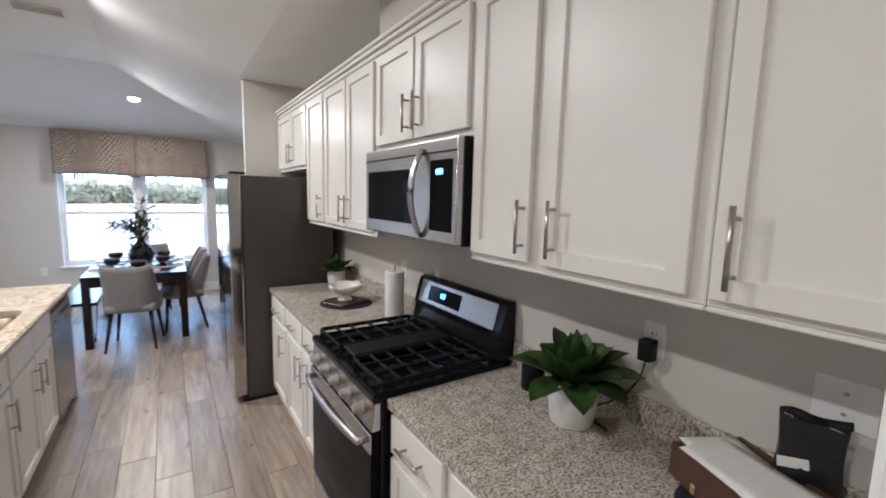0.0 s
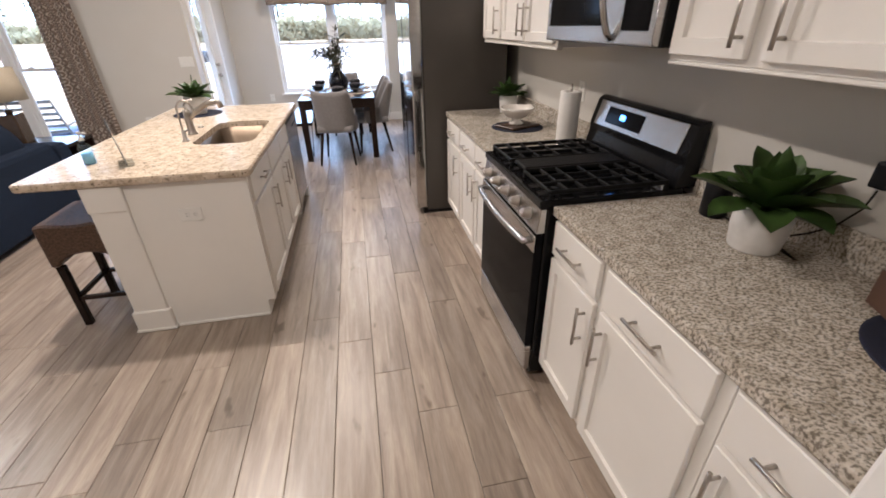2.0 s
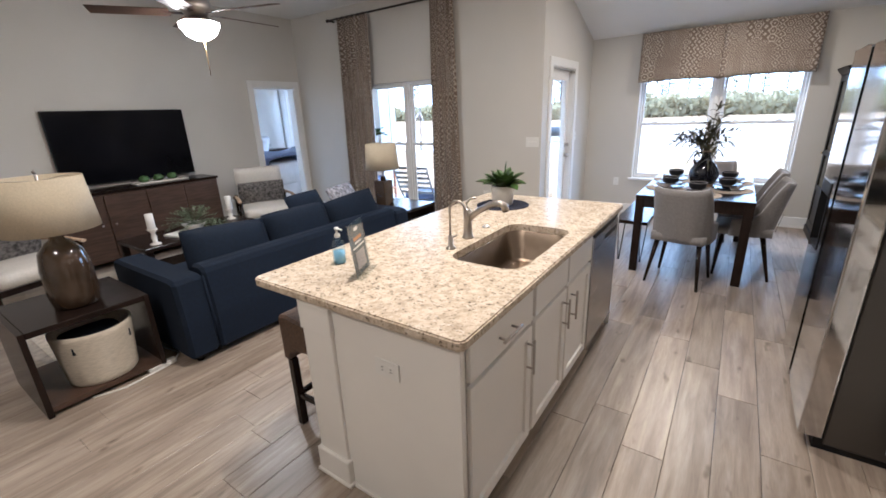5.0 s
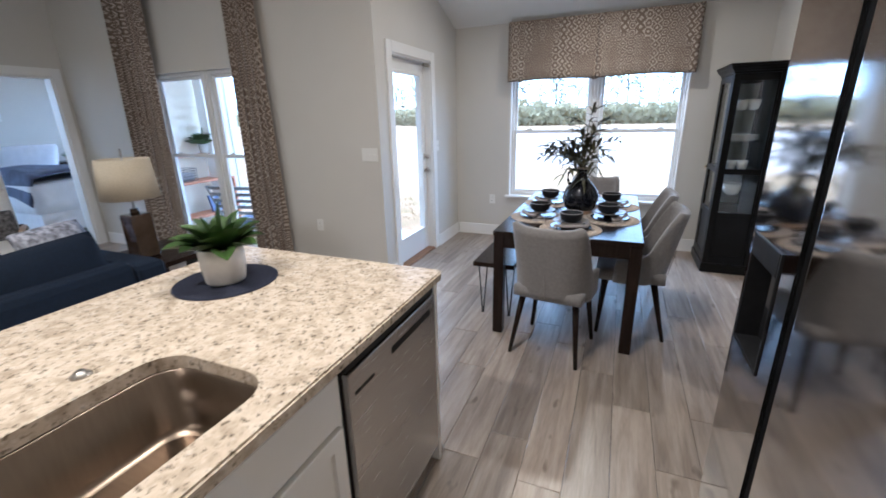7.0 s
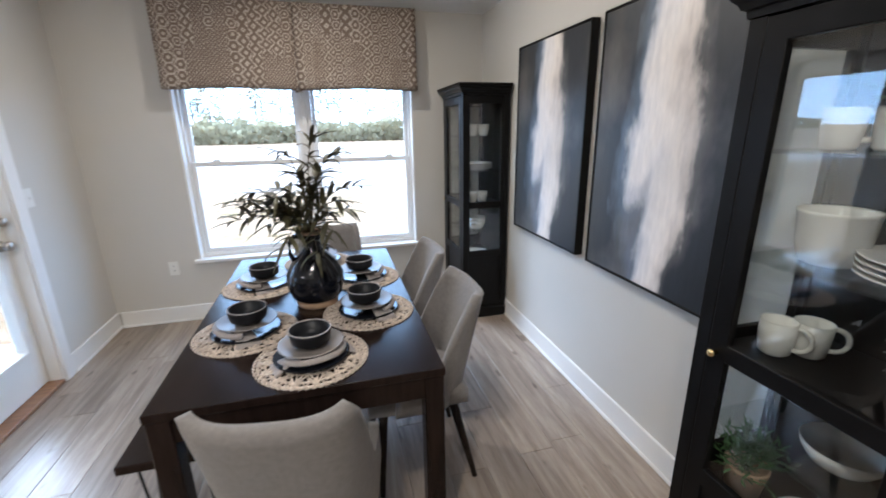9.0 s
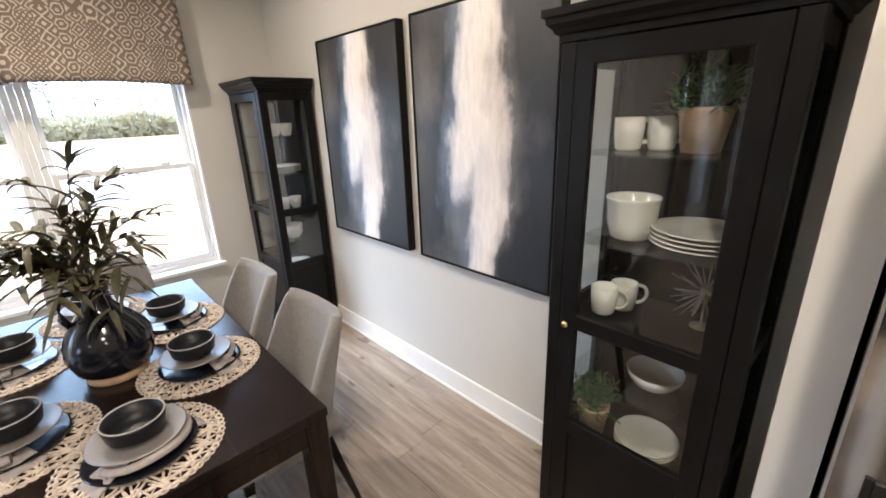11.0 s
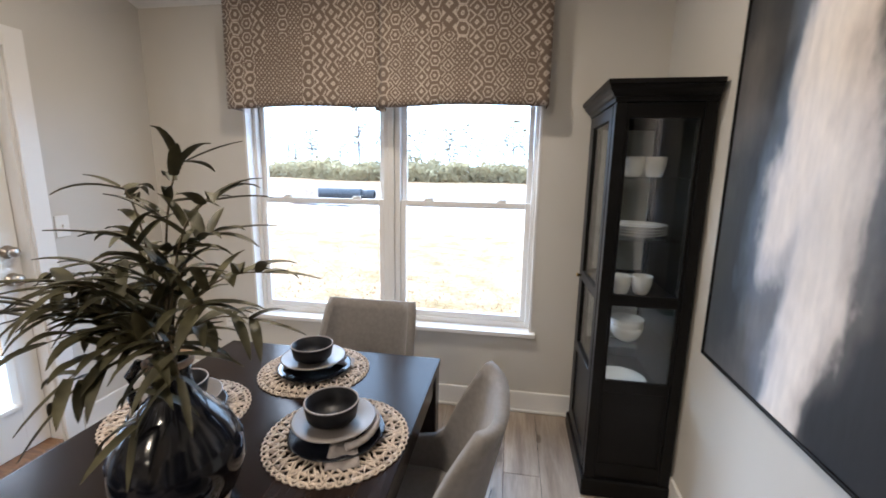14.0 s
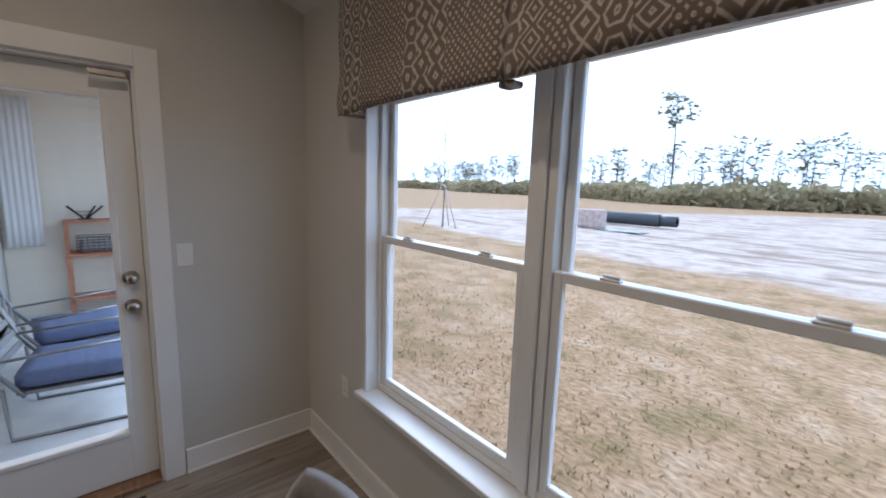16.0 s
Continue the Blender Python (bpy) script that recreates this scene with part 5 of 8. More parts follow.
# paper towels
pt = thing("paper_towel_roll", pose(1.4, 2.42, 0.914), "white paper towel roll on a nickel stand", "paper towels")
lathe(b := B(), [(0, 0), (0.075, 0), (0.075, 0.008), (0.01, 0.012), (0, 0.012)], 28)
part("base", b, NICKEL, pt)
part("rod", tube(B(), [(0, 0, 0.01), (0, 0, 0.33)], 0.006, 10), NICKEL, pt)
lathe(b := B(), [(0.02, 0.013), (0.056, 0.013), (0.058, 0.02), (0.058, 0.285), (0.056, 0.29), (0.02, 0.29), (0.02, 0.013)], 36)
part("roll", b, PAPER, pt)

# loudspeaker, plug and cable
sp = thing("smart_speaker", pose(1.45, 1.325, 0.914), "short black cylindrical speaker on granite", "speaker")
lathe(b := B(), [(0, 0), (0.04, 0), (0.044, 0.006), (0.044, 0.128), (0.04, 0.138), (0.03, 0.14), (0, 0.139)], 32)
part("housing", b, RUBBER, sp)
lathe(b := B(), [(0.0445, 0), (0.0455, 0.002), (0.0455, 0.006), (0.0445, 0.008)], 32, at=(0, 0, 0.122))
part("light_ring", b, STEEL_SIDE, sp)
pl = thing("power_adapter", pose(KITX - 0.0095, 0.925, 1.19), "black plug-in power adapter with its cable", "plug")
part("housing", one_box(-0.045, 0, -0.022, 0.022, -0.04, 0.03, b=0.008, seg=2), RUBBER, pl)
tube(b := B(), [(-0.03, 0, -0.045), (-0.032, 0.01, -0.1), (-0.04, 0.05, -0.17), (-0.05, 0.1, -0.215), (-0.11, 0.16, -0.255), (-0.13, 0.05, -0.268), (-0.11, 0.2, -0.268), (-0.105, 0.345, -0.262)], 0.0028, 6)
part("cable", b, RUBBER, pl)

# wooden box with papers, coffee bag
bx = thing("wooden_crate", pose(1.358, 0.543, 0.919, 0, 0, -25), "brown wooden box with gold lettering holding white papers", "box")
b = B()
for q in ((-0.1, 0.1, -0.16, -0.148, 0.04, 0.125), (-0.1, 0.1, 0.148, 0.16, 0.04, 0.125), (-0.1, -0.088, -0.148, 0.148, 0.04, 0.125), (0.088, 0.1, -0.148, 0.148, 0.04, 0.125), (-0.088, 0.088, -0.148, 0.148, 0.04, 0.052)):
    box(b, *q)
bmesh.ops.remove_doubles(b, verts=b.verts[:], dist=0.0005)
part("tray", b, LEATHER, bx)
part("foot", one_box(-0.06, 0.06, -0.1, 0.1, 0, 0.0395, b=0.003), WALNUT, bx)
for k in range(5):
    part("gold_mark", one_box(-0.103, -0.1005, -0.11 + k * 0.045, -0.095 + k * 0.045 + 0.006 * (k % 2), 0.042, 0.058 + 0.008 * (k % 3), b=0.0008), BRASS, bx)
for k, (dz, rz, dy) in enumerate(((0.126, 4, -0.01), (0.129, -5, 0.02), (0.132, 9, 0.0))):
    s = B()
    sheet(s, 6, 8, lambda u, v, dz=dz, rz=rz, dy=dy: Matrix.Rotation(radians(rz), 3, "Z") @ Vector(((u - 0.5) * 0.15 - 0.018, (v - 0.5) * 0.27 + dy, 0)) + Vector((0, 0, dz + 0.012 * (v - 0.4) ** 2)), 0.0012)
    part("paper", s, PAPER, bx)
cb = thing("coffee_bag", pose(1.475, 0.5, 0.914, 0, 0, -68), "crumpled black glossy coffee bag with white mark and copper band", "bag")
b = B()
def bag(u, v):
    """A gusseted foil bag: boxy foot, pinched and folded top, creases down its sides."""
    a = 2 * math.pi * u
    k = 1 - 0.82 * max(0.0, (v - 0.45) / 0.55) ** 1.3
    crease = 0.005 * math.sin(5 * a + 6 * v) * v + 0.004 * noise.noise(Vector((3 * math.cos(a), 3 * math.sin(a), 7 * v)))
    px = (0.064 + 0.004 * math.sin(7 * v)) * math.copysign(abs(math.cos(a)) ** 0.55, math.cos(a))
    py = (0.044 * k + crease) * math.copysign(abs(math.sin(a)) ** 0.55, math.sin(a))
    return Vector((px * (1 - 0.08 * v), py - 0.012 * v * v, 0.265 * v + 0.006 * math.sin(a * 2) * v))
sheet(b, 48, 22, bag)
bmesh.ops.remove_doubles(b, verts=b.verts[:], dist=0.0004)
bmesh.ops.holes_fill(b, edges=b.edges[:])
part("body", b, mat("black_foil", (0.01, 0.01, 0.011), 0.3, vary=0.3, scale=20, bump=0.5, bscale=35, spec=0.5), cb)
part("label_mark", one_box(-0.036, 0.02, -0.0505, -0.0485, 0.158, 0.182, b=0.0008, m=pose(0, 0.004, 0, 0, -8, 0)), PAPER, cb)
part("band", one_box(-0.058, 0.058, -0.0505, -0.0485, 0.112, 0.121, m=pose(0, 0, 0, 0, -6, 0)), BRASS, cb, "copper-coloured band")
sheet(b := B(), 14, 6, lambda u, v: Vector(((u - 0.5) * 0.122, -0.022 + 0.026 * v + 0.004 * math.sin(u * 11), 0.262 + 0.014 * math.sin(math.pi * v) + 0.005 * math.sin(u * 7))), 0.003)
part("fold", b, RUBBER, cb)

# island: soap bottle and a small sign holder
so = thing("soap_bottle", pose(-1.22, 2.65, 0.914), "clear blue soap bottle with white pump", "bottle")
lathe(b := B(), [(0, 0), (0.027, 0), (0.03, 0.006), (0.03, 0.085), (0.024, 0.105), (0.012, 0.115), (0.012, 0.125), (0, 0.125)], 24)
part("bottle", b, BOTTLE, so, "clear pale blue bottle")
lathe(b := B(), [(0, 0.004), (0.026, 0.004), (0.026, 0.06), (0, 0.06)], 24)
part("liquid", b, mat("blue_soap", (0.3, 0.55, 0.75), 0.15, vary=0.05, scale=20), so)
b = B()
lathe(b, [(0, 0.125), (0.013, 0.125), (0.013, 0.14), (0.005, 0.142), (0.005, 0.16), (0.01, 0.162), (0.01, 0.17), (0, 0.17)], 16)
tube(b, [(0, 0, 0.166), (0.035, 0, 0.162)], 0.004, 8)
part("pump", b, PLASTIC, so)
sg = thing("sign_holder", pose(-1.035, 2.614, 0.914, 0, 0, 116), "clear acrylic stand with a dark teal printed card", "sign")
part("base", one_box(-0.09, 0.09, -0.035, 0.035, 0, 0.004, b=0.001), CABGLASS, sg)
part("front_sheet", one_box(-0.09, 0.09, -0.006, -0.004, 0.004, 0.23, m=pose(0, 0, 0, -6, 0, 0)), CABGLASS, sg)
card = part("card", one_box(-0.084, 0.084, -0.0035, -0.0015, 0.008, 0.226, m=pose(0, 0, 0, -6, 0, 0)), TEAL, sg, "dark teal printed card")
for nm, x0, x1, z0, z1, mt in (("logo_block", -0.02, 0.02, 0.19, 0.205, PAPER), ("heading_bar", -0.045, 0.045, 0.152, 0.166, ORANGE), ("text_bar", -0.035, 0.035, 0.138, 0.145, PAPER), ("text_bar", -0.065, 0.065, 0.12, 0.127, PAPER), ("photo_block", -0.05, 0.05, 0.03, 0.105, GREYNAPKIN)):
    part(nm, one_box(x0, x1, -0.0048, -0.0036, z0, z1, m=pose(0, 0, 0, -6, 0, 0)), mt, card)

# ---- dining table
TX0, TX1, TY0, TY1, TZ = -0.487, 0.435, 5.645, 7.212, 0.757
tb = thing("dining_table", pose(0, 0, 0), "dark espresso wooden dining table set for six", "table")
part("tabletop", one_box(TX0, TX1, TY0, TY1, TZ - 0.03, TZ, b=0.004, seg=2), ESPRESSO, tb)
for nm, q in (("end_apron", (TX0 + 0.07, TX1 - 0.07, TY0 + 0.012, TY0 + 0.034)), ("end_apron", (TX0 + 0.07, TX1 - 0.07, TY1 - 0.034, TY1 - 0.012)), ("side_apron", (TX0 + 0.012, TX0 + 0.034, TY0 + 0.07, TY1 - 0.07)), ("side_apron", (TX1 - 0.034, TX1 - 0.012, TY0 + 0.07, TY1 - 0.07))):
    part(nm, one_box(*q, TZ - 0.115, TZ - 0.0305, b=0.002), ESPRESSO, tb)
for lx, ly in ((TX0 + 0.004, TY0 + 0.004), (TX1 - 0.074, TY0 + 0.004), (TX0 + 0.004, TY1 - 0.074), (TX1 - 0.074, TY1 - 0.074)):
    part("leg", one_box(lx, lx + 0.07, ly, ly + 0.07, 0, TZ - 0.0305, b=0.004), ESPRESSO, tb)


# ---- upholstered shell chairs
def shell_chair(m, label="grey upholstered dining chair with dark tapered legs"):
    """Faces +y: a wrapped back that drops to low arms, a pad seat, four splayed legs."""
    c = thing("dining_chair", m, label, "chair", "chairs round the table")
    def f(u, v):
        s = abs(2 * u - 1)
        q = 1 if u > 0.5 else -1
        a = max(0.0, min(1.0, (s - 0.44) / 0.28))
        a = a * a * (3 - 2 * a)
        top = 0.868 + 0.02 * min(1, s / 0.42) ** 2 - 0.3 * a - 0.035 * max(0, (s - 0.7) / 0.3)
        ang = min(s / 0.66, 1) * math.pi / 2
        px = 0.235 * math.sin(ang) ** 0.7
        py = -0.205 + 0.13 * (1 - math.cos(ang)) ** 1.0
        if s > 0.66:
            py += (s - 0.66) / 0.34 * 0.2
        z = 0.4 + (top - 0.4) * v
        h = (z - 0.4) / 0.485
        lean = -0.1 * h ** 1.1 * (1 - a * 0.7)
        narrow = 0.86 + 0.14 * min(1, h * 1.15) * (1 - a) + 0.16 * a
        return Vector((q * px * narrow, py + lean, z))
    b = B()
    sheet(b, 36, 10, f, 0.036)
    bk = part("backrest", b, FELT, c)
    tube(b := B(), [f(0.5, 0.02) + Vector((0, -0.019, 0)), f(0.5, 0.2) + Vector((0, -0.019, 0)), f(0.5, 0.4) + Vector((0, -0.019, 0))], 0.0022, 6)
    part("seam", b, FELT, bk)
    b = B()
    cushion(b, -0.215, 0.215, -0.2, 0.235, 0.385, 0.485, puff=0.35, n=10)
    part("seat", b, FELT, c)
    for sx in (-1, 1):
        for y0, y1 in ((-0.13, -0.225), (0.17, 0.2)):
            b = B()
            tube(b, [(sx * 0.165, y0, 0.41), (sx * 0.215, y1, 0.0)], 0.022, 12, r1=0.012)
            part("leg", b, ESPRESSO, c, "dark tapered wooden leg")
    return c


front = shell_chair(pose(-0.055, 5.62, 0, 0, 0, -9))
copy_thing(front, pose(0.41, 6.12, 0, 0, 0, 90))
copy_thing(front, pose(0.41, 6.74, 0, 0, 0, 90))
copy_thing(front, pose(0.05, 7.265, 0, 0, 0, 180))

# ---- bench with hairpin legs
be = thing("bench", pose(-0.54, 5.83, 0), "dark wooden bench with thin black hairpin legs", "bench")
part("seat", one_box(-0.15, 0.16, 0, 1.25, 0.42, 0.455, b=0.004), ESPRESSO, be)
for x in (-0.1, 0.11):
    for y in (0.1, 1.15):
        b = B()
        tube(b, [(x - 0.035, y, 0.42), (x - 0.004, y + 0.0, 0.012), (x + 0.004, y, 0.012), (x + 0.035, y, 0.42)], 0.005, 8)
        box(b, x - 0.05, x + 0.05, y - 0.03, y + 0.03, 0.416, 0.42)
        tube(b, [(x - 0.012, y, 0.005), (x + 0.012, y, 0.005)], 0.005, 8)
        part("hairpin_leg", b, IRON, be)


# ---- place settings
def woven_mat(m):
    t = thing("woven_placemat", m, "round open-weave cream paper-cord placemat on the table", "placemat", "woven placemats")
    b = B()
    R = 0.19
    for rr in (R - 0.004, 0.16, 0.115, 0.06):
        lathe(b, [(rr - 0.006, 0), (rr + 0.004, 0), (rr + 0.003, 0.004), (rr - 0.005, 0.004), (rr - 0.006, 0)], 36)
    for i in range(30):
        for s in (-1, 1):
            a0, a1 = 2 * math.pi * (i + 0.3 * math.sin(i * 7.3)) / 30, 2 * math.pi * (i + s * (1.6 + 0.5 * math.sin(i * 3.1))) / 30
            tube(b, [(0.062 * math.cos(a0), 0.062 * math.sin(a0), 0.003), (0.13 * math.cos((a0 + a1) / 2), 0.13 * math.sin((a0 + a1) / 2), 0.0045), (0.178 * math.cos(a1), 0.178 * math.sin(a1), 0.003)], 0.0036, 5)
    for i in range(36):
        a0, a1, a2 = (2 * math.pi * (i + e) / 36 for e in (-0.5, 0.5, 1.1))
        tube(b, [(0.142 * math.cos(a0), 0.142 * math.sin(a0), 0.004), (0.186 * math.cos(a1), 0.186 * math.sin(a1), 0.0045), (0.158 * math.cos(a2), 0.158 * math.sin(a2), 0.004)], 0.0032, 5)
    for k in range(4):
        lathe(b, [(k * 0.014, 0.001), (k * 0.014 + 0.012, 0.001), (k * 0.014 + 0.01, 0.004), (k * 0.014 + 0.002, 0.004)], 24)
    part("weave", b, CORD, t)
    for k in range(54):
        a = 2 * math.pi * k / 54
        tube(b := B(), [((0.185 + 0.014 * q) * math.cos(a + 0.05 * w), (0.185 + 0.014 * q) * math.sin(a + 0.05 * w), 0.003) for q, w in ((0, -1.1), (0.8, -0.8), (1, 0), (0.8, 0.8), (0, 1.1))], 0.0032, 5)
        part("edge_loop", b, CORD, t)
    return t


def dish(name, label, rows, material, m, category, group):
    b = B()
    lathe(b, rows, 36)
    return single(name, b, material, label, category, group, m)


DINNER = [(0, 0), (0.085, 0), (0.09, 0.004), (0.13, 0.014), (0.133, 0.017), (0.128, 0.018), (0.09, 0.008), (0, 0.006)]
SALAD = [(0, 0), (0.072, 0), (0.078, 0.004), (0.113, 0.017), (0.116, 0.02), (0.111, 0.021), (0.076, 0.008), (0, 0.006)]
BOWL = [(0, 0), (0.04, 0), (0.046, 0.004), (0.068, 0.02), (0.075, 0.056), (0.075, 0.063), (0.071, 0.063), (0.066, 0.03), (0.05, 0.013), (0, 0.009)]
mats = []
for i, (sx, sy, face) in enumerate(((-0.01, 5.845, 0), (-0.275, 6.125, -90), (0.225, 6.195, 90), (-0.285, 6.68, -90), (0.235, 6.66, 90), (-0.01, 7.02, 180))):
    if not mats:
        mats.append(woven_mat(pose(sx, sy, TZ)))
    else:
        mats.append(copy_thing(mats[0], pose(sx, sy, TZ, 0, 0, 37 * i)))
    base = pose(sx, sy, TZ + 0.005, 0, 0, face)
    dish("dinner_plate", "black glazed dinner plate on a woven mat", DINNER, BLACKCER, base, "plate", "dinner plates")
    napkin = B()
    sheet(napkin, 16, 8, lambda u, v: Vector(((u - 0.5) * 0.29, (v - 0.5) * 0.075 * (0.6 + 1.2 * abs(u - 0.5)) - 0.02, 0.024 + 0.012 * math.sin(math.pi * u) - 0.022 * abs(2 * u - 1) ** 2 + 0.004 * math.sin(v * 9 + u * 4))), 0.004)
    fold = [(0.108 * math.cos(radians(a)), 0.108 * math.sin(radians(a)), 0.037 + 0.004 * math.sin(a * 0.05)) for a in range(-165, -14, 15)]
    tube(napkin, fold, 0.011, 10, r1=0.016, flat=0.8)
    single("napkin", napkin, GREYNAPKIN, "grey linen napkin folded between the plates", "napkin", "napkins", base @ pose(0, 0, 0, 0, 0, 20))
    dish("salad_plate", "pale grey salad plate under a bowl", SALAD, STONEWARE, base @ pose(0, 0.008, 0.036), "plate", "salad plates")
    bowl = thing("soup_bowl", base @ pose(0, 0.014, 0.043), "small black bowl with a pale worn rim", "bowl", "soup bowls")
    part("bowl", lathe(B(), BOWL, 36), SATINCER, bowl)
    lathe(b := B(), [(0.0707, 0.0625), (0.0755, 0.0625), (0.075, 0.0648), (0.0712, 0.0648), (0.0707, 0.0625)], 36)
    part("rim", b, GREYNAPKIN, bowl, "pale unglazed rim")

# ---- vase with dried branches
va = thing("vase", pose(0.0, 6.37, TZ), "black glazed jug vase with a raw clay foot holding dried branches", "vase")
lathe(b := B(), [(0, 0), (0.09, 0), (0.093, 0.004), (0.098, 0.028), (0.094, 0.03), (0, 0.03)], 36)
part("foot", b, TERRA, va, "unglazed pale clay foot")
lathe(b := B(), [(0.094, 0.03), (0.112, 0.045), (0.13, 0.1), (0.128, 0.15), (0.105, 0.2), (0.066, 0.245), (0.042, 0.275), (0.038, 0.31), (0.043, 0.345), (0.038, 0.345), (0.032, 0.31), (0.036, 0.27), (0.0, 0.26)], 40)
part("body", b, BLACKCER, va)
lathe(b := B(), [(0.039, 0.335), (0.046, 0.338), (0.047, 0.35), (0.041, 0.352), (0.036, 0.345)], 32)
part("rim", b, TERRA, va, "raw clay rim")
tube(b := B(), [(-0.04, 0, 0.325), (-0.075, 0, 0.33), (-0.1, 0, 0.3), (-0.1, 0, 0.25), (-0.085, 0, 0.215)], 0.011, 10)
part("jug_handle", b, BLACKCER, va)
r = random.Random(11)
TWIGS = ((0.06, 0.05, 0.44), (-0.1, 0.02, 0.38), (0.17, 0.0, 0.36), (-0.32, -0.02, 0.16), (0.25, 0.03, 0.2), (-0.27, 0.06, 0.19), (-0.22, -0.08, 0.12), (0.1, 0.1, 0.28), (-0.03, -0.05, 0.28), (-0.35, -0.03, 0.07), (0.16, -0.05, 0.14), (-0.14, -0.1, 0.18), (-0.1, -0.15, 0.0), (0.03, -0.13, -0.1), (-0.15, 0.1, 0.2), (-0.13, -0.15, -0.06), (0.12, -0.1, 0.0), (-0.28, -0.06, 0.11), (-0.2, 0.02, 0.08), (-0.3, 0.03, 0.14), (-0.18, -0.12, 0.06), (0.2, 0.05, 0.08), (0.05, 0.0, 0.2))
for tx, ty, tz in TWIGS:
    b = B()
    base = Vector((0, 0, 0.3))
    tx, ty, tz = tx * 0.87, ty * 0.87, tz * 0.9
    tip = Vector((tx, ty, 0.36 + tz))
    knee = Vector((tx * 0.2, ty * 0.2, 0.38 + max(tz, 0.1) * 0.95))
    path = [base * (1 - q) ** 2 + knee * 2 * q * (1 - q) + tip * q * q for q in (i / 8 for i in range(9))]
    tube(b, path, 0.0032, 6, r1=0.0012)
    br = part("branch", b, STEM, va)
    lb = B()
    for i in range(3, 9):
        for s in (-1, 1):
            if r.random() < 0.08:
                continue
            d = (path[i] - path[i - 1]).normalized()
            side = d.cross(Vector((r.uniform(-0.5, 0.5), r.uniform(-0.5, 0.5), 1))).normalized()
            leaf(lb, path[i] - d * r.uniform(0, 0.02), d * 0.5 + side * s * r.uniform(0.5, 1.1) + Vector((0, 0, r.uniform(0.0, 0.5))), r.uniform(0.08, 0.135), r.uniform(0.018, 0.029), droop=r.uniform(0.5, 1.6), fold=0.25, n=6)
    leaf(lb, path[-1], path[-1] - path[-2], 0.11, 0.015, 0.3, n=5)
    part("leaves", lb, OLIVELEAF, br, "narrow dry olive-brown leaves")

# ---- roman valance over the window
vb = thing("window_valance", pose(0, 0, 0), "taupe and cream ikat roman valance over the window", "valance")
VX0, VX1, VZ0, VZ1, VY = -1.008, 0.86, 1.845, 2.455, 8.03
part("head_board", one_box(VX0 + 0.005, VX1 - 0.005, VY + 0.012, NORTH - 0.002, VZ1 - 0.03, VZ1 - 0.004), TRIM, vb)
vm = (VX0 + VX1) / 2 + 0.005
for nm, xa, xb in (("fabric_panel", VX0, vm), ("fabric_panel", vm, VX1)):
    b = B()
    def g(u, v, xa=xa, xb=xb):
        x = xa + (xb - xa) * u
        edge = abs(x - vm)
        dip = 0.012 * math.exp(-(edge / 0.015) ** 2)
        sag = 0.012 * math.sin(math.pi * u) ** 2 * (1 - v)
        fold = 0.01 * math.sin(14 * v) * (1 - v) ** 2
        return Vector((x, VY + dip - fold - 0.01 * (1 - v), VZ0 + (VZ1 - VZ0) * v + sag))
    sheet(b, 24, 20, g, 0.003)
    fp = part(nm, b, IKAT, vb)
for nm, x in (("side_return", VX0), ("side_return", VX1 - 0.003)):
    b = B()
    sheet(b, 3, 14, lambda u, v, x=x: Vector((x, VY + 0.004 + (NORTH - VY - 0.006) * u, VZ0 + 0.004 + (VZ1 - VZ0 - 0.004) * v)), 0.003)
    part(nm, b, IKAT, vb)
part("roll_clip", one_box(vm - 0.035, vm + 0.02, VY + 0.01, VY + 0.06, VZ0 - 0.012, VZ0 + 0.006, b=0.005), IKAT, vb)
part("lining", one_box(VX0 + 0.01, VX1 - 0.01, VY + 0.03, VY + 0.033, VZ0 + 0.02, VZ1 - 0.032), SHEER, vb)

# ---- two framed abstract canvases
for nm, y0, y1 in (("painting", 6.447, 7.29), ("painting", 5.497, 6.345)):
    zc = 1.45
    a = thing(nm, pose(EAST - 0.0275, (y0 + y1) / 2, zc), "large abstract canvas, pale stream on charcoal, in a thin black frame", "painting", "abstract canvases")
    h, w = 0.615, (y1 - y0) / 2
    cv = B()
    box(cv, -0.018, 0.024, -w + 0.012, w - 0.012, -h + 0.012, h - 0.012)
    part("canvas", cv, CANVAS, a)
    for q in ((-w, -w + 0.01, -h, h), (w - 0.01, w, -h, h)):
        part("frame_side", one_box(-0.024, 0.026, *q, b=0.002), BLACKWOOD, a)
    for q in ((-h, -h + 0.01), (h - 0.01, h)):
        part("frame_rail", one_box(-0.024, 0.026, -w + 0.01, w - 0.01, *q, b=0.002), BLACKWOOD, a)


# ---- tall glazed display cabinets; front faces -x, local y is the width
CW, CD = 0.55, 0.375


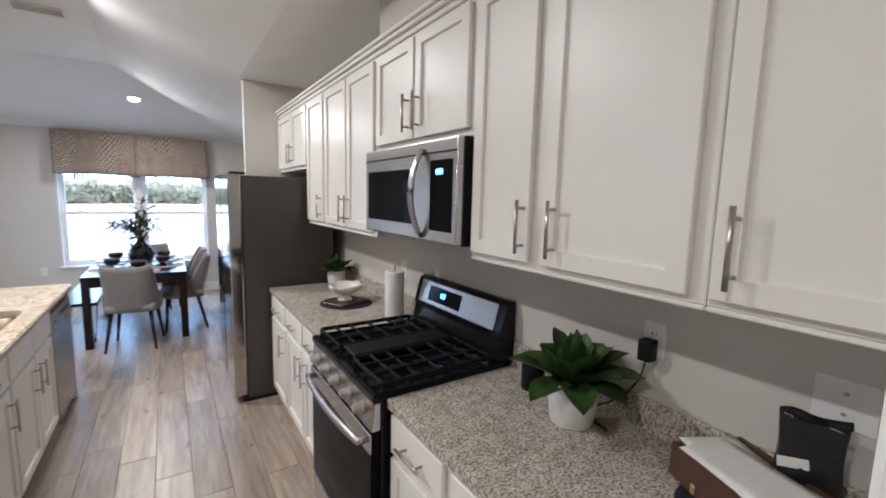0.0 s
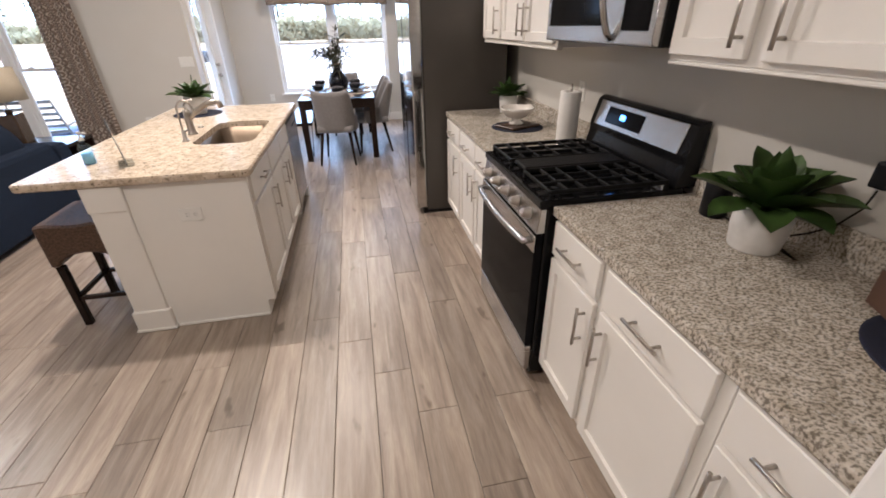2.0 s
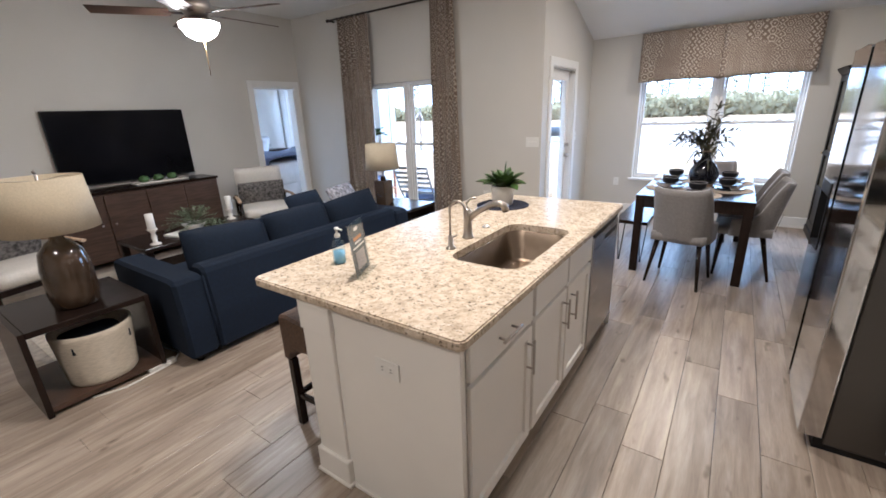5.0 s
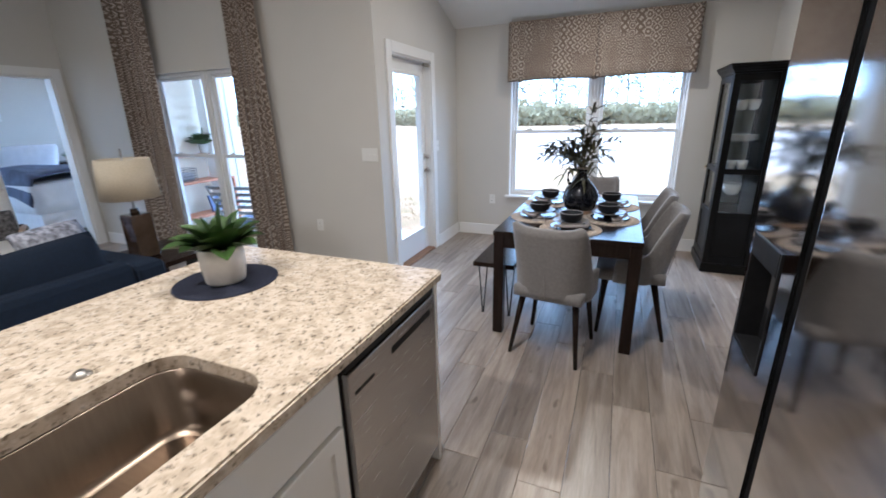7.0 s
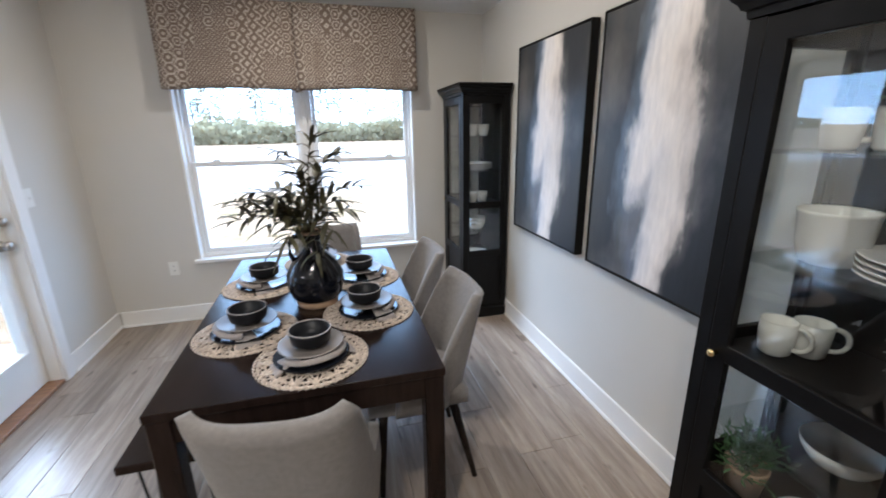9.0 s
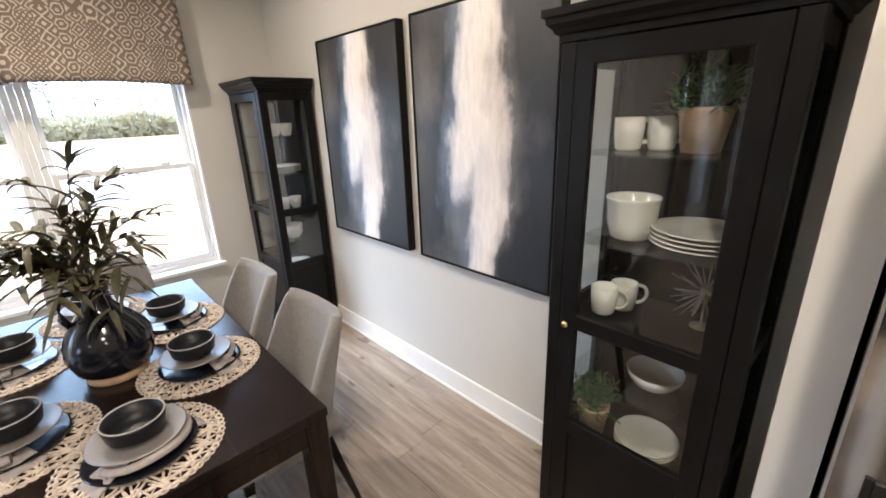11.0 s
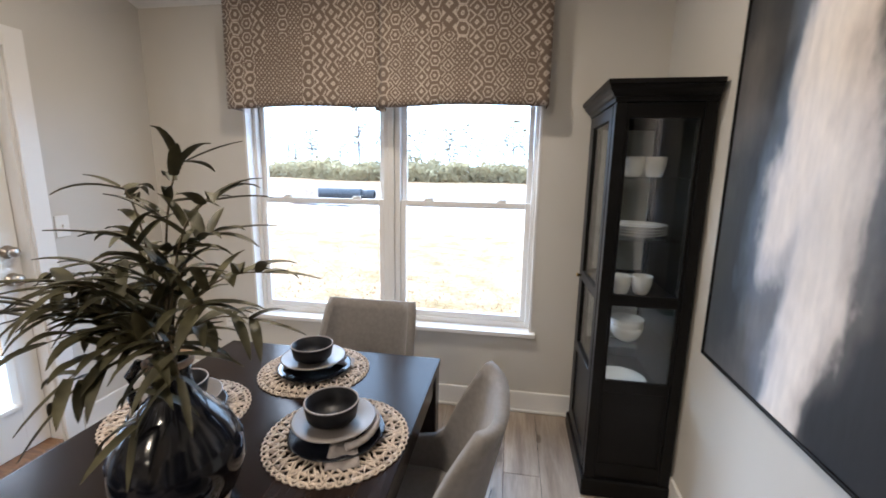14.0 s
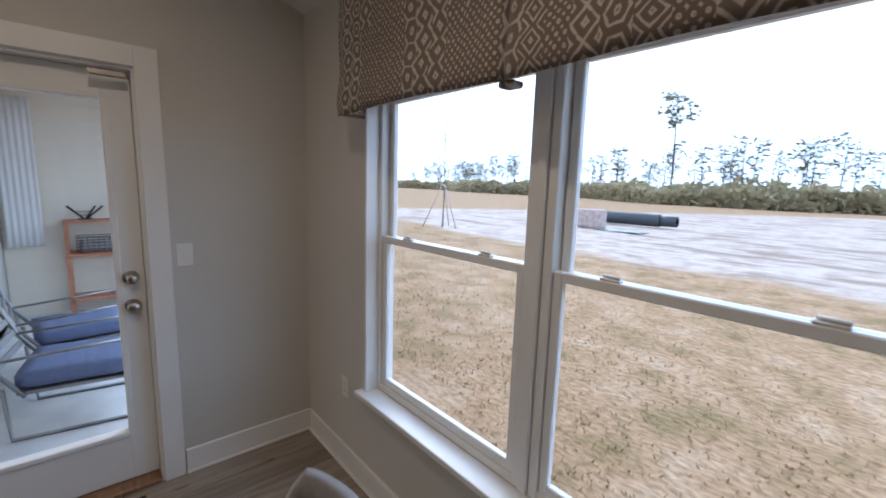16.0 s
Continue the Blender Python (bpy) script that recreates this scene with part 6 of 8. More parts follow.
def grid_frame(bm, axis, a0, a1, us, zs, holes):
    """One connected frame: a grid of bars with the given cells left open."""
    t = bmesh.new()
    lo, hi = {}, {}
    def at(u, z, a):
        return (a, u, z) if axis == "x" else (u, a, z)
    for i, u in enumerate(us):
        for j, z in enumerate(zs):
            lo[i, j], hi[i, j] = t.verts.new(at(u, z, a0)), t.verts.new(at(u, z, a1))
    solid = {(i, j) for i in range(len(us) - 1) for j in range(len(zs) - 1)} - set(holes)
    for i, j in solid:
        t.faces.new((lo[i, j], lo[i + 1, j], lo[i + 1, j + 1], lo[i, j + 1]))
        t.faces.new((hi[i, j], hi[i, j + 1], hi[i + 1, j + 1], hi[i + 1, j]))
        for (di, dj), (p, r2) in {(-1, 0): ((i, j), (i, j + 1)), (1, 0): ((i + 1, j), (i + 1, j + 1)), (0, -1): ((i, j), (i + 1, j)), (0, 1): ((i, j + 1), (i + 1, j + 1))}.items():
            if (i + di, j + dj) not in solid:
                t.faces.new((lo[p], lo[r2], hi[r2], hi[p]))
    bmesh.ops.recalc_face_normals(t, faces=t.faces[:])
    sharp = [e for e in t.edges if len(e.link_faces) == 2 and e.calc_face_angle(0) > 1.0]
    bmesh.ops.bevel(t, geom=sharp, offset=0.002, segments=1, affect="EDGES")
    merge(bm, t)
    return bm


def stacked(bm, depth, width, rings):
    """A moulding built of rectangles that step outwards: rings of (overhang, z)."""
    t = bmesh.new()
    rs = [[t.verts.new(p) for p in ((-o, -o, z), (depth, -o, z), (depth, width + o, z), (-o, width + o, z))] for o, z in rings]
    for p, q2 in zip(rs, rs[1:]):
        for i in range(4):
            t.faces.new((p[i], p[(i + 1) % 4], q2[(i + 1) % 4], q2[i]))
    t.faces.new(rs[0][::-1])
    t.faces.new(rs[-1])
    bmesh.ops.recalc_face_normals(t, faces=t.faces[:])
    merge(bm, t)
    return bm


def display_cabinet(m, label):
    c = thing("display_cabinet", m, label, "cabinet", "tall display cabinets")
    b = B()
    for x in (0.0, CD - 0.045):
        for y in (0.0, CW - 0.045):
            part("post", one_box(x, x + 0.045, y, y + 0.045, 0.09, 1.78, b=0.003), BLACKWOOD, c)
    part("plinth", one_box(-0.012, CD, -0.012, CW + 0.012, 0.0, 0.09, b=0.006), BLACKWOOD, c)
    cr = stacked(B(), CD, CW, ((0.004, 1.78), (0.006, 1.797), (0.014, 1.8), (0.02, 1.812), (0.032, 1.824), (0.034, 1.838), (0.042, 1.842), (0.042, 1.86)))
    part("cornice", cr, BLACKWOOD, c)
    part("back_panel", one_box(CD - 0.04, CD - 0.03, 0.045, CW - 0.045, 0.09, 1.78), BLACKWOOD, c)
    part("bottom_board", one_box(0.01, CD - 0.041, 0.045, CW - 0.045, 0.475, 0.495), BLACKWOOD, c)
    part("middle_board", one_box(0.03, CD - 0.041, 0.045, CW - 0.045, 0.945, 0.965), BLACKWOOD, c)
    for z in (0.73, 1.215, 1.48):
        part("glass_shelf", one_box(0.035, CD - 0.042, 0.046, CW - 0.046, z, z + 0.006), CABGLASS, c, "clear glass shelf")
    # front door: stiles, rails, panes
    d = grid_frame(B(), "x", -0.002, 0.02, [0.046, 0.1, CW - 0.1, CW - 0.046], [0.1, 0.17, 0.53, 0.585, 0.935, 0.985, 1.72, 1.775], {(1, 1), (1, 3), (1, 5)})
    door = part("door", d, BLACKWOOD, c)
    part("lower_panel", one_box(0.006, 0.014, 0.099, CW - 0.099, 0.169, 0.531), BLACKWOOD, door)
    for z0, z1 in ((0.584, 0.936), (0.984, 1.721)):
        part("pane", one_box(0.008, 0.012, 0.098, CW - 0.098, z0, z1), CABGLASS, door)
    lathe(b := B(), [(0, 0), (0.005, 0), (0.006, 0.012), (0.011, 0.018), (0.011, 0.024), (0, 0.028)], 16, m=pose(-0.002, CW - 0.075, 0.955, 0, -90, 0))
    part("knob", b, BRASS, door, "small brass knob")
    # glazed sides
    for nm, y0 in (("side_frame", 0.008), ("side_frame", CW - 0.028)):
        s = grid_frame(B(), "y", y0, y0 + 0.02, [0.0452, 0.058, CD - 0.058, CD - 0.0452], [0.091, 0.17, 0.53, 0.585, 0.935, 0.985, 1.72, 1.779], {(1, 1), (1, 3), (1, 5)})
        sf = part(nm, s, BLACKWOOD, c)
        part("lower_panel", one_box(0.044, CD - 0.044, y0 + 0.006, y0 + 0.014, 0.169, 0.531), BLACKWOOD, sf)
        for z0, z1 in ((0.584, 0.936), (0.984, 1.721)):
            part("pane", one_box(0.044, CD - 0.044, y0 + 0.008, y0 + 0.012, z0, z1), CABGLASS, sf)
    return c


C1 = pose(1.083, 4.735, 0)
C2 = pose(1.083, 7.485, 0)
k1 = display_cabinet(C1, "tall black glazed cabinet holding white crockery against the wall")
copy_thing(k1, C2)

MUG = [(0, 0), (0.03, 0), (0.036, 0.006), (0.041, 0.05), (0.042, 0.092), (0.039, 0.092), (0.036, 0.01), (0, 0.008)]
CUP = [(0, 0), (0.026, 0), (0.034, 0.012), (0.043, 0.05), (0.045, 0.085), (0.042, 0.085), (0.036, 0.02), (0, 0.01)]
DEEP = [(0, 0), (0.035, 0), (0.055, 0.018), (0.07, 0.05), (0.074, 0.075), (0.071, 0.075), (0.062, 0.04), (0.045, 0.018), (0, 0.012)]
first_mug = None


def mug(m, s=1.0):
    global first_mug
    if first_mug is None:
        t = thing("mug", m, "cream glazed mug on a cabinet shelf", "mug", "mugs in the cabinets")
        part("cup", lathe(B(), MUG, 30), WHITECER, t)
        tube(b := B(), [(0.036 + 0.036 * max(0, math.sin(math.pi * k / 12)) ** 0.7, 0, 0.052 + 0.031 * math.cos(math.pi * k / 12)) for k in range(13)], 0.0062, 8)
        part("handle", b, WHITECER, t)
        first_mug = t
        return t
    return copy_thing(first_mug, m)


def herb_pot(m, label, seed, r0=0.05):
    t = thing("herb_pot", m, label, "plant", "small potted herbs")
    lathe(b := B(), [(0, 0), (0.036, 0), (0.048, 0.075), (0.05, 0.078), (0.05, 0.088), (0.045, 0.088), (0.043, 0.07), (0, 0.068)], 24)
    part("pot", b, TERRA, t, "pale clay pot")
    q = random.Random(seed)
    b = B()
    for i in range(110):
        a, e = q.uniform(0, 6.28), q.uniform(0.15, 1.5)
        d = Vector((math.cos(a) * math.cos(e), math.sin(a) * math.cos(e), math.sin(e)))
        ln = q.uniform(0.05, 0.11)
        p = Vector((0, 0, 0.07)) + d * ln
        for k in range(3):
            leaf(b, p - d * 0.02 * k, d + Vector((q.uniform(-1, 1), q.uniform(-1, 1), q.uniform(-0.6, 0.8))), 0.024, 0.008, 0.3, n=2)
    part("leaves", b, HERB, t, "fine green leaves")
    b = B()
    for i in range(14):
        a, e = q.uniform(0, 6.28), q.uniform(0.4, 1.5)
        tube(b, [(0, 0, 0.065), (0.09 * math.cos(a) * math.cos(e), 0.09 * math.sin(a) * math.cos(e), 0.07 + 0.09 * math.sin(e))], 0.0014, 4)
    part("stems", b, HERB, t)
    return t


# near cabinet
for x, y, z, a in ((0.16, 0.41, 1.487, -60), (0.2, 0.33, 1.487, -40), (0.12, 0.42, 0.966, -70), (0.19, 0.385, 0.966, -50)):
    mug(C1 @ pose(x, y, z, 0, 0, a))
herb_pot(C1 @ pose(0.17, 0.22, 1.487) @ Matrix.Diagonal((1.3, 1.3, 1.3, 1)), "green herb in a pale basket pot on a glass shelf", 5)
herb_pot(C1 @ pose(0.12, 0.42, 0.496) @ Matrix.Diagonal((1.12, 1.12, 1.25, 1)), "green herb in a clay pot in the lower cabinet", 6)
CROCK = [(0, 0), (0.045, 0), (0.058, 0.008), (0.07, 0.05), (0.075, 0.118), (0.079, 0.124), (0.077, 0.13), (0.071, 0.126), (0.066, 0.05), (0.05, 0.014), (0, 0.012)]
dish("crock", "deep cream crock with a rolled rim on a glass shelf", CROCK, WHITECER, C1 @ pose(0.16, 0.375, 1.222), "bowl", "")
for k in range(4):
    dish("plate", "cream dinner plate in a stack on a glass shelf", DINNER, WHITECER, C1 @ pose(0.19, 0.19, 1.222 + k * 0.013), "plate", "stacked plates")
dish("bowl", "cream bowl on the lower glass shelf", DEEP, WHITECER, C1 @ pose(0.17, 0.25, 0.737, 0, 0, 0) @ Matrix.Diagonal((1.15, 1.15, 0.8, 1)), "bowl", "stacked bowls")
for k in range(3):
    dish("plate", "cream plate in the lower cabinet", SALAD, WHITECER, C1 @ pose(0.17, 0.25, 0.496 + k * 0.0105) @ Matrix.Diagonal((0.88, 0.88, 0.88, 1)), "plate", "stacked plates")
st = thing("starburst_ornament", C1 @ pose(0.22, 0.16, 0.966), "silvery metal starburst ornament in the cabinet", "ornament")
q = random.Random(8)
for i in range(60):
    d = Vector((q.gauss(0, 0.5), q.gauss(0, 1), q.gauss(0, 1))).normalized()
    b = B()
    tube(b, [Vector((0, 0, 0.115)) + d * 0.008, Vector((0, 0, 0.115)) + d * q.uniform(0.08, 0.112)], 0.0016, 4)
    part("ray", b, NICKEL, st)
lathe(b := B(), [(0, 0), (0.03, 0), (0.03, 0.004), (0.004, 0.008), (0.004, 0.1), (0.014, 0.105), (0.014, 0.125), (0, 0.13)], 16)
part("stand", b, NICKEL, st)
# far cabinet
for x, y, z in ((0.12, 0.12, 1.487), (0.21, 0.13, 1.487), (0.11, 0.11, 0.966), (0.2, 0.12, 0.966)):
    dish("cup", "white cup on a cabinet shelf", CUP, WHITECER, C2 @ pose(x, y, z), "cup", "cups in the far cabinet")
for k in range(4):
    dish("plate", "white plate in a stack on a glass shelf", DINNER, WHITECER, C2 @ pose(0.175, 0.2, 1.222 + k * 0.012), "plate", "stacked plates")
for k in range(2):
    dish("bowl", "white bowl in a stack on a glass shelf", DEEP, WHITECER, C2 @ pose(0.16, 0.14, 0.737 + k * 0.03), "bowl", "stacked bowls")
for k in range(3):
    dish("plate", "white plate in the lower cabinet", SALAD, WHITECER, C2 @ pose(0.16, 0.15, 0.496 + k * 0.012), "plate", "stacked plates")

# ---- wall plates
outlet("light_switch", pose(WEST + 0.0005, 7.512, 1.178, 0, 0, 90), "white single light switch beside the porch door", 1, True, "switch")
outlet("light_switch", pose(-1.79, LRN - 0.0005, 1.185), "white three-gang light switch on the corner wall", 3, True, "switch")
outlet("wall_outlet", pose(-1.205, NORTH - 0.0005, 0.47), "white duplex outlet under the window")
outlet("wall_outlet", pose(-2.42, LRN - 0.0005, 0.5), "white duplex outlet near the curtain")

# ---- living room curtains on a rod
cr = thing("curtain_rod", pose(0, 0, 0), "dark metal curtain rod below the ceiling", "curtain rod")
part("rod", tube(B(), [(-5.0, LRN - 0.09, 2.9), (-2.6, LRN - 0.09, 2.9)], 0.013, 12), WIRE, cr)
for x in (-5.0, -2.6):
    lathe(b := B(), [(0, -0.03), (0.018, -0.02), (0.024, 0), (0.018, 0.02), (0, 0.03)], 16, m=pose(x, LRN - 0.09, 2.9, 0, 90, 0))
    part("finial", b, WIRE, cr)
for x in (-4.95, -2.65):
    part("bracket", one_box(x - 0.01, x + 0.01, LRN - 0.1, LRN - 0.001, 2.88, 2.895), WIRE, cr)


def curtain(x0, x1, xb0, xb1, folds, label, seed):
    """A pleated panel hanging from the rod to the floor."""
    q = random.Random(seed)
    ph = q.uniform(0, 6)
    def f(u, v):
        z = 2.89 * v + 0.012 * (1 - v)
        a, c = xb0 + (x0 - xb0) * v, xb1 + (x1 - xb1) * v
        w = folds * 2 * math.pi * u
        amp = 0.028 + 0.01 * math.sin(5 * u + seed)
        return Vector((a + (c - a) * u + 0.012 * math.sin(w * 2), LRN - 0.09 + amp * math.sin(w + 0.35 * math.sin(3 * u + ph) + 0.5 * (1 - v)), z))
    t = thing("curtain", pose(0, 0, 0), label, "curtain", "living room curtains")
    b = B()
    sheet(b, folds * 12, 24, f)
    sheet(b, folds * 12, 24, lambda u, v: f(u, v) + Vector((0, 0.003, 0)))
    part("panel", b, IKAT, t)
    for i in range(folds):
        u = (i + 0.25) / folds
        lathe(b := B(), [(0.016, -0.003), (0.02, 0), (0.016, 0.003), (0.0145, 0), (0.016, -0.003)], 14, m=pose(x0 + (x1 - x0) * u, LRN - 0.09, 2.9, 0, 90, 0))
        part("ring", b, WIRE, t)


curtain(-4.82, -4.2, -4.93, -4.29, 6, "taupe and cream ikat curtain panel hanging to the floor", 1)
curtain(-3.15, -2.82, -3.22, -2.74, 5, "taupe and cream ikat curtain panel hanging to the floor", 2)

# ---- sofa: back towards the kitchen
so = thing("sofa", pose(-3.04, 3.62, 0), "navy blue upholstered sofa with loose back cushions", "sofa")
# local: back at x = +0.5, length along y
part("base", one_box(-0.46, 0.47, -0.97, 0.97, 0.05, 0.3, b=0.02, seg=2), NAVYSOFA, so)
b = B()
extrude_outline(b, [(0.24, 0.3), (0.3, 0.05), (0.5, 0.05), (0.505, 0.3), (0.46, 0.62), (0.42, 0.65), (0.32, 0.65), (0.27, 0.6)], "y", -0.98, 0.98, b=0.02)
part("back", b, NAVYSOFA, so)
for y0, y1 in ((-1.18, -0.985), (0.985, 1.18)):
    b = B()
    extrude_outline(b, [(-0.49, 0.05), (0.5, 0.05), (0.5, 0.3), (0.47, 0.6), (0.4, 0.615), (-0.46, 0.61), (-0.49, 0.58)], "y", y0, y1, b=0.022)
    part("arm", b, NAVYSOFA, so)
    tube(b := B(), [(0.505, y0 + 0.19 * (y0 < 0), 0.06), (0.509, y0 + 0.19 * (y0 < 0), 0.3), (0.475, y0 + 0.19 * (y0 < 0), 0.595)], 0.006, 8)
    part("piping", b, NAVYSOFA, so)
for i in range(3):
    y = -0.96 + i * 0.645
    b = B()
    cushion(b, -0.47, 0.3, y, y + 0.635, 0.3, 0.47, puff=0.4, n=10)
    part("seat_cushion", b, NAVYSOFA, so)
    b = B()
    cushion(b, -0.25, 0.25, -0.315, 0.315, -0.13, 0.13, puff=0.85, m=pose(0.225, y + 0.318, 0.585, 0, 72, 0) @ Matrix.Rotation(radians(4 * (i - 1)), 4, "Z"), n=10)
    part("back_cushion", b, NAVYSOFA, so)
for x in (-0.42, 0.42):
    for y in (-1.1, 1.1):
        part("foot", tube(B(), [(x, y, 0.0), (x, y, 0.055)], 0.022, 12, r1=0.03), ESPRESSO, so)
for y, a, mt, lb in ((0.9, 14, PATCUSH, "mottled blue-grey throw pillow at the sofa end"), (0.4, 10, NAVYSOFA, "dark navy throw pillow on the sofa")):
    b = B()
    cushion(b, -0.22, 0.22, -0.22, 0.22, -0.07, 0.07, puff=0.75, n=8)
    single("throw_pillow", b, mt, lb, "pillow", "throw pillows", pose(-3.2, 3.64 + y, 0.655, 0, 60, a))


# ---- end tables with lamps
def end_table(m, label, w=0.64, d=0.62, h=0.53):
    """An open box: two side panels, top, bottom shelf."""
    t = thing("end_table", m, label, "table", "end tables")
    part("side_panel", one_box(0, w, 0, 0.03, 0, h, b=0.003), ESPRESSO, t)
    part("side_panel", one_box(0, w, d - 0.03, d, 0, h, b=0.003), ESPRESSO, t)
    part("top", one_box(0, w, 0.0301, d - 0.0301, h - 0.035, h, b=0.003), ESPRESSO, t)
    part("shelf", one_box(0.005, w - 0.005, 0.0301, d - 0.0301, 0.03, 0.06), WALNUT, t, "brown wooden shelf")
    return t


et = end_table(pose(-3.38, 1.74, 0), "dark wooden open end table with a basket inside")
copy_thing(et, pose(-3.35, 4.87, 0))


def table_lamp(m, label, square=False):
    t = thing("table_lamp", m, label, "lamp", "table lamps")
    b = B()
    if square:
        box(b, -0.075, 0.075, -0.075, 0.075, 0.0, 0.33, b=0.015, seg=3)
        lathe(b, [(0, 0.33), (0.03, 0.33), (0.028, 0.37), (0, 0.37)], 16)
    else:
        lathe(b, [(0, 0), (0.098, 0), (0.112, 0.01), (0.124, 0.08), (0.123, 0.24), (0.106, 0.34), (0.064, 0.395), (0.036, 0.415), (0.032, 0.46), (0, 0.46)], 36)
    part("base", b, AMBERGLASS, t, "glossy dark amber glass base")
    part("stem", tube(B(), [(0, 0, 0.36), (0, 0, 0.8)], 0.007, 10), NICKEL, t)
    b = B()
    r0, r1, z0, z1 = (0.185, 0.165, 0.45, 0.73) if square else (0.225, 0.2, 0.47, 0.77)
    lathe(b, [(r0, z0), (r0 + 0.002, z0), (r1 + 0.002, z1), (r1, z1), (r0, z0)], 48)
    part("shade", b, SHADE, t, "cream linen drum shade")
    b = B()
    for a in (0, 120, 240):
        tube(b, [(0, 0, z1 - 0.02), (r1 * math.cos(radians(a)), r1 * math.sin(radians(a)), z1 - 0.008)], 0.0025, 5)
    part("spider", b, NICKEL, t)
    lathe(b := B(), [(0, 0), (0.008, 0), (0.012, 0.012), (0, 0.026)], 12, at=(0, 0, 0.79 if not square else 0.75))
    part("finial", b, NICKEL, t)


table_lamp(pose(-2.98, 2.07, 0.53), "table lamp with amber glass base and cream drum shade")
table_lamp(pose(-3.03, 4.95, 0.53), "table lamp with square dark base and tan shade", True)
bk = thing("storage_basket", pose(-2.93, 2.08, 0.06), "white rope basket with a dark throw inside", "basket")
lathe(b := B(), [(0, 0), (0.17, 0), (0.178, 0.01)] + [(0.178 + 0.03 * k / 12 + 0.003 * (k % 2), 0.01 + 0.33 * k / 12) for k in range(1, 13)] + [(0.2, 0.342), (0.19, 0.33), (0.165, 0.02), (0, 0.015)], 36)
part("wall", b, BASKET, bk)
b = B()
cushion(b, -0.15, 0.15, -0.15, 0.15, 0.2, 0.31, puff=0.6)
part("throw", b, NAVYSOFA, bk, "dark folded throw")
cd = thing("extension_cord", pose(0, 0, 0), "white extension cord lying on the floor by the table", "cord")
part("cable", tube(B(), [(-2.76, 1.95, 0.006), (-2.7, 2.1, 0.006), (-2.72, 2.25, 0.006), (-2.74, 2.4, 0.006), (-2.85, 2.48, 0.006), (-3.1, 2.44, 0.006)], 0.006, 8), PLASTIC, cd)
part("tap", one_box(-2.79, -2.74, 2.25, 2.42, 0.001, 0.03, b=0.004), PLASTIC, cd)

# ---- rug with fringe
rg2 = thing("rug", pose(0, 0, 0.001), "cream woven rug with a fringed edge", "rug")
part("rug_field", one_box(-5.35, -3.5, 1.95, 5.2, 0.0, 0.012, b=0.004), RUG, rg2)
b = B()
q = random.Random(3)
for i in range(150):
    x = -5.34 + 1.83 * i / 149
    tube(b, [(x, 1.955, 0.006), (x + q.uniform(-0.01, 0.01), 1.9, 0.005), (x + q.uniform(-0.02, 0.02), 1.84, 0.003)], 0.004, 4)
fr = part("fringe", b, RUG, rg2)
tagged(fr, kind="stuff")

# ---- coffee table with candles and greenery
ct = thing("coffee_table", pose(-4.5, 3.5, 0.0), "dark wooden coffee table on the rug", "table")
part("top", one_box(-0.33, 0.33, -0.62, 0.62, 0.41, 0.45, b=0.004), ESPRESSO, ct)
part("lower_shelf", one_box(-0.28, 0.28, -0.56, 0.56, 0.13, 0.155, b=0.003), ESPRESSO, ct)
for x in (-0.29, 0.29):
    for y in (-0.58, 0.58):
        part("leg", one_box(x - 0.03, x + 0.03, y - 0.03, y + 0.03, 0.013, 0.4095, b=0.003), ESPRESSO, ct)
for x, y, h in ((-4.28, 3.02, 0.15), (-4.62, 3.98, 0.12)):
    c = thing("candle_holder", pose(x, y, 0.45), "white pillar candle on a turned cream holder", "candle", "pillar candles")
    lathe(b := B(), [(0, 0), (0.05, 0), (0.05, 0.01), (0.02, 0.025), (0.025, h * 0.5), (0.016, h * 0.75), (0.045, h), (0.045, h + 0.006), (0, h + 0.006)], 24)
    part("holder", b, WHITECER, c)
    lathe(b := B(), [(0, h + 0.007), (0.033, h + 0.007), (0.035, h + 0.01), (0.034, h + 0.15), (0.025, h + 0.153), (0, h + 0.147)], 24)
    part("candle", b, PAPER, c)
gp = thing("greenery_bowl", pose(-4.5, 3.5, 0.45), "white bowl with feathery green fern", "plant")
lathe(b := B(), [(0, 0), (0.06, 0), (0.1, 0.05), (0.115, 0.08), (0.108, 0.08), (0.06, 0.05), (0, 0.045)], 28)
part("bowl", b, WHITECER, gp)
q = random.Random(21)
b = B()
for i in range(46):
    a, e = q.uniform(0, 6.28), q.uniform(0.1, 1.35)
    d = Vector((math.cos(a) * math.cos(e), math.sin(a) * math.cos(e), math.sin(e)))
    base = Vector((0, 0, 0.06))
    pts = [base + d * 0.3 * k / 6 - Vector((0, 0, 0.1 * (k / 6) ** 2)) for k in range(7)]
    tube(b, pts, 0.0018, 4)
    for k in range(2, 7):
        for s in (-1, 1):
            side = d.cross(Vector((0, 0, 1))).normalized()
            leaf(b, pts[k], d * 0.6 + side * s + Vector((0, 0, q.uniform(-0.2, 0.2))), 0.05, 0.014, 0.3, n=2)
part("fronds", b, mat("grey_green_frond", (0.16, 0.2, 0.12), 0.7, vary=0.3, scale=20), gp, "grey-green feathery fronds")
tr = thing("serving_tray", pose(-4.45, 3.35, 0.451, 0, 0, 14), "pale wooden bead strand and open book on the table", "tray")
part("book", one_box(-0.1, 0.1, -0.14, 0.14, 0, 0.02, b=0.003), PAPER, tr)

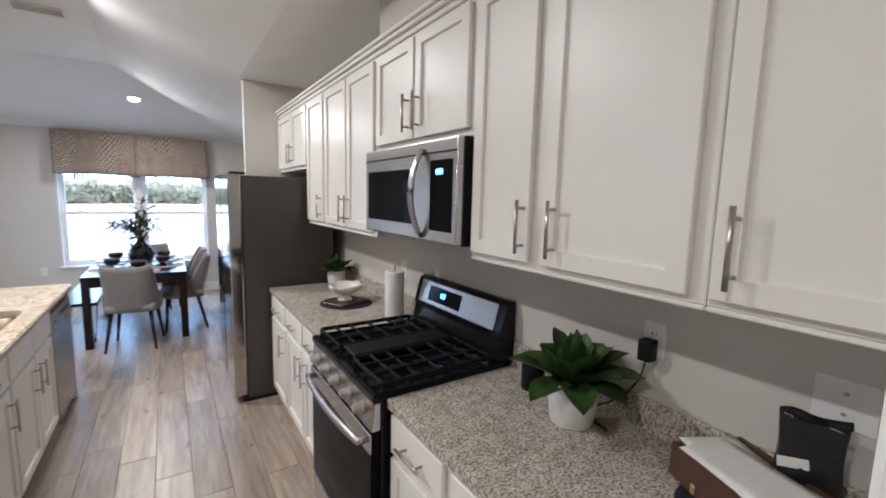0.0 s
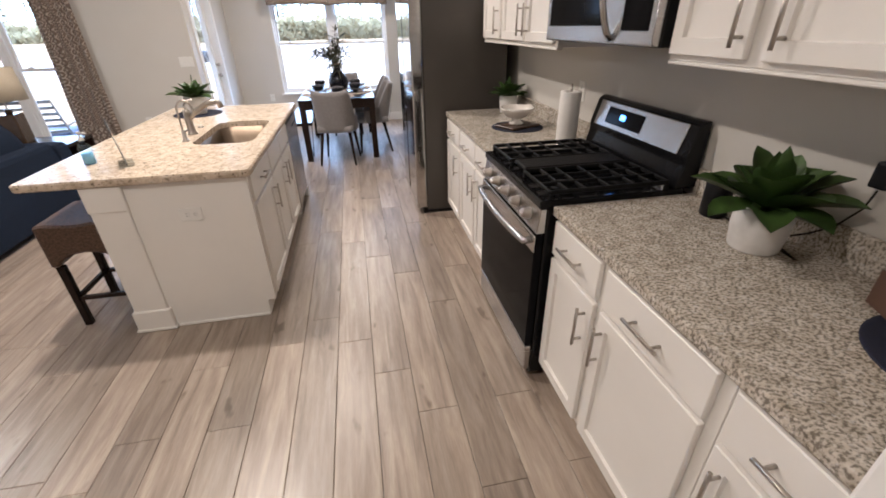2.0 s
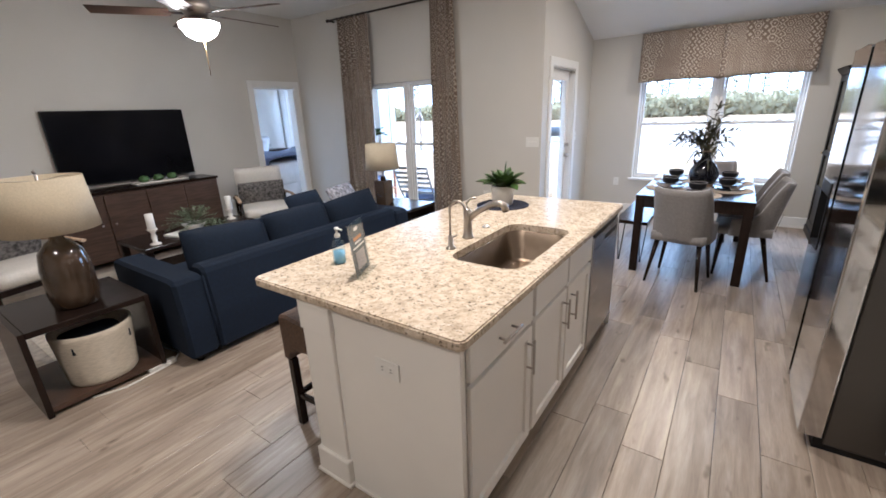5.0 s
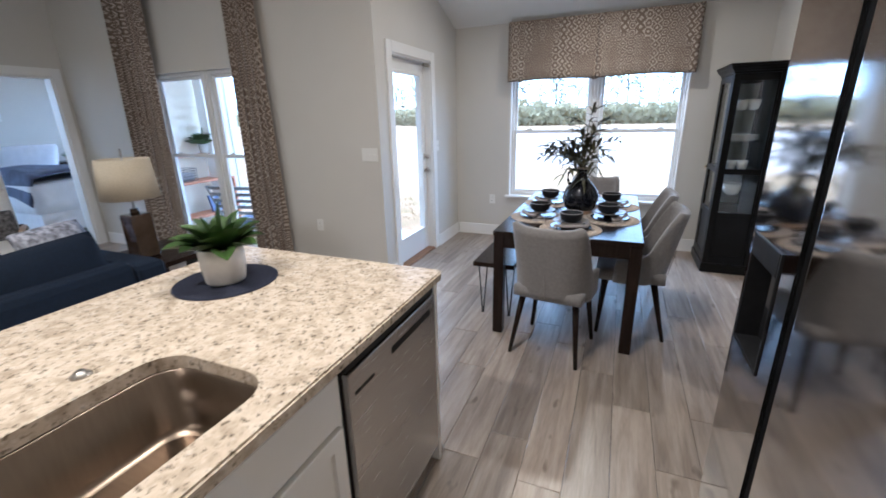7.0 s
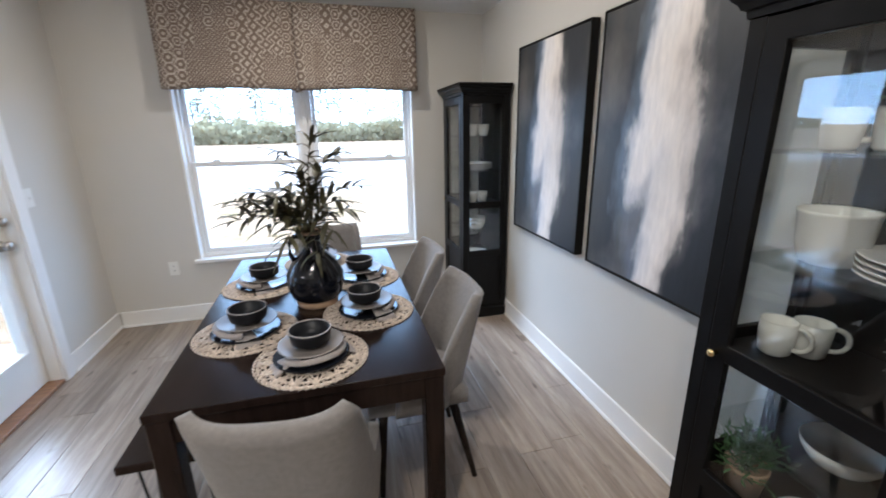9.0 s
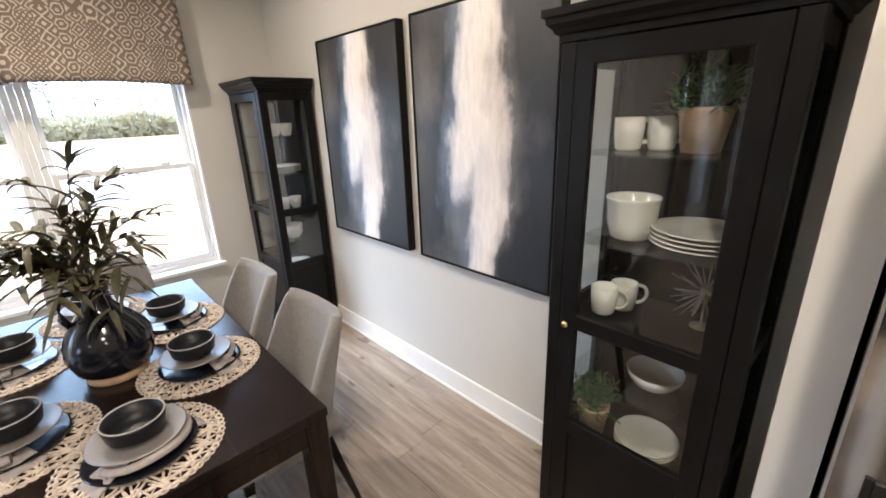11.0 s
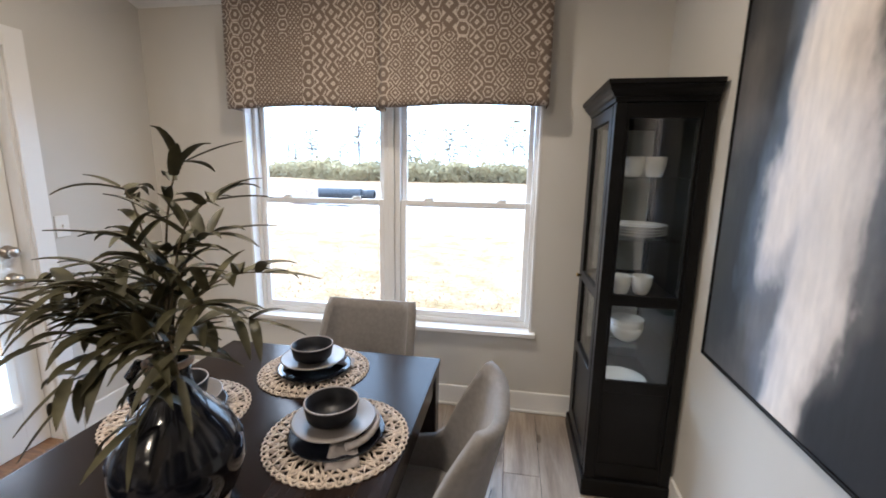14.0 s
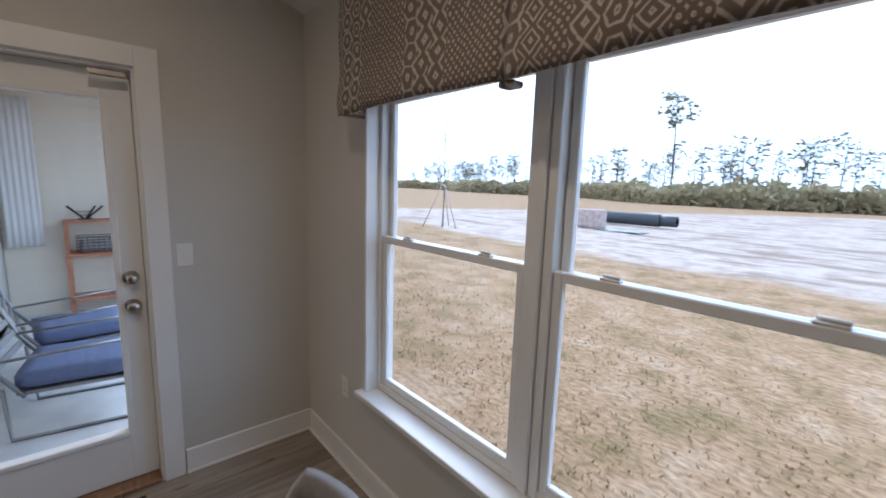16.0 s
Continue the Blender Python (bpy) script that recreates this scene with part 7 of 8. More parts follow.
# ---- television and console
tv = thing("television", pose(TVX, 3.56, 1.32), "large black flat television on the wall", "television")
part("bracket", one_box(0.001, 0.03, -0.2, 0.2, -0.15, 0.15), RUBBER, tv)
part("bezel", one_box(0.03, 0.07, -0.715, 0.715, -0.41, 0.41, b=0.005), RUBBER, tv)
part("screen", one_box(0.0695, 0.0715, -0.705, 0.705, -0.395, 0.4), SCREEN, tv, "dark glossy screen")
co = thing("tv_console", pose(-5.9, 2.62, 0), "dark walnut media console under the television", "console")
part("body", one_box(0, 0.42, 0, 1.72, 0.08, 0.84, b=0.004), WALNUT, co)
part("top", one_box(-0.005, 0.44, -0.015, 1.735, 0.8405, 0.87, b=0.004), ESPRESSO, co)
for i in range(4):
    d = part("door", one_box(0.421, 0.438, 0.015 + i * 0.425, 0.43 + i * 0.425, 0.1, 0.825, b=0.004), WALNUT, co)
    lathe(b := B(), [(0, 0), (0.006, 0), (0.012, 0.014), (0, 0.022)], 12, m=pose(0.438, 0.06 + i * 0.425 + 0.3 * ((i + 1) % 2), 0.5, 0, 90, 0))
    part("knob", b, NICKEL, d)
for y in (0.03, 1.64):
    for x in (0.03, 0.35):
        part("foot", one_box(x, x + 0.05, y, y + 0.05, 0, 0.08), ESPRESSO, co)
td = thing("moss_tray", pose(-5.68, 3.75, 0.87), "long white tray with green moss on the console", "ornament")
part("tray", one_box(-0.08, 0.08, -0.3, 0.3, 0, 0.02, b=0.006), WHITECER, td)
for k in range(3):
    lathe(b := B(), [(0, 0), (0.05, 0.01), (0.06, 0.035), (0.04, 0.07), (0, 0.08)], 14, at=(0, -0.18 + 0.16 * k, 0.018))
    part("moss_ball", b, HERB, td)


# ---- armchairs with wooden arms
def armchair(m, label):
    """Faces +y."""
    t = thing("armchair", m, label, "armchair", "armchairs")
    cushion(b := B(), -0.3, 0.3, -0.28, 0.34, 0.32, 0.46, puff=0.35)
    part("seat_cushion", b, BOUCLE, t)
    cushion(b := B(), -0.3, 0.3, -0.27, 0.27, -0.07, 0.07, puff=0.4, m=pose(0, -0.32, 0.66, 78, 0, 0))
    part("back_cushion", b, BOUCLE, t)
    for s in (-1, 1):
        b = B()
        tube(b, [(s * 0.34, 0.36, 0.57), (s * 0.34, 0.1, 0.58), (s * 0.34, -0.3, 0.55), (s * 0.34, -0.4, 0.5)], 0.024, 10, flat=0.6)
        part("arm", b, OAKARM, t, "pale wooden arm")
        part("leg", tube(B(), [(s * 0.33, 0.3, 0.57), (s * 0.34, 0.33, 0.0)], 0.022, 10, r1=0.015), ESPRESSO, t)
        part("leg", tube(B(), [(s * 0.32, -0.33, 0.56), (s * 0.34, -0.45, 0.0)], 0.022, 10, r1=0.015), ESPRESSO, t)
        part("side_rail", one_box(s * 0.33 - 0.014, s * 0.33 + 0.014, -0.36, 0.3, 0.27, 0.32, b=0.003), ESPRESSO, t)
    for y in (-0.36, 0.3):
        part("cross_rail", one_box(-0.32, 0.32, y - 0.014, y + 0.014, 0.27, 0.319, b=0.003), ESPRESSO, t)
    return t


a1 = armchair(pose(-5.05, 4.72, 0, 0, 0, -115), "cream armchair with pale wooden arms and a dark lumbar pillow")
copy_thing(a1, pose(-4.85, 2.15, 0, 0, 0, -75))
for m in (pose(-5.05, 4.72, 0, 0, 0, -115), pose(-4.85, 2.15, 0, 0, 0, -75)):
    cushion(b := B(), -0.3, 0.3, -0.165, 0.165, -0.06, 0.06, puff=0.75)
    single("lumbar_pillow", b, DARKCUSH, "dark grey black-patterned lumbar pillow on an armchair", "pillow", "lumbar pillows", m @ pose(0, -0.2, 0.58, 72, 0, 0))

# ---- bar stool at the island
bs = thing("bar_stool", pose(-1.33, 2.66, 0), "dark bar stool with a woven cane seat", "stool")
b = B()
extrude_outline(b, [(-0.192, 0.645), (-0.15, 0.655), (0.0, 0.64), (0.15, 0.655), (0.192, 0.645), (0.192, 0.4), (0.15, 0.4), (0.12, 0.445), (0.06, 0.47), (0.0, 0.477), (-0.06, 0.47), (-0.12, 0.445), (-0.15, 0.4), (-0.192, 0.4)], "y", -0.19, 0.19, b=0.012)
part("seat_top", b, WICKER, bs, "woven dark brown cane seat with arched sides")
for x in (-0.16, 0.16):
    for y in (-0.16, 0.16):
        part("leg", one_box(x - 0.019, x + 0.019, y - 0.019, y + 0.019, 0, 0.3995, b=0.003), ESPRESSO, bs)
for q4 in ((-0.14, 0.14, -0.172, -0.148), (-0.14, 0.14, 0.148, 0.172), (-0.172, -0.148, -0.14, 0.14), (0.148, 0.172, -0.14, 0.14)):
    part("stretcher", one_box(*q4, 0.17, 0.195, b=0.002), ESPRESSO, bs)

# ---- the bedroom beyond the doorway
BX0, BY0, BY1 = -9.7, 3.0, 8.5
structure("floor_bedroom", one_box(BX0, TVX - 0.14, BY0, BY1, -0.12, 0.0), RUG, "pale bedroom carpet", "floor")
structure("ceiling_bedroom", one_box(BX0, TVX - 0.14, BY0, BY1, 2.6, 2.7), CEIL, "white bedroom ceiling", "ceiling")
# The glassless west opening is unseen, added so daylight brightens the bedroom.
wall_with_opening("wall_bedroom_west", "x", BX0, -0.14, BY0, BY1 + 0.16, 2.7, [(3.4, 5.6, 0.5, 2.2)], "pale bedroom wall")
wall_with_opening("wall_bedroom_south", "y", BY0, -0.14, BX0, TVX - 0.14, 2.7, [], "pale bedroom wall")
wall_with_opening("wall_bedroom_north", "y", BY1, 0.16, BX0, TVX, 2.7, [(-9.62, -6.4, 0.25, 2.42)], "pale bedroom wall with a bright window")
wall_with_opening("wall_bedroom_east", "x", TVX - 0.14, 0.12, LRN + 0.161, BY1, 2.7, [], "pale bedroom wall towards the porch")
win3 = tagged(new("window_3"), "bright white bedroom window behind sheers", "window", "", "structure")
window_unit(win3, -9.62, -8.02, 0.25, 2.42, 1.3, BY1 + 0.05)
window_unit(win3, -7.98, -6.4, 0.25, 2.42, 1.3, BY1 + 0.05)
for i, (xa, xb) in enumerate(((-9.55, -9.0), (-8.25, -7.75))):
    b = B()
    sheet(b, 40, 8, lambda u, v: Vector((xa + (xb - xa) * u, BY1 - 0.09 + 0.014 * math.sin(u * 60) + 0.01 * math.sin(u * 23), 0.02 + 2.3 * v)), 0.002)
    single("sheer_curtain", b, SHEER, "white sheer curtain beside the bedroom window", "curtain", "sheer curtains")
bed = thing("bed", pose(-7.6, 6.7, 0) @ Matrix.Diagonal((1, 1, 1.28, 1)), "bed with white cover and a rumpled slate-blue throw", "bed")
part("frame", one_box(-1.05, 0.9, -0.75, 0.75, 0.08, 0.3, b=0.01), COVERLET, bed)
cushion(b := B(), -1.02, 0.92, -0.77, 0.77, 0.26, 0.62, puff=0.2, n=12)
part("mattress", b, COVERLET, bed, "white quilted bedding")
sheet(b := B(), 14, 18, lambda u, v: Vector((-0.25 + 1.1 * u, -0.8 + 1.6 * v, 0.66 - 0.28 * max(0, abs(2 * v - 1) - 0.9) / 0.1 + 0.05 * math.sin(7 * u + 3 * v) * math.sin(5 * v) + 0.1 * math.sin(math.pi * u))), 0.02)
part("throw", b, LILAC, bed, "rumpled slate-blue throw")
cushion(b := B(), -0.22, 0.22, -0.4, 0.4, -0.08, 0.08, puff=0.6, m=pose(-0.8, 0.0, 0.74, 0, -60, 0))
part("pillow", b, COVERLET, bed)
for x in (-0.95, 0.8):
    for y in (-0.65, 0.65):
        part("foot", one_box(x - 0.03, x + 0.03, y - 0.03, y + 0.03, 0, 0.08), ESPRESSO, bed)
dr = thing("dresser", pose(-9.65, 7.6, 0), "dark bedroom dresser with a lamp on it", "dresser")
part("body", one_box(0, 0.45, -0.45, 0.6, 0.05, 0.85, b=0.005), ESPRESSO, dr)
for k in range(3):
    d = part("drawer", one_box(0.451, 0.468, -0.43, 0.58, 0.08 + k * 0.255, 0.32 + k * 0.255, b=0.003), ESPRESSO, dr)
part("plinth", one_box(0.02, 0.42, -0.43, 0.58, 0, 0.05), ESPRESSO, dr)
bl = thing("bedside_lamp", pose(-9.4, 7.4, 0.85), "small lamp with a white box shade", "lamp")
part("shade", one_box(-0.1, 0.1, -0.13, 0.13, 0.12, 0.32, b=0.01), SHEER, bl)
part("stand", one_box(-0.03, 0.03, -0.03, 0.03, 0.0, 0.12), NICKEL, bl)
herb_pot(pose(-9.4, 7.75, 0.85), "small green plant on the bedroom dresser", 9)
wp = thing("framed_print", pose(BX0 + 0.012, 6.95, 1.75), "small dark framed print on the pale bedroom wall", "picture")
part("frame", one_box(-0.011, 0.012, -0.14, 0.14, -0.17, 0.17, b=0.003), PAPER, wp)
part("print", one_box(0.0122, 0.0135, -0.08, 0.08, -0.11, 0.11), STEEL_SIDE, wp)

# ---- ground to the horizon
GZ = -0.3
b = B()
N = 110
def gpos(i, j):
    x, y = i - 0.5, j
    X, Y = 900 * math.copysign(abs(2 * x) ** 2.4, x) / 2, -60 + 760 * y ** 2.4
    bump = 0.0 if Y < 11 else 0.12 * noise.noise(Vector((X * 0.08, Y * 0.08, 0))) + 0.05 * noise.noise(Vector((X * 0.5, Y * 0.5, 3)))
    return Vector((X, Y, GZ + bump * min(1, max(0, Y - 11) / 8) - (0.0)))
sheet(b, N, N, gpos)
structure("ground", b, GROUND, "dry tan lawn running into bare pale sand", "ground")

# ---- porch behind the glass door
structure("pavement_porch", one_box(TVX + 0.001, WEST - 0.161, LRN + 0.161, 8.31, -0.3, -0.1, b=0.005), CONCRETE, "pale concrete porch slab", "porch slab")
structure("ceiling_porch", one_box(TVX, WEST - 0.161, LRN + 0.161, 8.0, 2.5, 2.6), TRIM, "white porch ceiling", "ceiling")
for x in (-5.7,):
    p = structure("porch_column", one_box(x - 0.09, x + 0.09, 7.8, 7.98, -0.0999, 2.5, b=0.004), TRIM, "square white porch column", "column")
sd = tagged(new("wall_siding"), "cream horizontal lap siding on the porch wall", "siding", "", "structure")
lap = None
for i in range(17):
    z = -0.1 + 0.152 * i
    if lap is None:
        lb2 = B()
        extrude_outline(lb2, [(TVX - 0.018, 0.0), (TVX + 0.014, 0.0), (TVX + 0.001, 0.165), (TVX - 0.018, 0.165)], "y", LRN + 0.17, 8.31)
        lap = finish("siding_board", lb2, SIDING)
    o2 = new("siding_board", lap)
    o2.parent = sd
    o2.matrix_basis = pose(0, 0, z)
dp2 = B()
sheet(dp2, 24, 6, lambda u, v: Vector((TVX + 0.07 + 0.009 * math.sin(u * 34), 6.47 + 0.3 * u, 0.72 + 1.65 * v)), 0.002)
single("outdoor_drape", dp2, PAPER, "white drape hanging on the porch wall", "drape")


def patio_chair(m, label="grey aluminium porch armchair with slate blue cushion"):
    """Faces +y, floor at local z 0."""
    t = thing("patio_chair", m, label, "chair", "porch chairs")
    for s in (-1, 1):
        x = s * 0.3
        part("side_frame", tube(B(), [(x, 0.36, 0.56), (x, 0.36, 0.01), (x, -0.28, 0.01), (x, -0.3, 0.35)], 0.014, 8), ALUMI, t)
        part("arm", tube(B(), [(x, 0.37, 0.57), (x, -0.36, 0.52)], 0.016, 8, flat=0.6), ALUMI, t)
        part("back_post", tube(B(), [(x, -0.2, 0.28), (x, -0.34, 0.5), (x, -0.5, 0.88)], 0.014, 8), ALUMI, t)
    for k in range(6):
        f = k / 5
        part("back_slat", one_box(-0.29, 0.29, -0.006, 0.006, -0.02, 0.02, m=pose(0, -0.33 - 0.16 * f, 0.46 + 0.4 * f, 20, 0, 0)), ALUMI, t)
    part("seat_rail", one_box(-0.29, 0.29, 0.3, 0.33, 0.28, 0.33, b=0.003), ALUMI, t)
    part("seat_pan", one_box(-0.29, 0.29, -0.24, 0.3, 0.29, 0.31), ALUMI, t)
    cushion(b := B(), -0.28, 0.28, -0.25, 0.34, 0.312, 0.43, puff=0.3)
    part("cushion", b, BLUECUSH, t, "slate blue seat cushion")
    return t


pc = patio_chair(pose(-3.05, 7.02, -0.1, 0, 0, -8))
copy_thing(pc, pose(-3.95, 7.0, -0.1, 0, 0, 6))
cs = thing("cedar_console", pose(-5.88, 6.95, -0.1), "orange-brown cedar console shelf on the porch", "shelf")
for z in (0.2, 0.72, 1.1):
    part("shelf_board", one_box(0, 0.36 if z < 1 else 0.2, 0, 1.1, z, z + 0.03, b=0.003), CEDAR, cs)
for y in (0.0, 1.06):
    for x in (0.0, 0.32):
        part("post", one_box(x, x + 0.04, y, y + 0.04, 0, 0.7195 if x > 0.1 else 1.0995, b=0.003), CEDAR, cs)
    part("upper_post", one_box(0.16, 0.2, y, y + 0.04, 0.7505, 1.0995, b=0.003), CEDAR, cs)
wb = thing("wire_basket", pose(-5.7, 7.25, 0.65), "dark wire basket on the cedar shelf", "basket")
for k in range(6):
    b = B()
    z = 0.01 + 0.036 * k
    tube(b, [(-0.1, -0.2, z), (0.1, -0.2, z), (0.1, 0.2, z), (-0.1, 0.2, z), (-0.1, -0.2, z)], 0.004, 5)
    part("hoop", b, WIRE, wb)
for k in range(9):
    part("upright", tube(B(), [(0.1, -0.2 + 0.05 * k, 0.005), (0.1, -0.2 + 0.05 * k, 0.195)], 0.003, 5), WIRE, wb)
part("contents", one_box(-0.08, 0.08, -0.18, 0.18, 0.005, 0.13, b=0.03), GREYNAPKIN, wb)
cad = thing("utensil_caddy", pose(-5.78, 7.15, 1.03), "small wire caddy with garden tools on the console", "caddy")
for k in range(3):
    b = B()
    lathe(b, [(0.07, 0.0), (0.074, 0.002), (0.07, 0.004), (0.068, 0.002), (0.07, 0.0)], 18, at=(0, 0, 0.01 + 0.04 * k))
    part("hoop", b, WIRE, cad)
for k, (dx, dy) in enumerate(((0.02, 0.17), (-0.01, -0.16), (0.0, 0.1))):
    part("tool", tube(B(), [(0, dy * 0.1, 0.012), (dx, dy, 0.16)], 0.011, 8), WIRE, cad)
lathe(b := B(), [(0, 0), (0.068, 0), (0.068, 0.006), (0, 0.006)], 18)
part("base", b, WIRE, cad)
potted_succulent(pose(-5.78, 7.8, 1.03), "green succulent in a white pot on the porch console", 12, 1.6, 0.08, 0.14)
single("garden_book", one_box(-0.02, 0.02, -0.12, 0.12, 0, 0.26, b=0.003), BLUECUSH, "pale blue book leaning on the porch shelf", "book", m=pose(-5.65, 7.75, 0.13, 0, -12, 0))

# ---- out on the sand: drain pipe, crate, staked sapling
dpp = thing("drain_pipe", pose(-9.6, 29.6, GZ + 0.02, 0, 0, 2), "long black corrugated drain pipe lying on sand", "pipe")
b = B()
rows = []
for k in range(41):
    rows.append((0.34 if k % 2 else 0.31, 4.2 * k / 40))
lathe(b, [(0, 0)] + rows + [(0, 4.2)], 20, m=pose(-2.8, 0, 0.36, 0, 90, 0))
part("pipe", b, PIPE, dpp)
lathe(b := B(), [(0.2, 0), (0.27, 0), (0.27, 0.8), (0.2, 0.8)], 20, m=pose(1.4, 0, 0.36, 0, 90, 0))
part("spigot", b, PIPE, dpp)
ck = thing("shipping_crate", pose(-9.9, 25.9, GZ + 0.02, 0, 0, 10), "weathered pinkish crate on the sand", "crate")
part("body", one_box(-0.55, 0.55, -0.45, 0.45, 0.06, 0.9, b=0.02), CRATE, ck)
for k in range(3):
    part("slat", one_box(-0.56, 0.56, -0.475, -0.4505, 0.12 + 0.27 * k, 0.27 + 0.27 * k, b=0.005), CRATE, ck)
part("skid", one_box(-0.5, 0.5, -0.4, 0.4, 0.0, 0.06), CRATE, ck)
pn = thing("plastic_sheeting", pose(-8.3, 25.6, GZ + 0.015), "grey sheet of plastic lying on sand", "sheeting")
sheet(b := B(), 10, 6, lambda u, v: Vector((2.2 * u - 1.1, v - 0.5, 0.05 + 0.06 * noise.noise(Vector((u * 4, v * 4, 0))))), 0.01)
part("sheet", b, ALUMI, pn)
sa = thing("staked_sapling", pose(-13.4, 19.3, GZ), "thin bare sapling held by wooden stakes", "tree")
part("trunk", tube(B(), [(0, 0, 0), (0.05, 0.02, 1.8), (-0.05, 0.05, 3.6), (0.1, 0, 5.0)], 0.045, 8, r1=0.008), BARK, sa)
q = random.Random(14)
b = B()
for i in range(26):
    z = q.uniform(2.0, 4.8)
    a = q.uniform(0, 6.28)
    ln = (5.4 - z) * 0.3
    tube(b, [(0, 0, z), (ln * math.cos(a), ln * math.sin(a), z + ln * 0.8)], 0.012, 5, r1=0.003)
part("twigs", b, BARK, sa)
for a in (0, 120, 240):
    part("stake", tube(B(), [(0.9 * math.cos(radians(a)), 0.9 * math.sin(radians(a)), 0), (0.05 * math.cos(radians(a)), 0.05 * math.sin(radians(a)), 1.9)], 0.025, 6), CRATE, sa)


# ---- pine wood at the edge of the clearing
def pine(m, seed, h, crown_from, label, spread=1.0):
    q = random.Random(seed)
    t = thing("pine_tree", m, label, "tree", "pines at the edge of the clearing")
    lean = q.uniform(-0.03, 0.03) * h
    pts = [(lean * (k / 6) ** 2, 0.1 * math.sin(k), h * k / 6) for k in range(7)]
    part("trunk", tube(B(), pts, 0.016 * h, 8, r1=0.004 * h), BARK, t)
    lb, cb2 = B(), []
    verts, faces = [], []
    n = 34
    for i in range(n):
        f = crown_from + (1 - crown_from) * (i + 0.5) / n
        f = min(1, f + q.uniform(-0.03, 0.03))
        z = h * f
        a = q.uniform(0, 6.28)
        ln = spread * h * (0.05 + 0.17 * math.sin(math.pi * min(1, (1 - f) / (1 - crown_from) * 0.75 + 0.18))) * q.uniform(0.5, 1.15)
        base = Vector((lean * f * f, 0, z))
        tip = base + Vector((ln * math.cos(a), ln * math.sin(a), ln * q.uniform(0.1, 0.5)))
        tube(lb, [base, tip], 0.0025 * h, 5, r1=0.001 * h)
        for c in range(3):
            ctr = base.lerp(tip, q.uniform(0.55, 1.05)) + Vector((q.gauss(0, 0.02), q.gauss(0, 0.02), q.gauss(0, 0.012))) * h
            for k in range(14):
                d = Vector((q.gauss(0, 1), q.gauss(0, 1), q.gauss(0.3, 0.6))).normalized()
                s = d.cross(Vector((q.gauss(0, 1), q.gauss(0, 1), q.gauss(0, 1)))).normalized()
                L, W = h * q.uniform(0.016, 0.036), h * q.uniform(0.006, 0.011)
                v0 = len(verts)
                verts += [ctr - s * W, ctr + d * L, ctr + s * W, ctr - d * L * 0.3]
                faces.append((v0, v0 + 1, v0 + 2, v0 + 3))
    part("limbs", lb, BARK, t)
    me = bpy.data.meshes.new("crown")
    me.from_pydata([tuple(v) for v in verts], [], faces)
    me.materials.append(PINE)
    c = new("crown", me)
    c.parent = t
    return t


kinds = [pine(pose(-27.2, 80, GZ), 1, 16.6, 0.72, "tall lone pine with a high tufted crown"), pine(pose(-16, 79, GZ), 2, 9.3, 0.45, "slender pine in the wood's edge"),
         pine(pose(-11, 82, GZ), 3, 8.4, 0.38, "slender pine in the wood's edge", 1.25), pine(pose(-21, 84, GZ), 4, 9.0, 0.5, "slender pine in the wood's edge", 0.9)]
q = random.Random(31)


def edge_y(x):
    return 76 + max(0, -x - 25) * 0.32 + 4 * math.sin(x * 0.09)


for i in range(96):
    x = -150 + 210 * (i + q.uniform(-0.4, 0.4)) / 96
    src = kinds[1 + i % 3]
    s = q.uniform(0.72, 1.2)
    copy_thing(src, pose(x, edge_y(x) + q.uniform(2, 16), GZ, 0, 0, q.uniform(0, 360))).scale = (s, s, s)
verts, faces = [], []
for i in range(34000):
    x = q.uniform(-165, 70)
    y = edge_y(x) + abs(q.gauss(0, 4.5)) - 1
    hmax = 2.9 + 2.2 * noise.noise(Vector((x * 0.16, y * 0.12, 5))) + 1.2 * noise.noise(Vector((x * 0.6, y * 0.3, 9)))
    z = GZ + hmax * q.random()
    d = Vector((q.gauss(0, 1), q.gauss(0, 1), q.gauss(0.5, 1))).normalized()
    s = d.cross(Vector((q.gauss(0, 1), q.gauss(0, 1), 0.2))).normalized()
    L, W = q.uniform(0.3, 0.8), q.uniform(0.16, 0.4)
    c = Vector((x, y, z))
    v0 = len(verts)
    verts += [tuple(c - s * W), tuple(c + d * L), tuple(c + s * W), tuple(c - d * L)]
    faces.append((v0, v0 + 1, v0 + 2, v0 + 3))
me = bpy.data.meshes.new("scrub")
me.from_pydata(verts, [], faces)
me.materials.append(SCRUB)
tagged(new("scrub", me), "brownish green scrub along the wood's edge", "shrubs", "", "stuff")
# tussocks of dry grass near the house
verts, faces = [], []
for i in range(26000):
    y = 8.6 + 9.5 * q.random() ** 1.5
    x = q.uniform(-9 - (y - 8) * 1.2, 4 + (y - 8) * 0.5)
    if x < -1.7 and y < 9.6:
        continue
    a = q.uniform(0, 6.28)
    hgt = q.uniform(0.015, 0.055)
    w = q.uniform(0.005, 0.012)
    cx, cy = math.cos(a) * w, math.sin(a) * w
    tx, ty = q.gauss(0, 0.02), q.gauss(0, 0.02)
    v0 = len(verts)
    verts += [(x - cx, y - cy, GZ), (x + cx, y + cy, GZ), (x + tx, y + ty, GZ + hgt)]
    faces.append((v0, v0 + 1, v0 + 2))
me = bpy.data.meshes.new("dry_grass")
me.from_pydata(verts, [], faces)
me.materials.append(mat("dry_blades", (0.38, 0.26, 0.13), 0.9, vary=0.25, scale=3))
tagged(new("dry_grass", me), "short dry tan grass blades", "grass", "", "stuff")

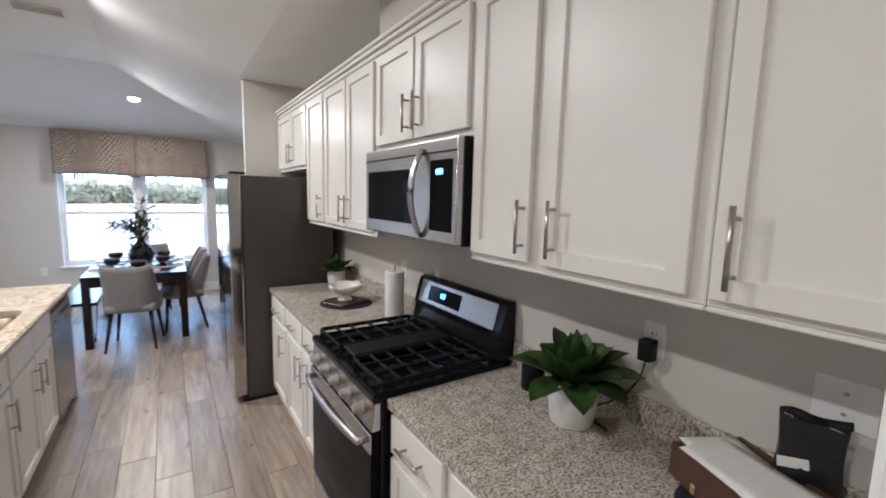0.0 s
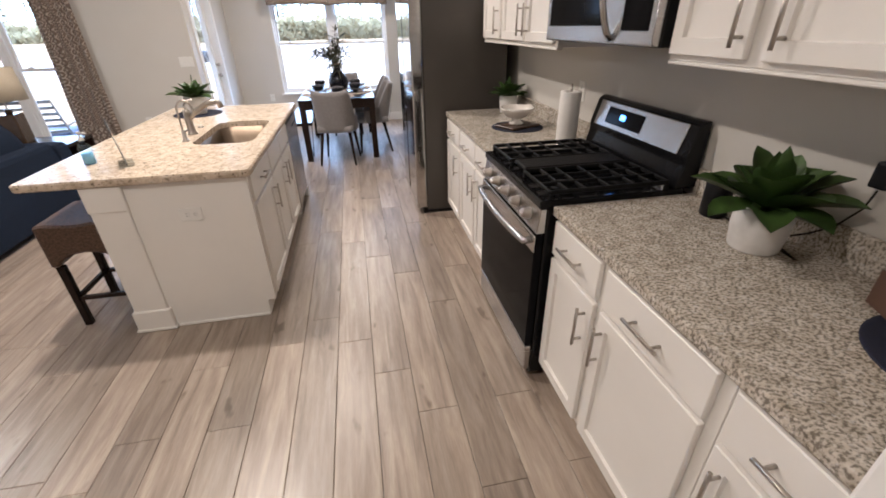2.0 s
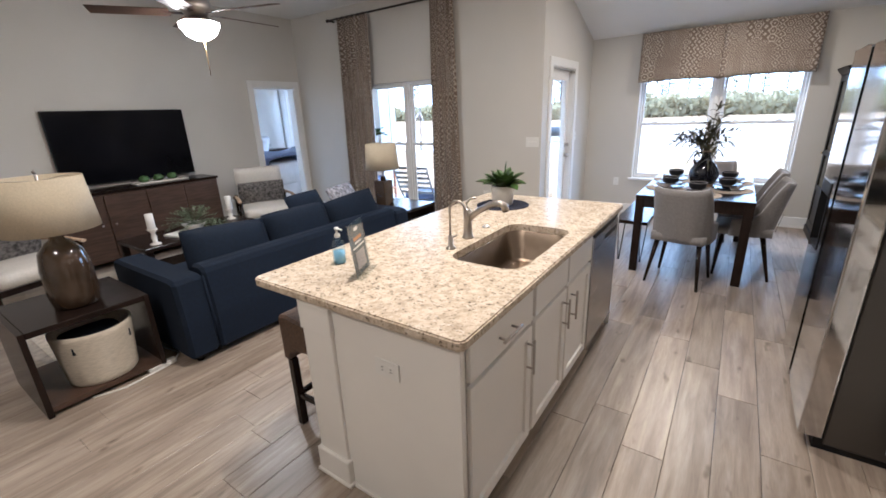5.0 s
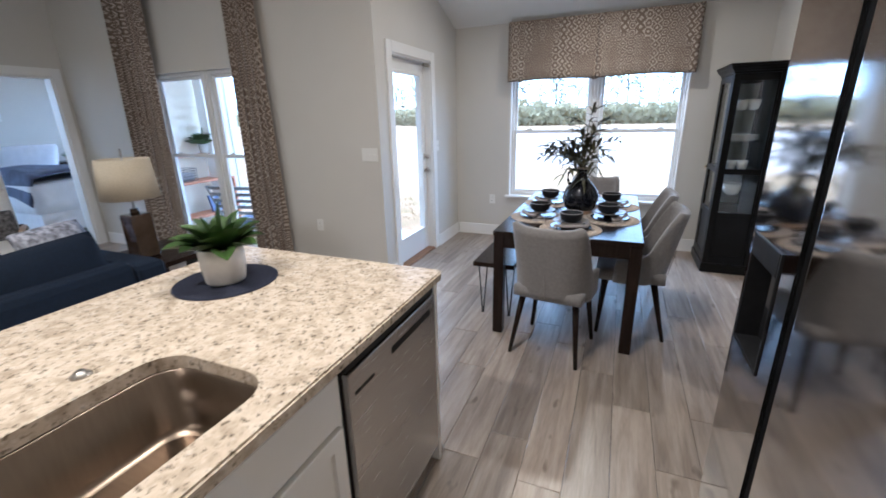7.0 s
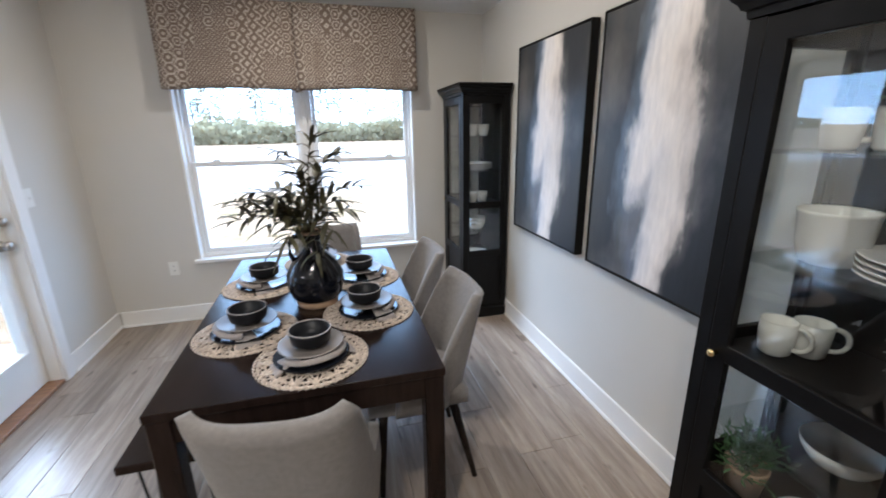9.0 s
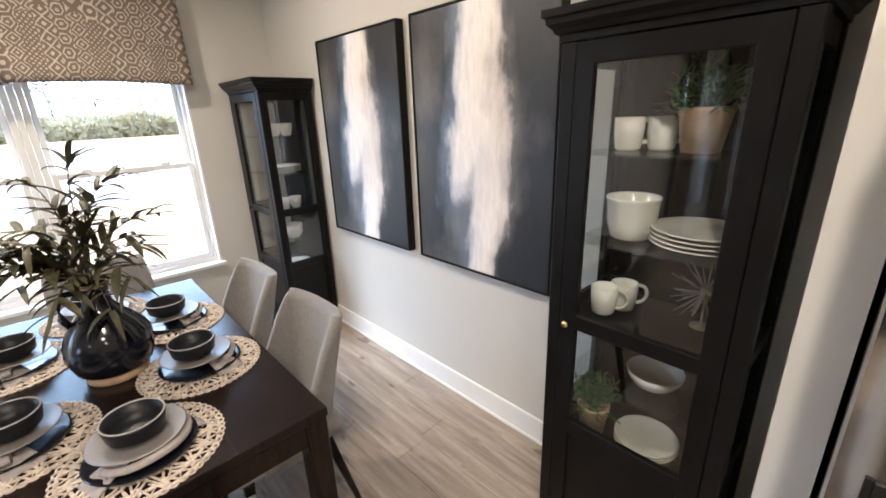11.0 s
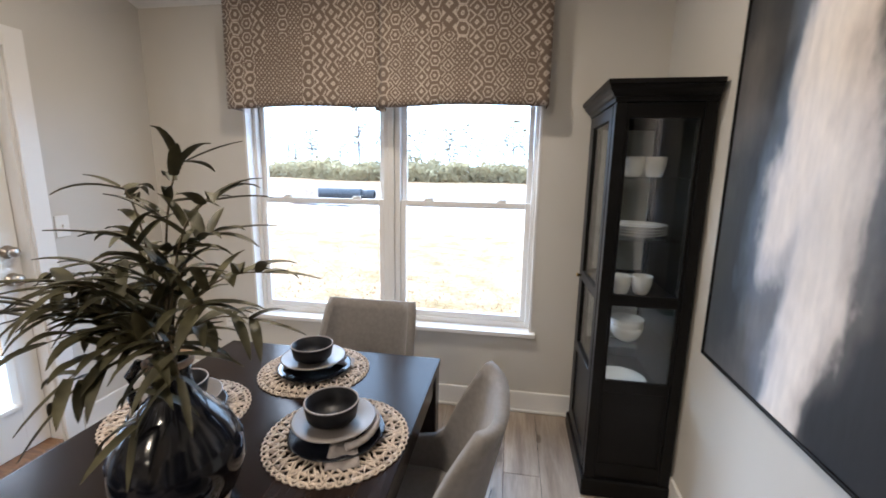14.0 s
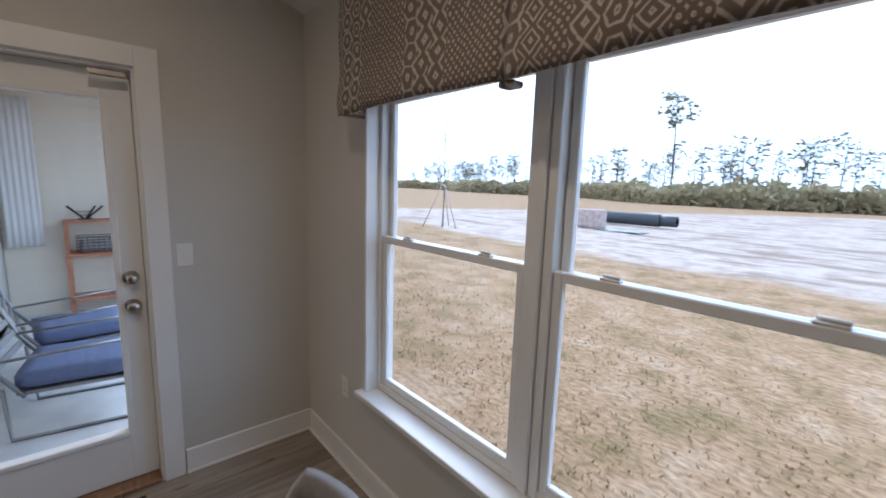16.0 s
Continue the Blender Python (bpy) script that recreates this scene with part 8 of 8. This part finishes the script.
# ---- floor planks: boards of 0.184 m laid along y, joints staggered
def plank_mesh(length, w=0.184, gap=0.002, c=0.0022):
    x0, x1, y0, y1 = -w / 2 + gap / 2, w / 2 - gap / 2, gap / 2, length - gap / 2
    v = [(x0, y0, -0.006), (x1, y0, -0.006), (x1, y1, -0.006), (x0, y1, -0.006),
         (x0, y0, -c * 0.6), (x1, y0, -c * 0.6), (x1, y1, -c * 0.6), (x0, y1, -c * 0.6),
         (x0 + c, y0 + c, 0), (x1 - c, y0 + c, 0), (x1 - c, y1 - c, 0), (x0 + c, y1 - c, 0)]
    f = [(0, 1, 5, 4), (1, 2, 6, 5), (2, 3, 7, 6), (3, 0, 4, 7), (4, 5, 9, 8), (5, 6, 10, 9), (6, 7, 11, 10), (7, 4, 8, 11), (8, 9, 10, 11)]
    me = bpy.data.meshes.new("plank")
    me.from_pydata(v, [], f)
    me.materials.append(PLANK)
    return me


PW, PL = 0.184, 1.22
rng = random.Random(4)
near_planks, far_planks = [], []
cache = {}
k0 = math.floor((TVX + 0.028) / PW) - 1
for k in range(k0, 12):
    xc = -0.028 + PW * (k + 0.5)
    lo_x, hi_x = xc - PW / 2, xc + PW / 2
    if hi_x < TVX + 0.01 or lo_x > KITX - 0.005:
        continue
    end = NORTH if lo_x > WEST - 0.01 else LRN
    start = -1.5
    y = start - rng.random() * PL
    if k == 0:
        y = 2.0 - 3 * PL
    elif k == 1:
        y = 1.725 - 3 * PL
    elif k == 2:
        y = 1.446 - 3 * PL
    elif k == -3:
        y = 1.535 - 3 * PL
    while y < end - 0.01:
        a, c = max(y, start), min(y + PL, end)
        if c - a > 0.05:
            w = PW
            if lo_x < TVX or hi_x > KITX or (end == NORTH and (hi_x > EAST and c > 4.7)):
                pass
            (near_planks if -1.75 < xc < 0.95 and a > -0.2 else far_planks).append((xc, a, c - a))
        y += PL
for i, (xc, a, ln) in enumerate(near_planks):
    key = round(ln, 2)
    if key not in cache:
        cache[key] = plank_mesh(ln)
    ob = new("plank", cache[key])
    ob.parent = floor
    ob.matrix_basis = pose(xc, a, 0)
verts, faces = [], []
for xc, a, ln in far_planks:
    me = plank_mesh(ln)
    base = len(verts)
    verts += [(v.co.x + xc, v.co.y + a, v.co.z) for v in me.vertices]
    faces += [tuple(i + base for i in p.vertices) for p in me.polygons]
    bpy.data.meshes.remove(me)
me = bpy.data.meshes.new("outer_planks")
me.from_pydata(verts, [], faces)
me.materials.append(PLANK)
op = new("outer_planks", me)
op.parent = floor
tagged(op, kind="stuff")
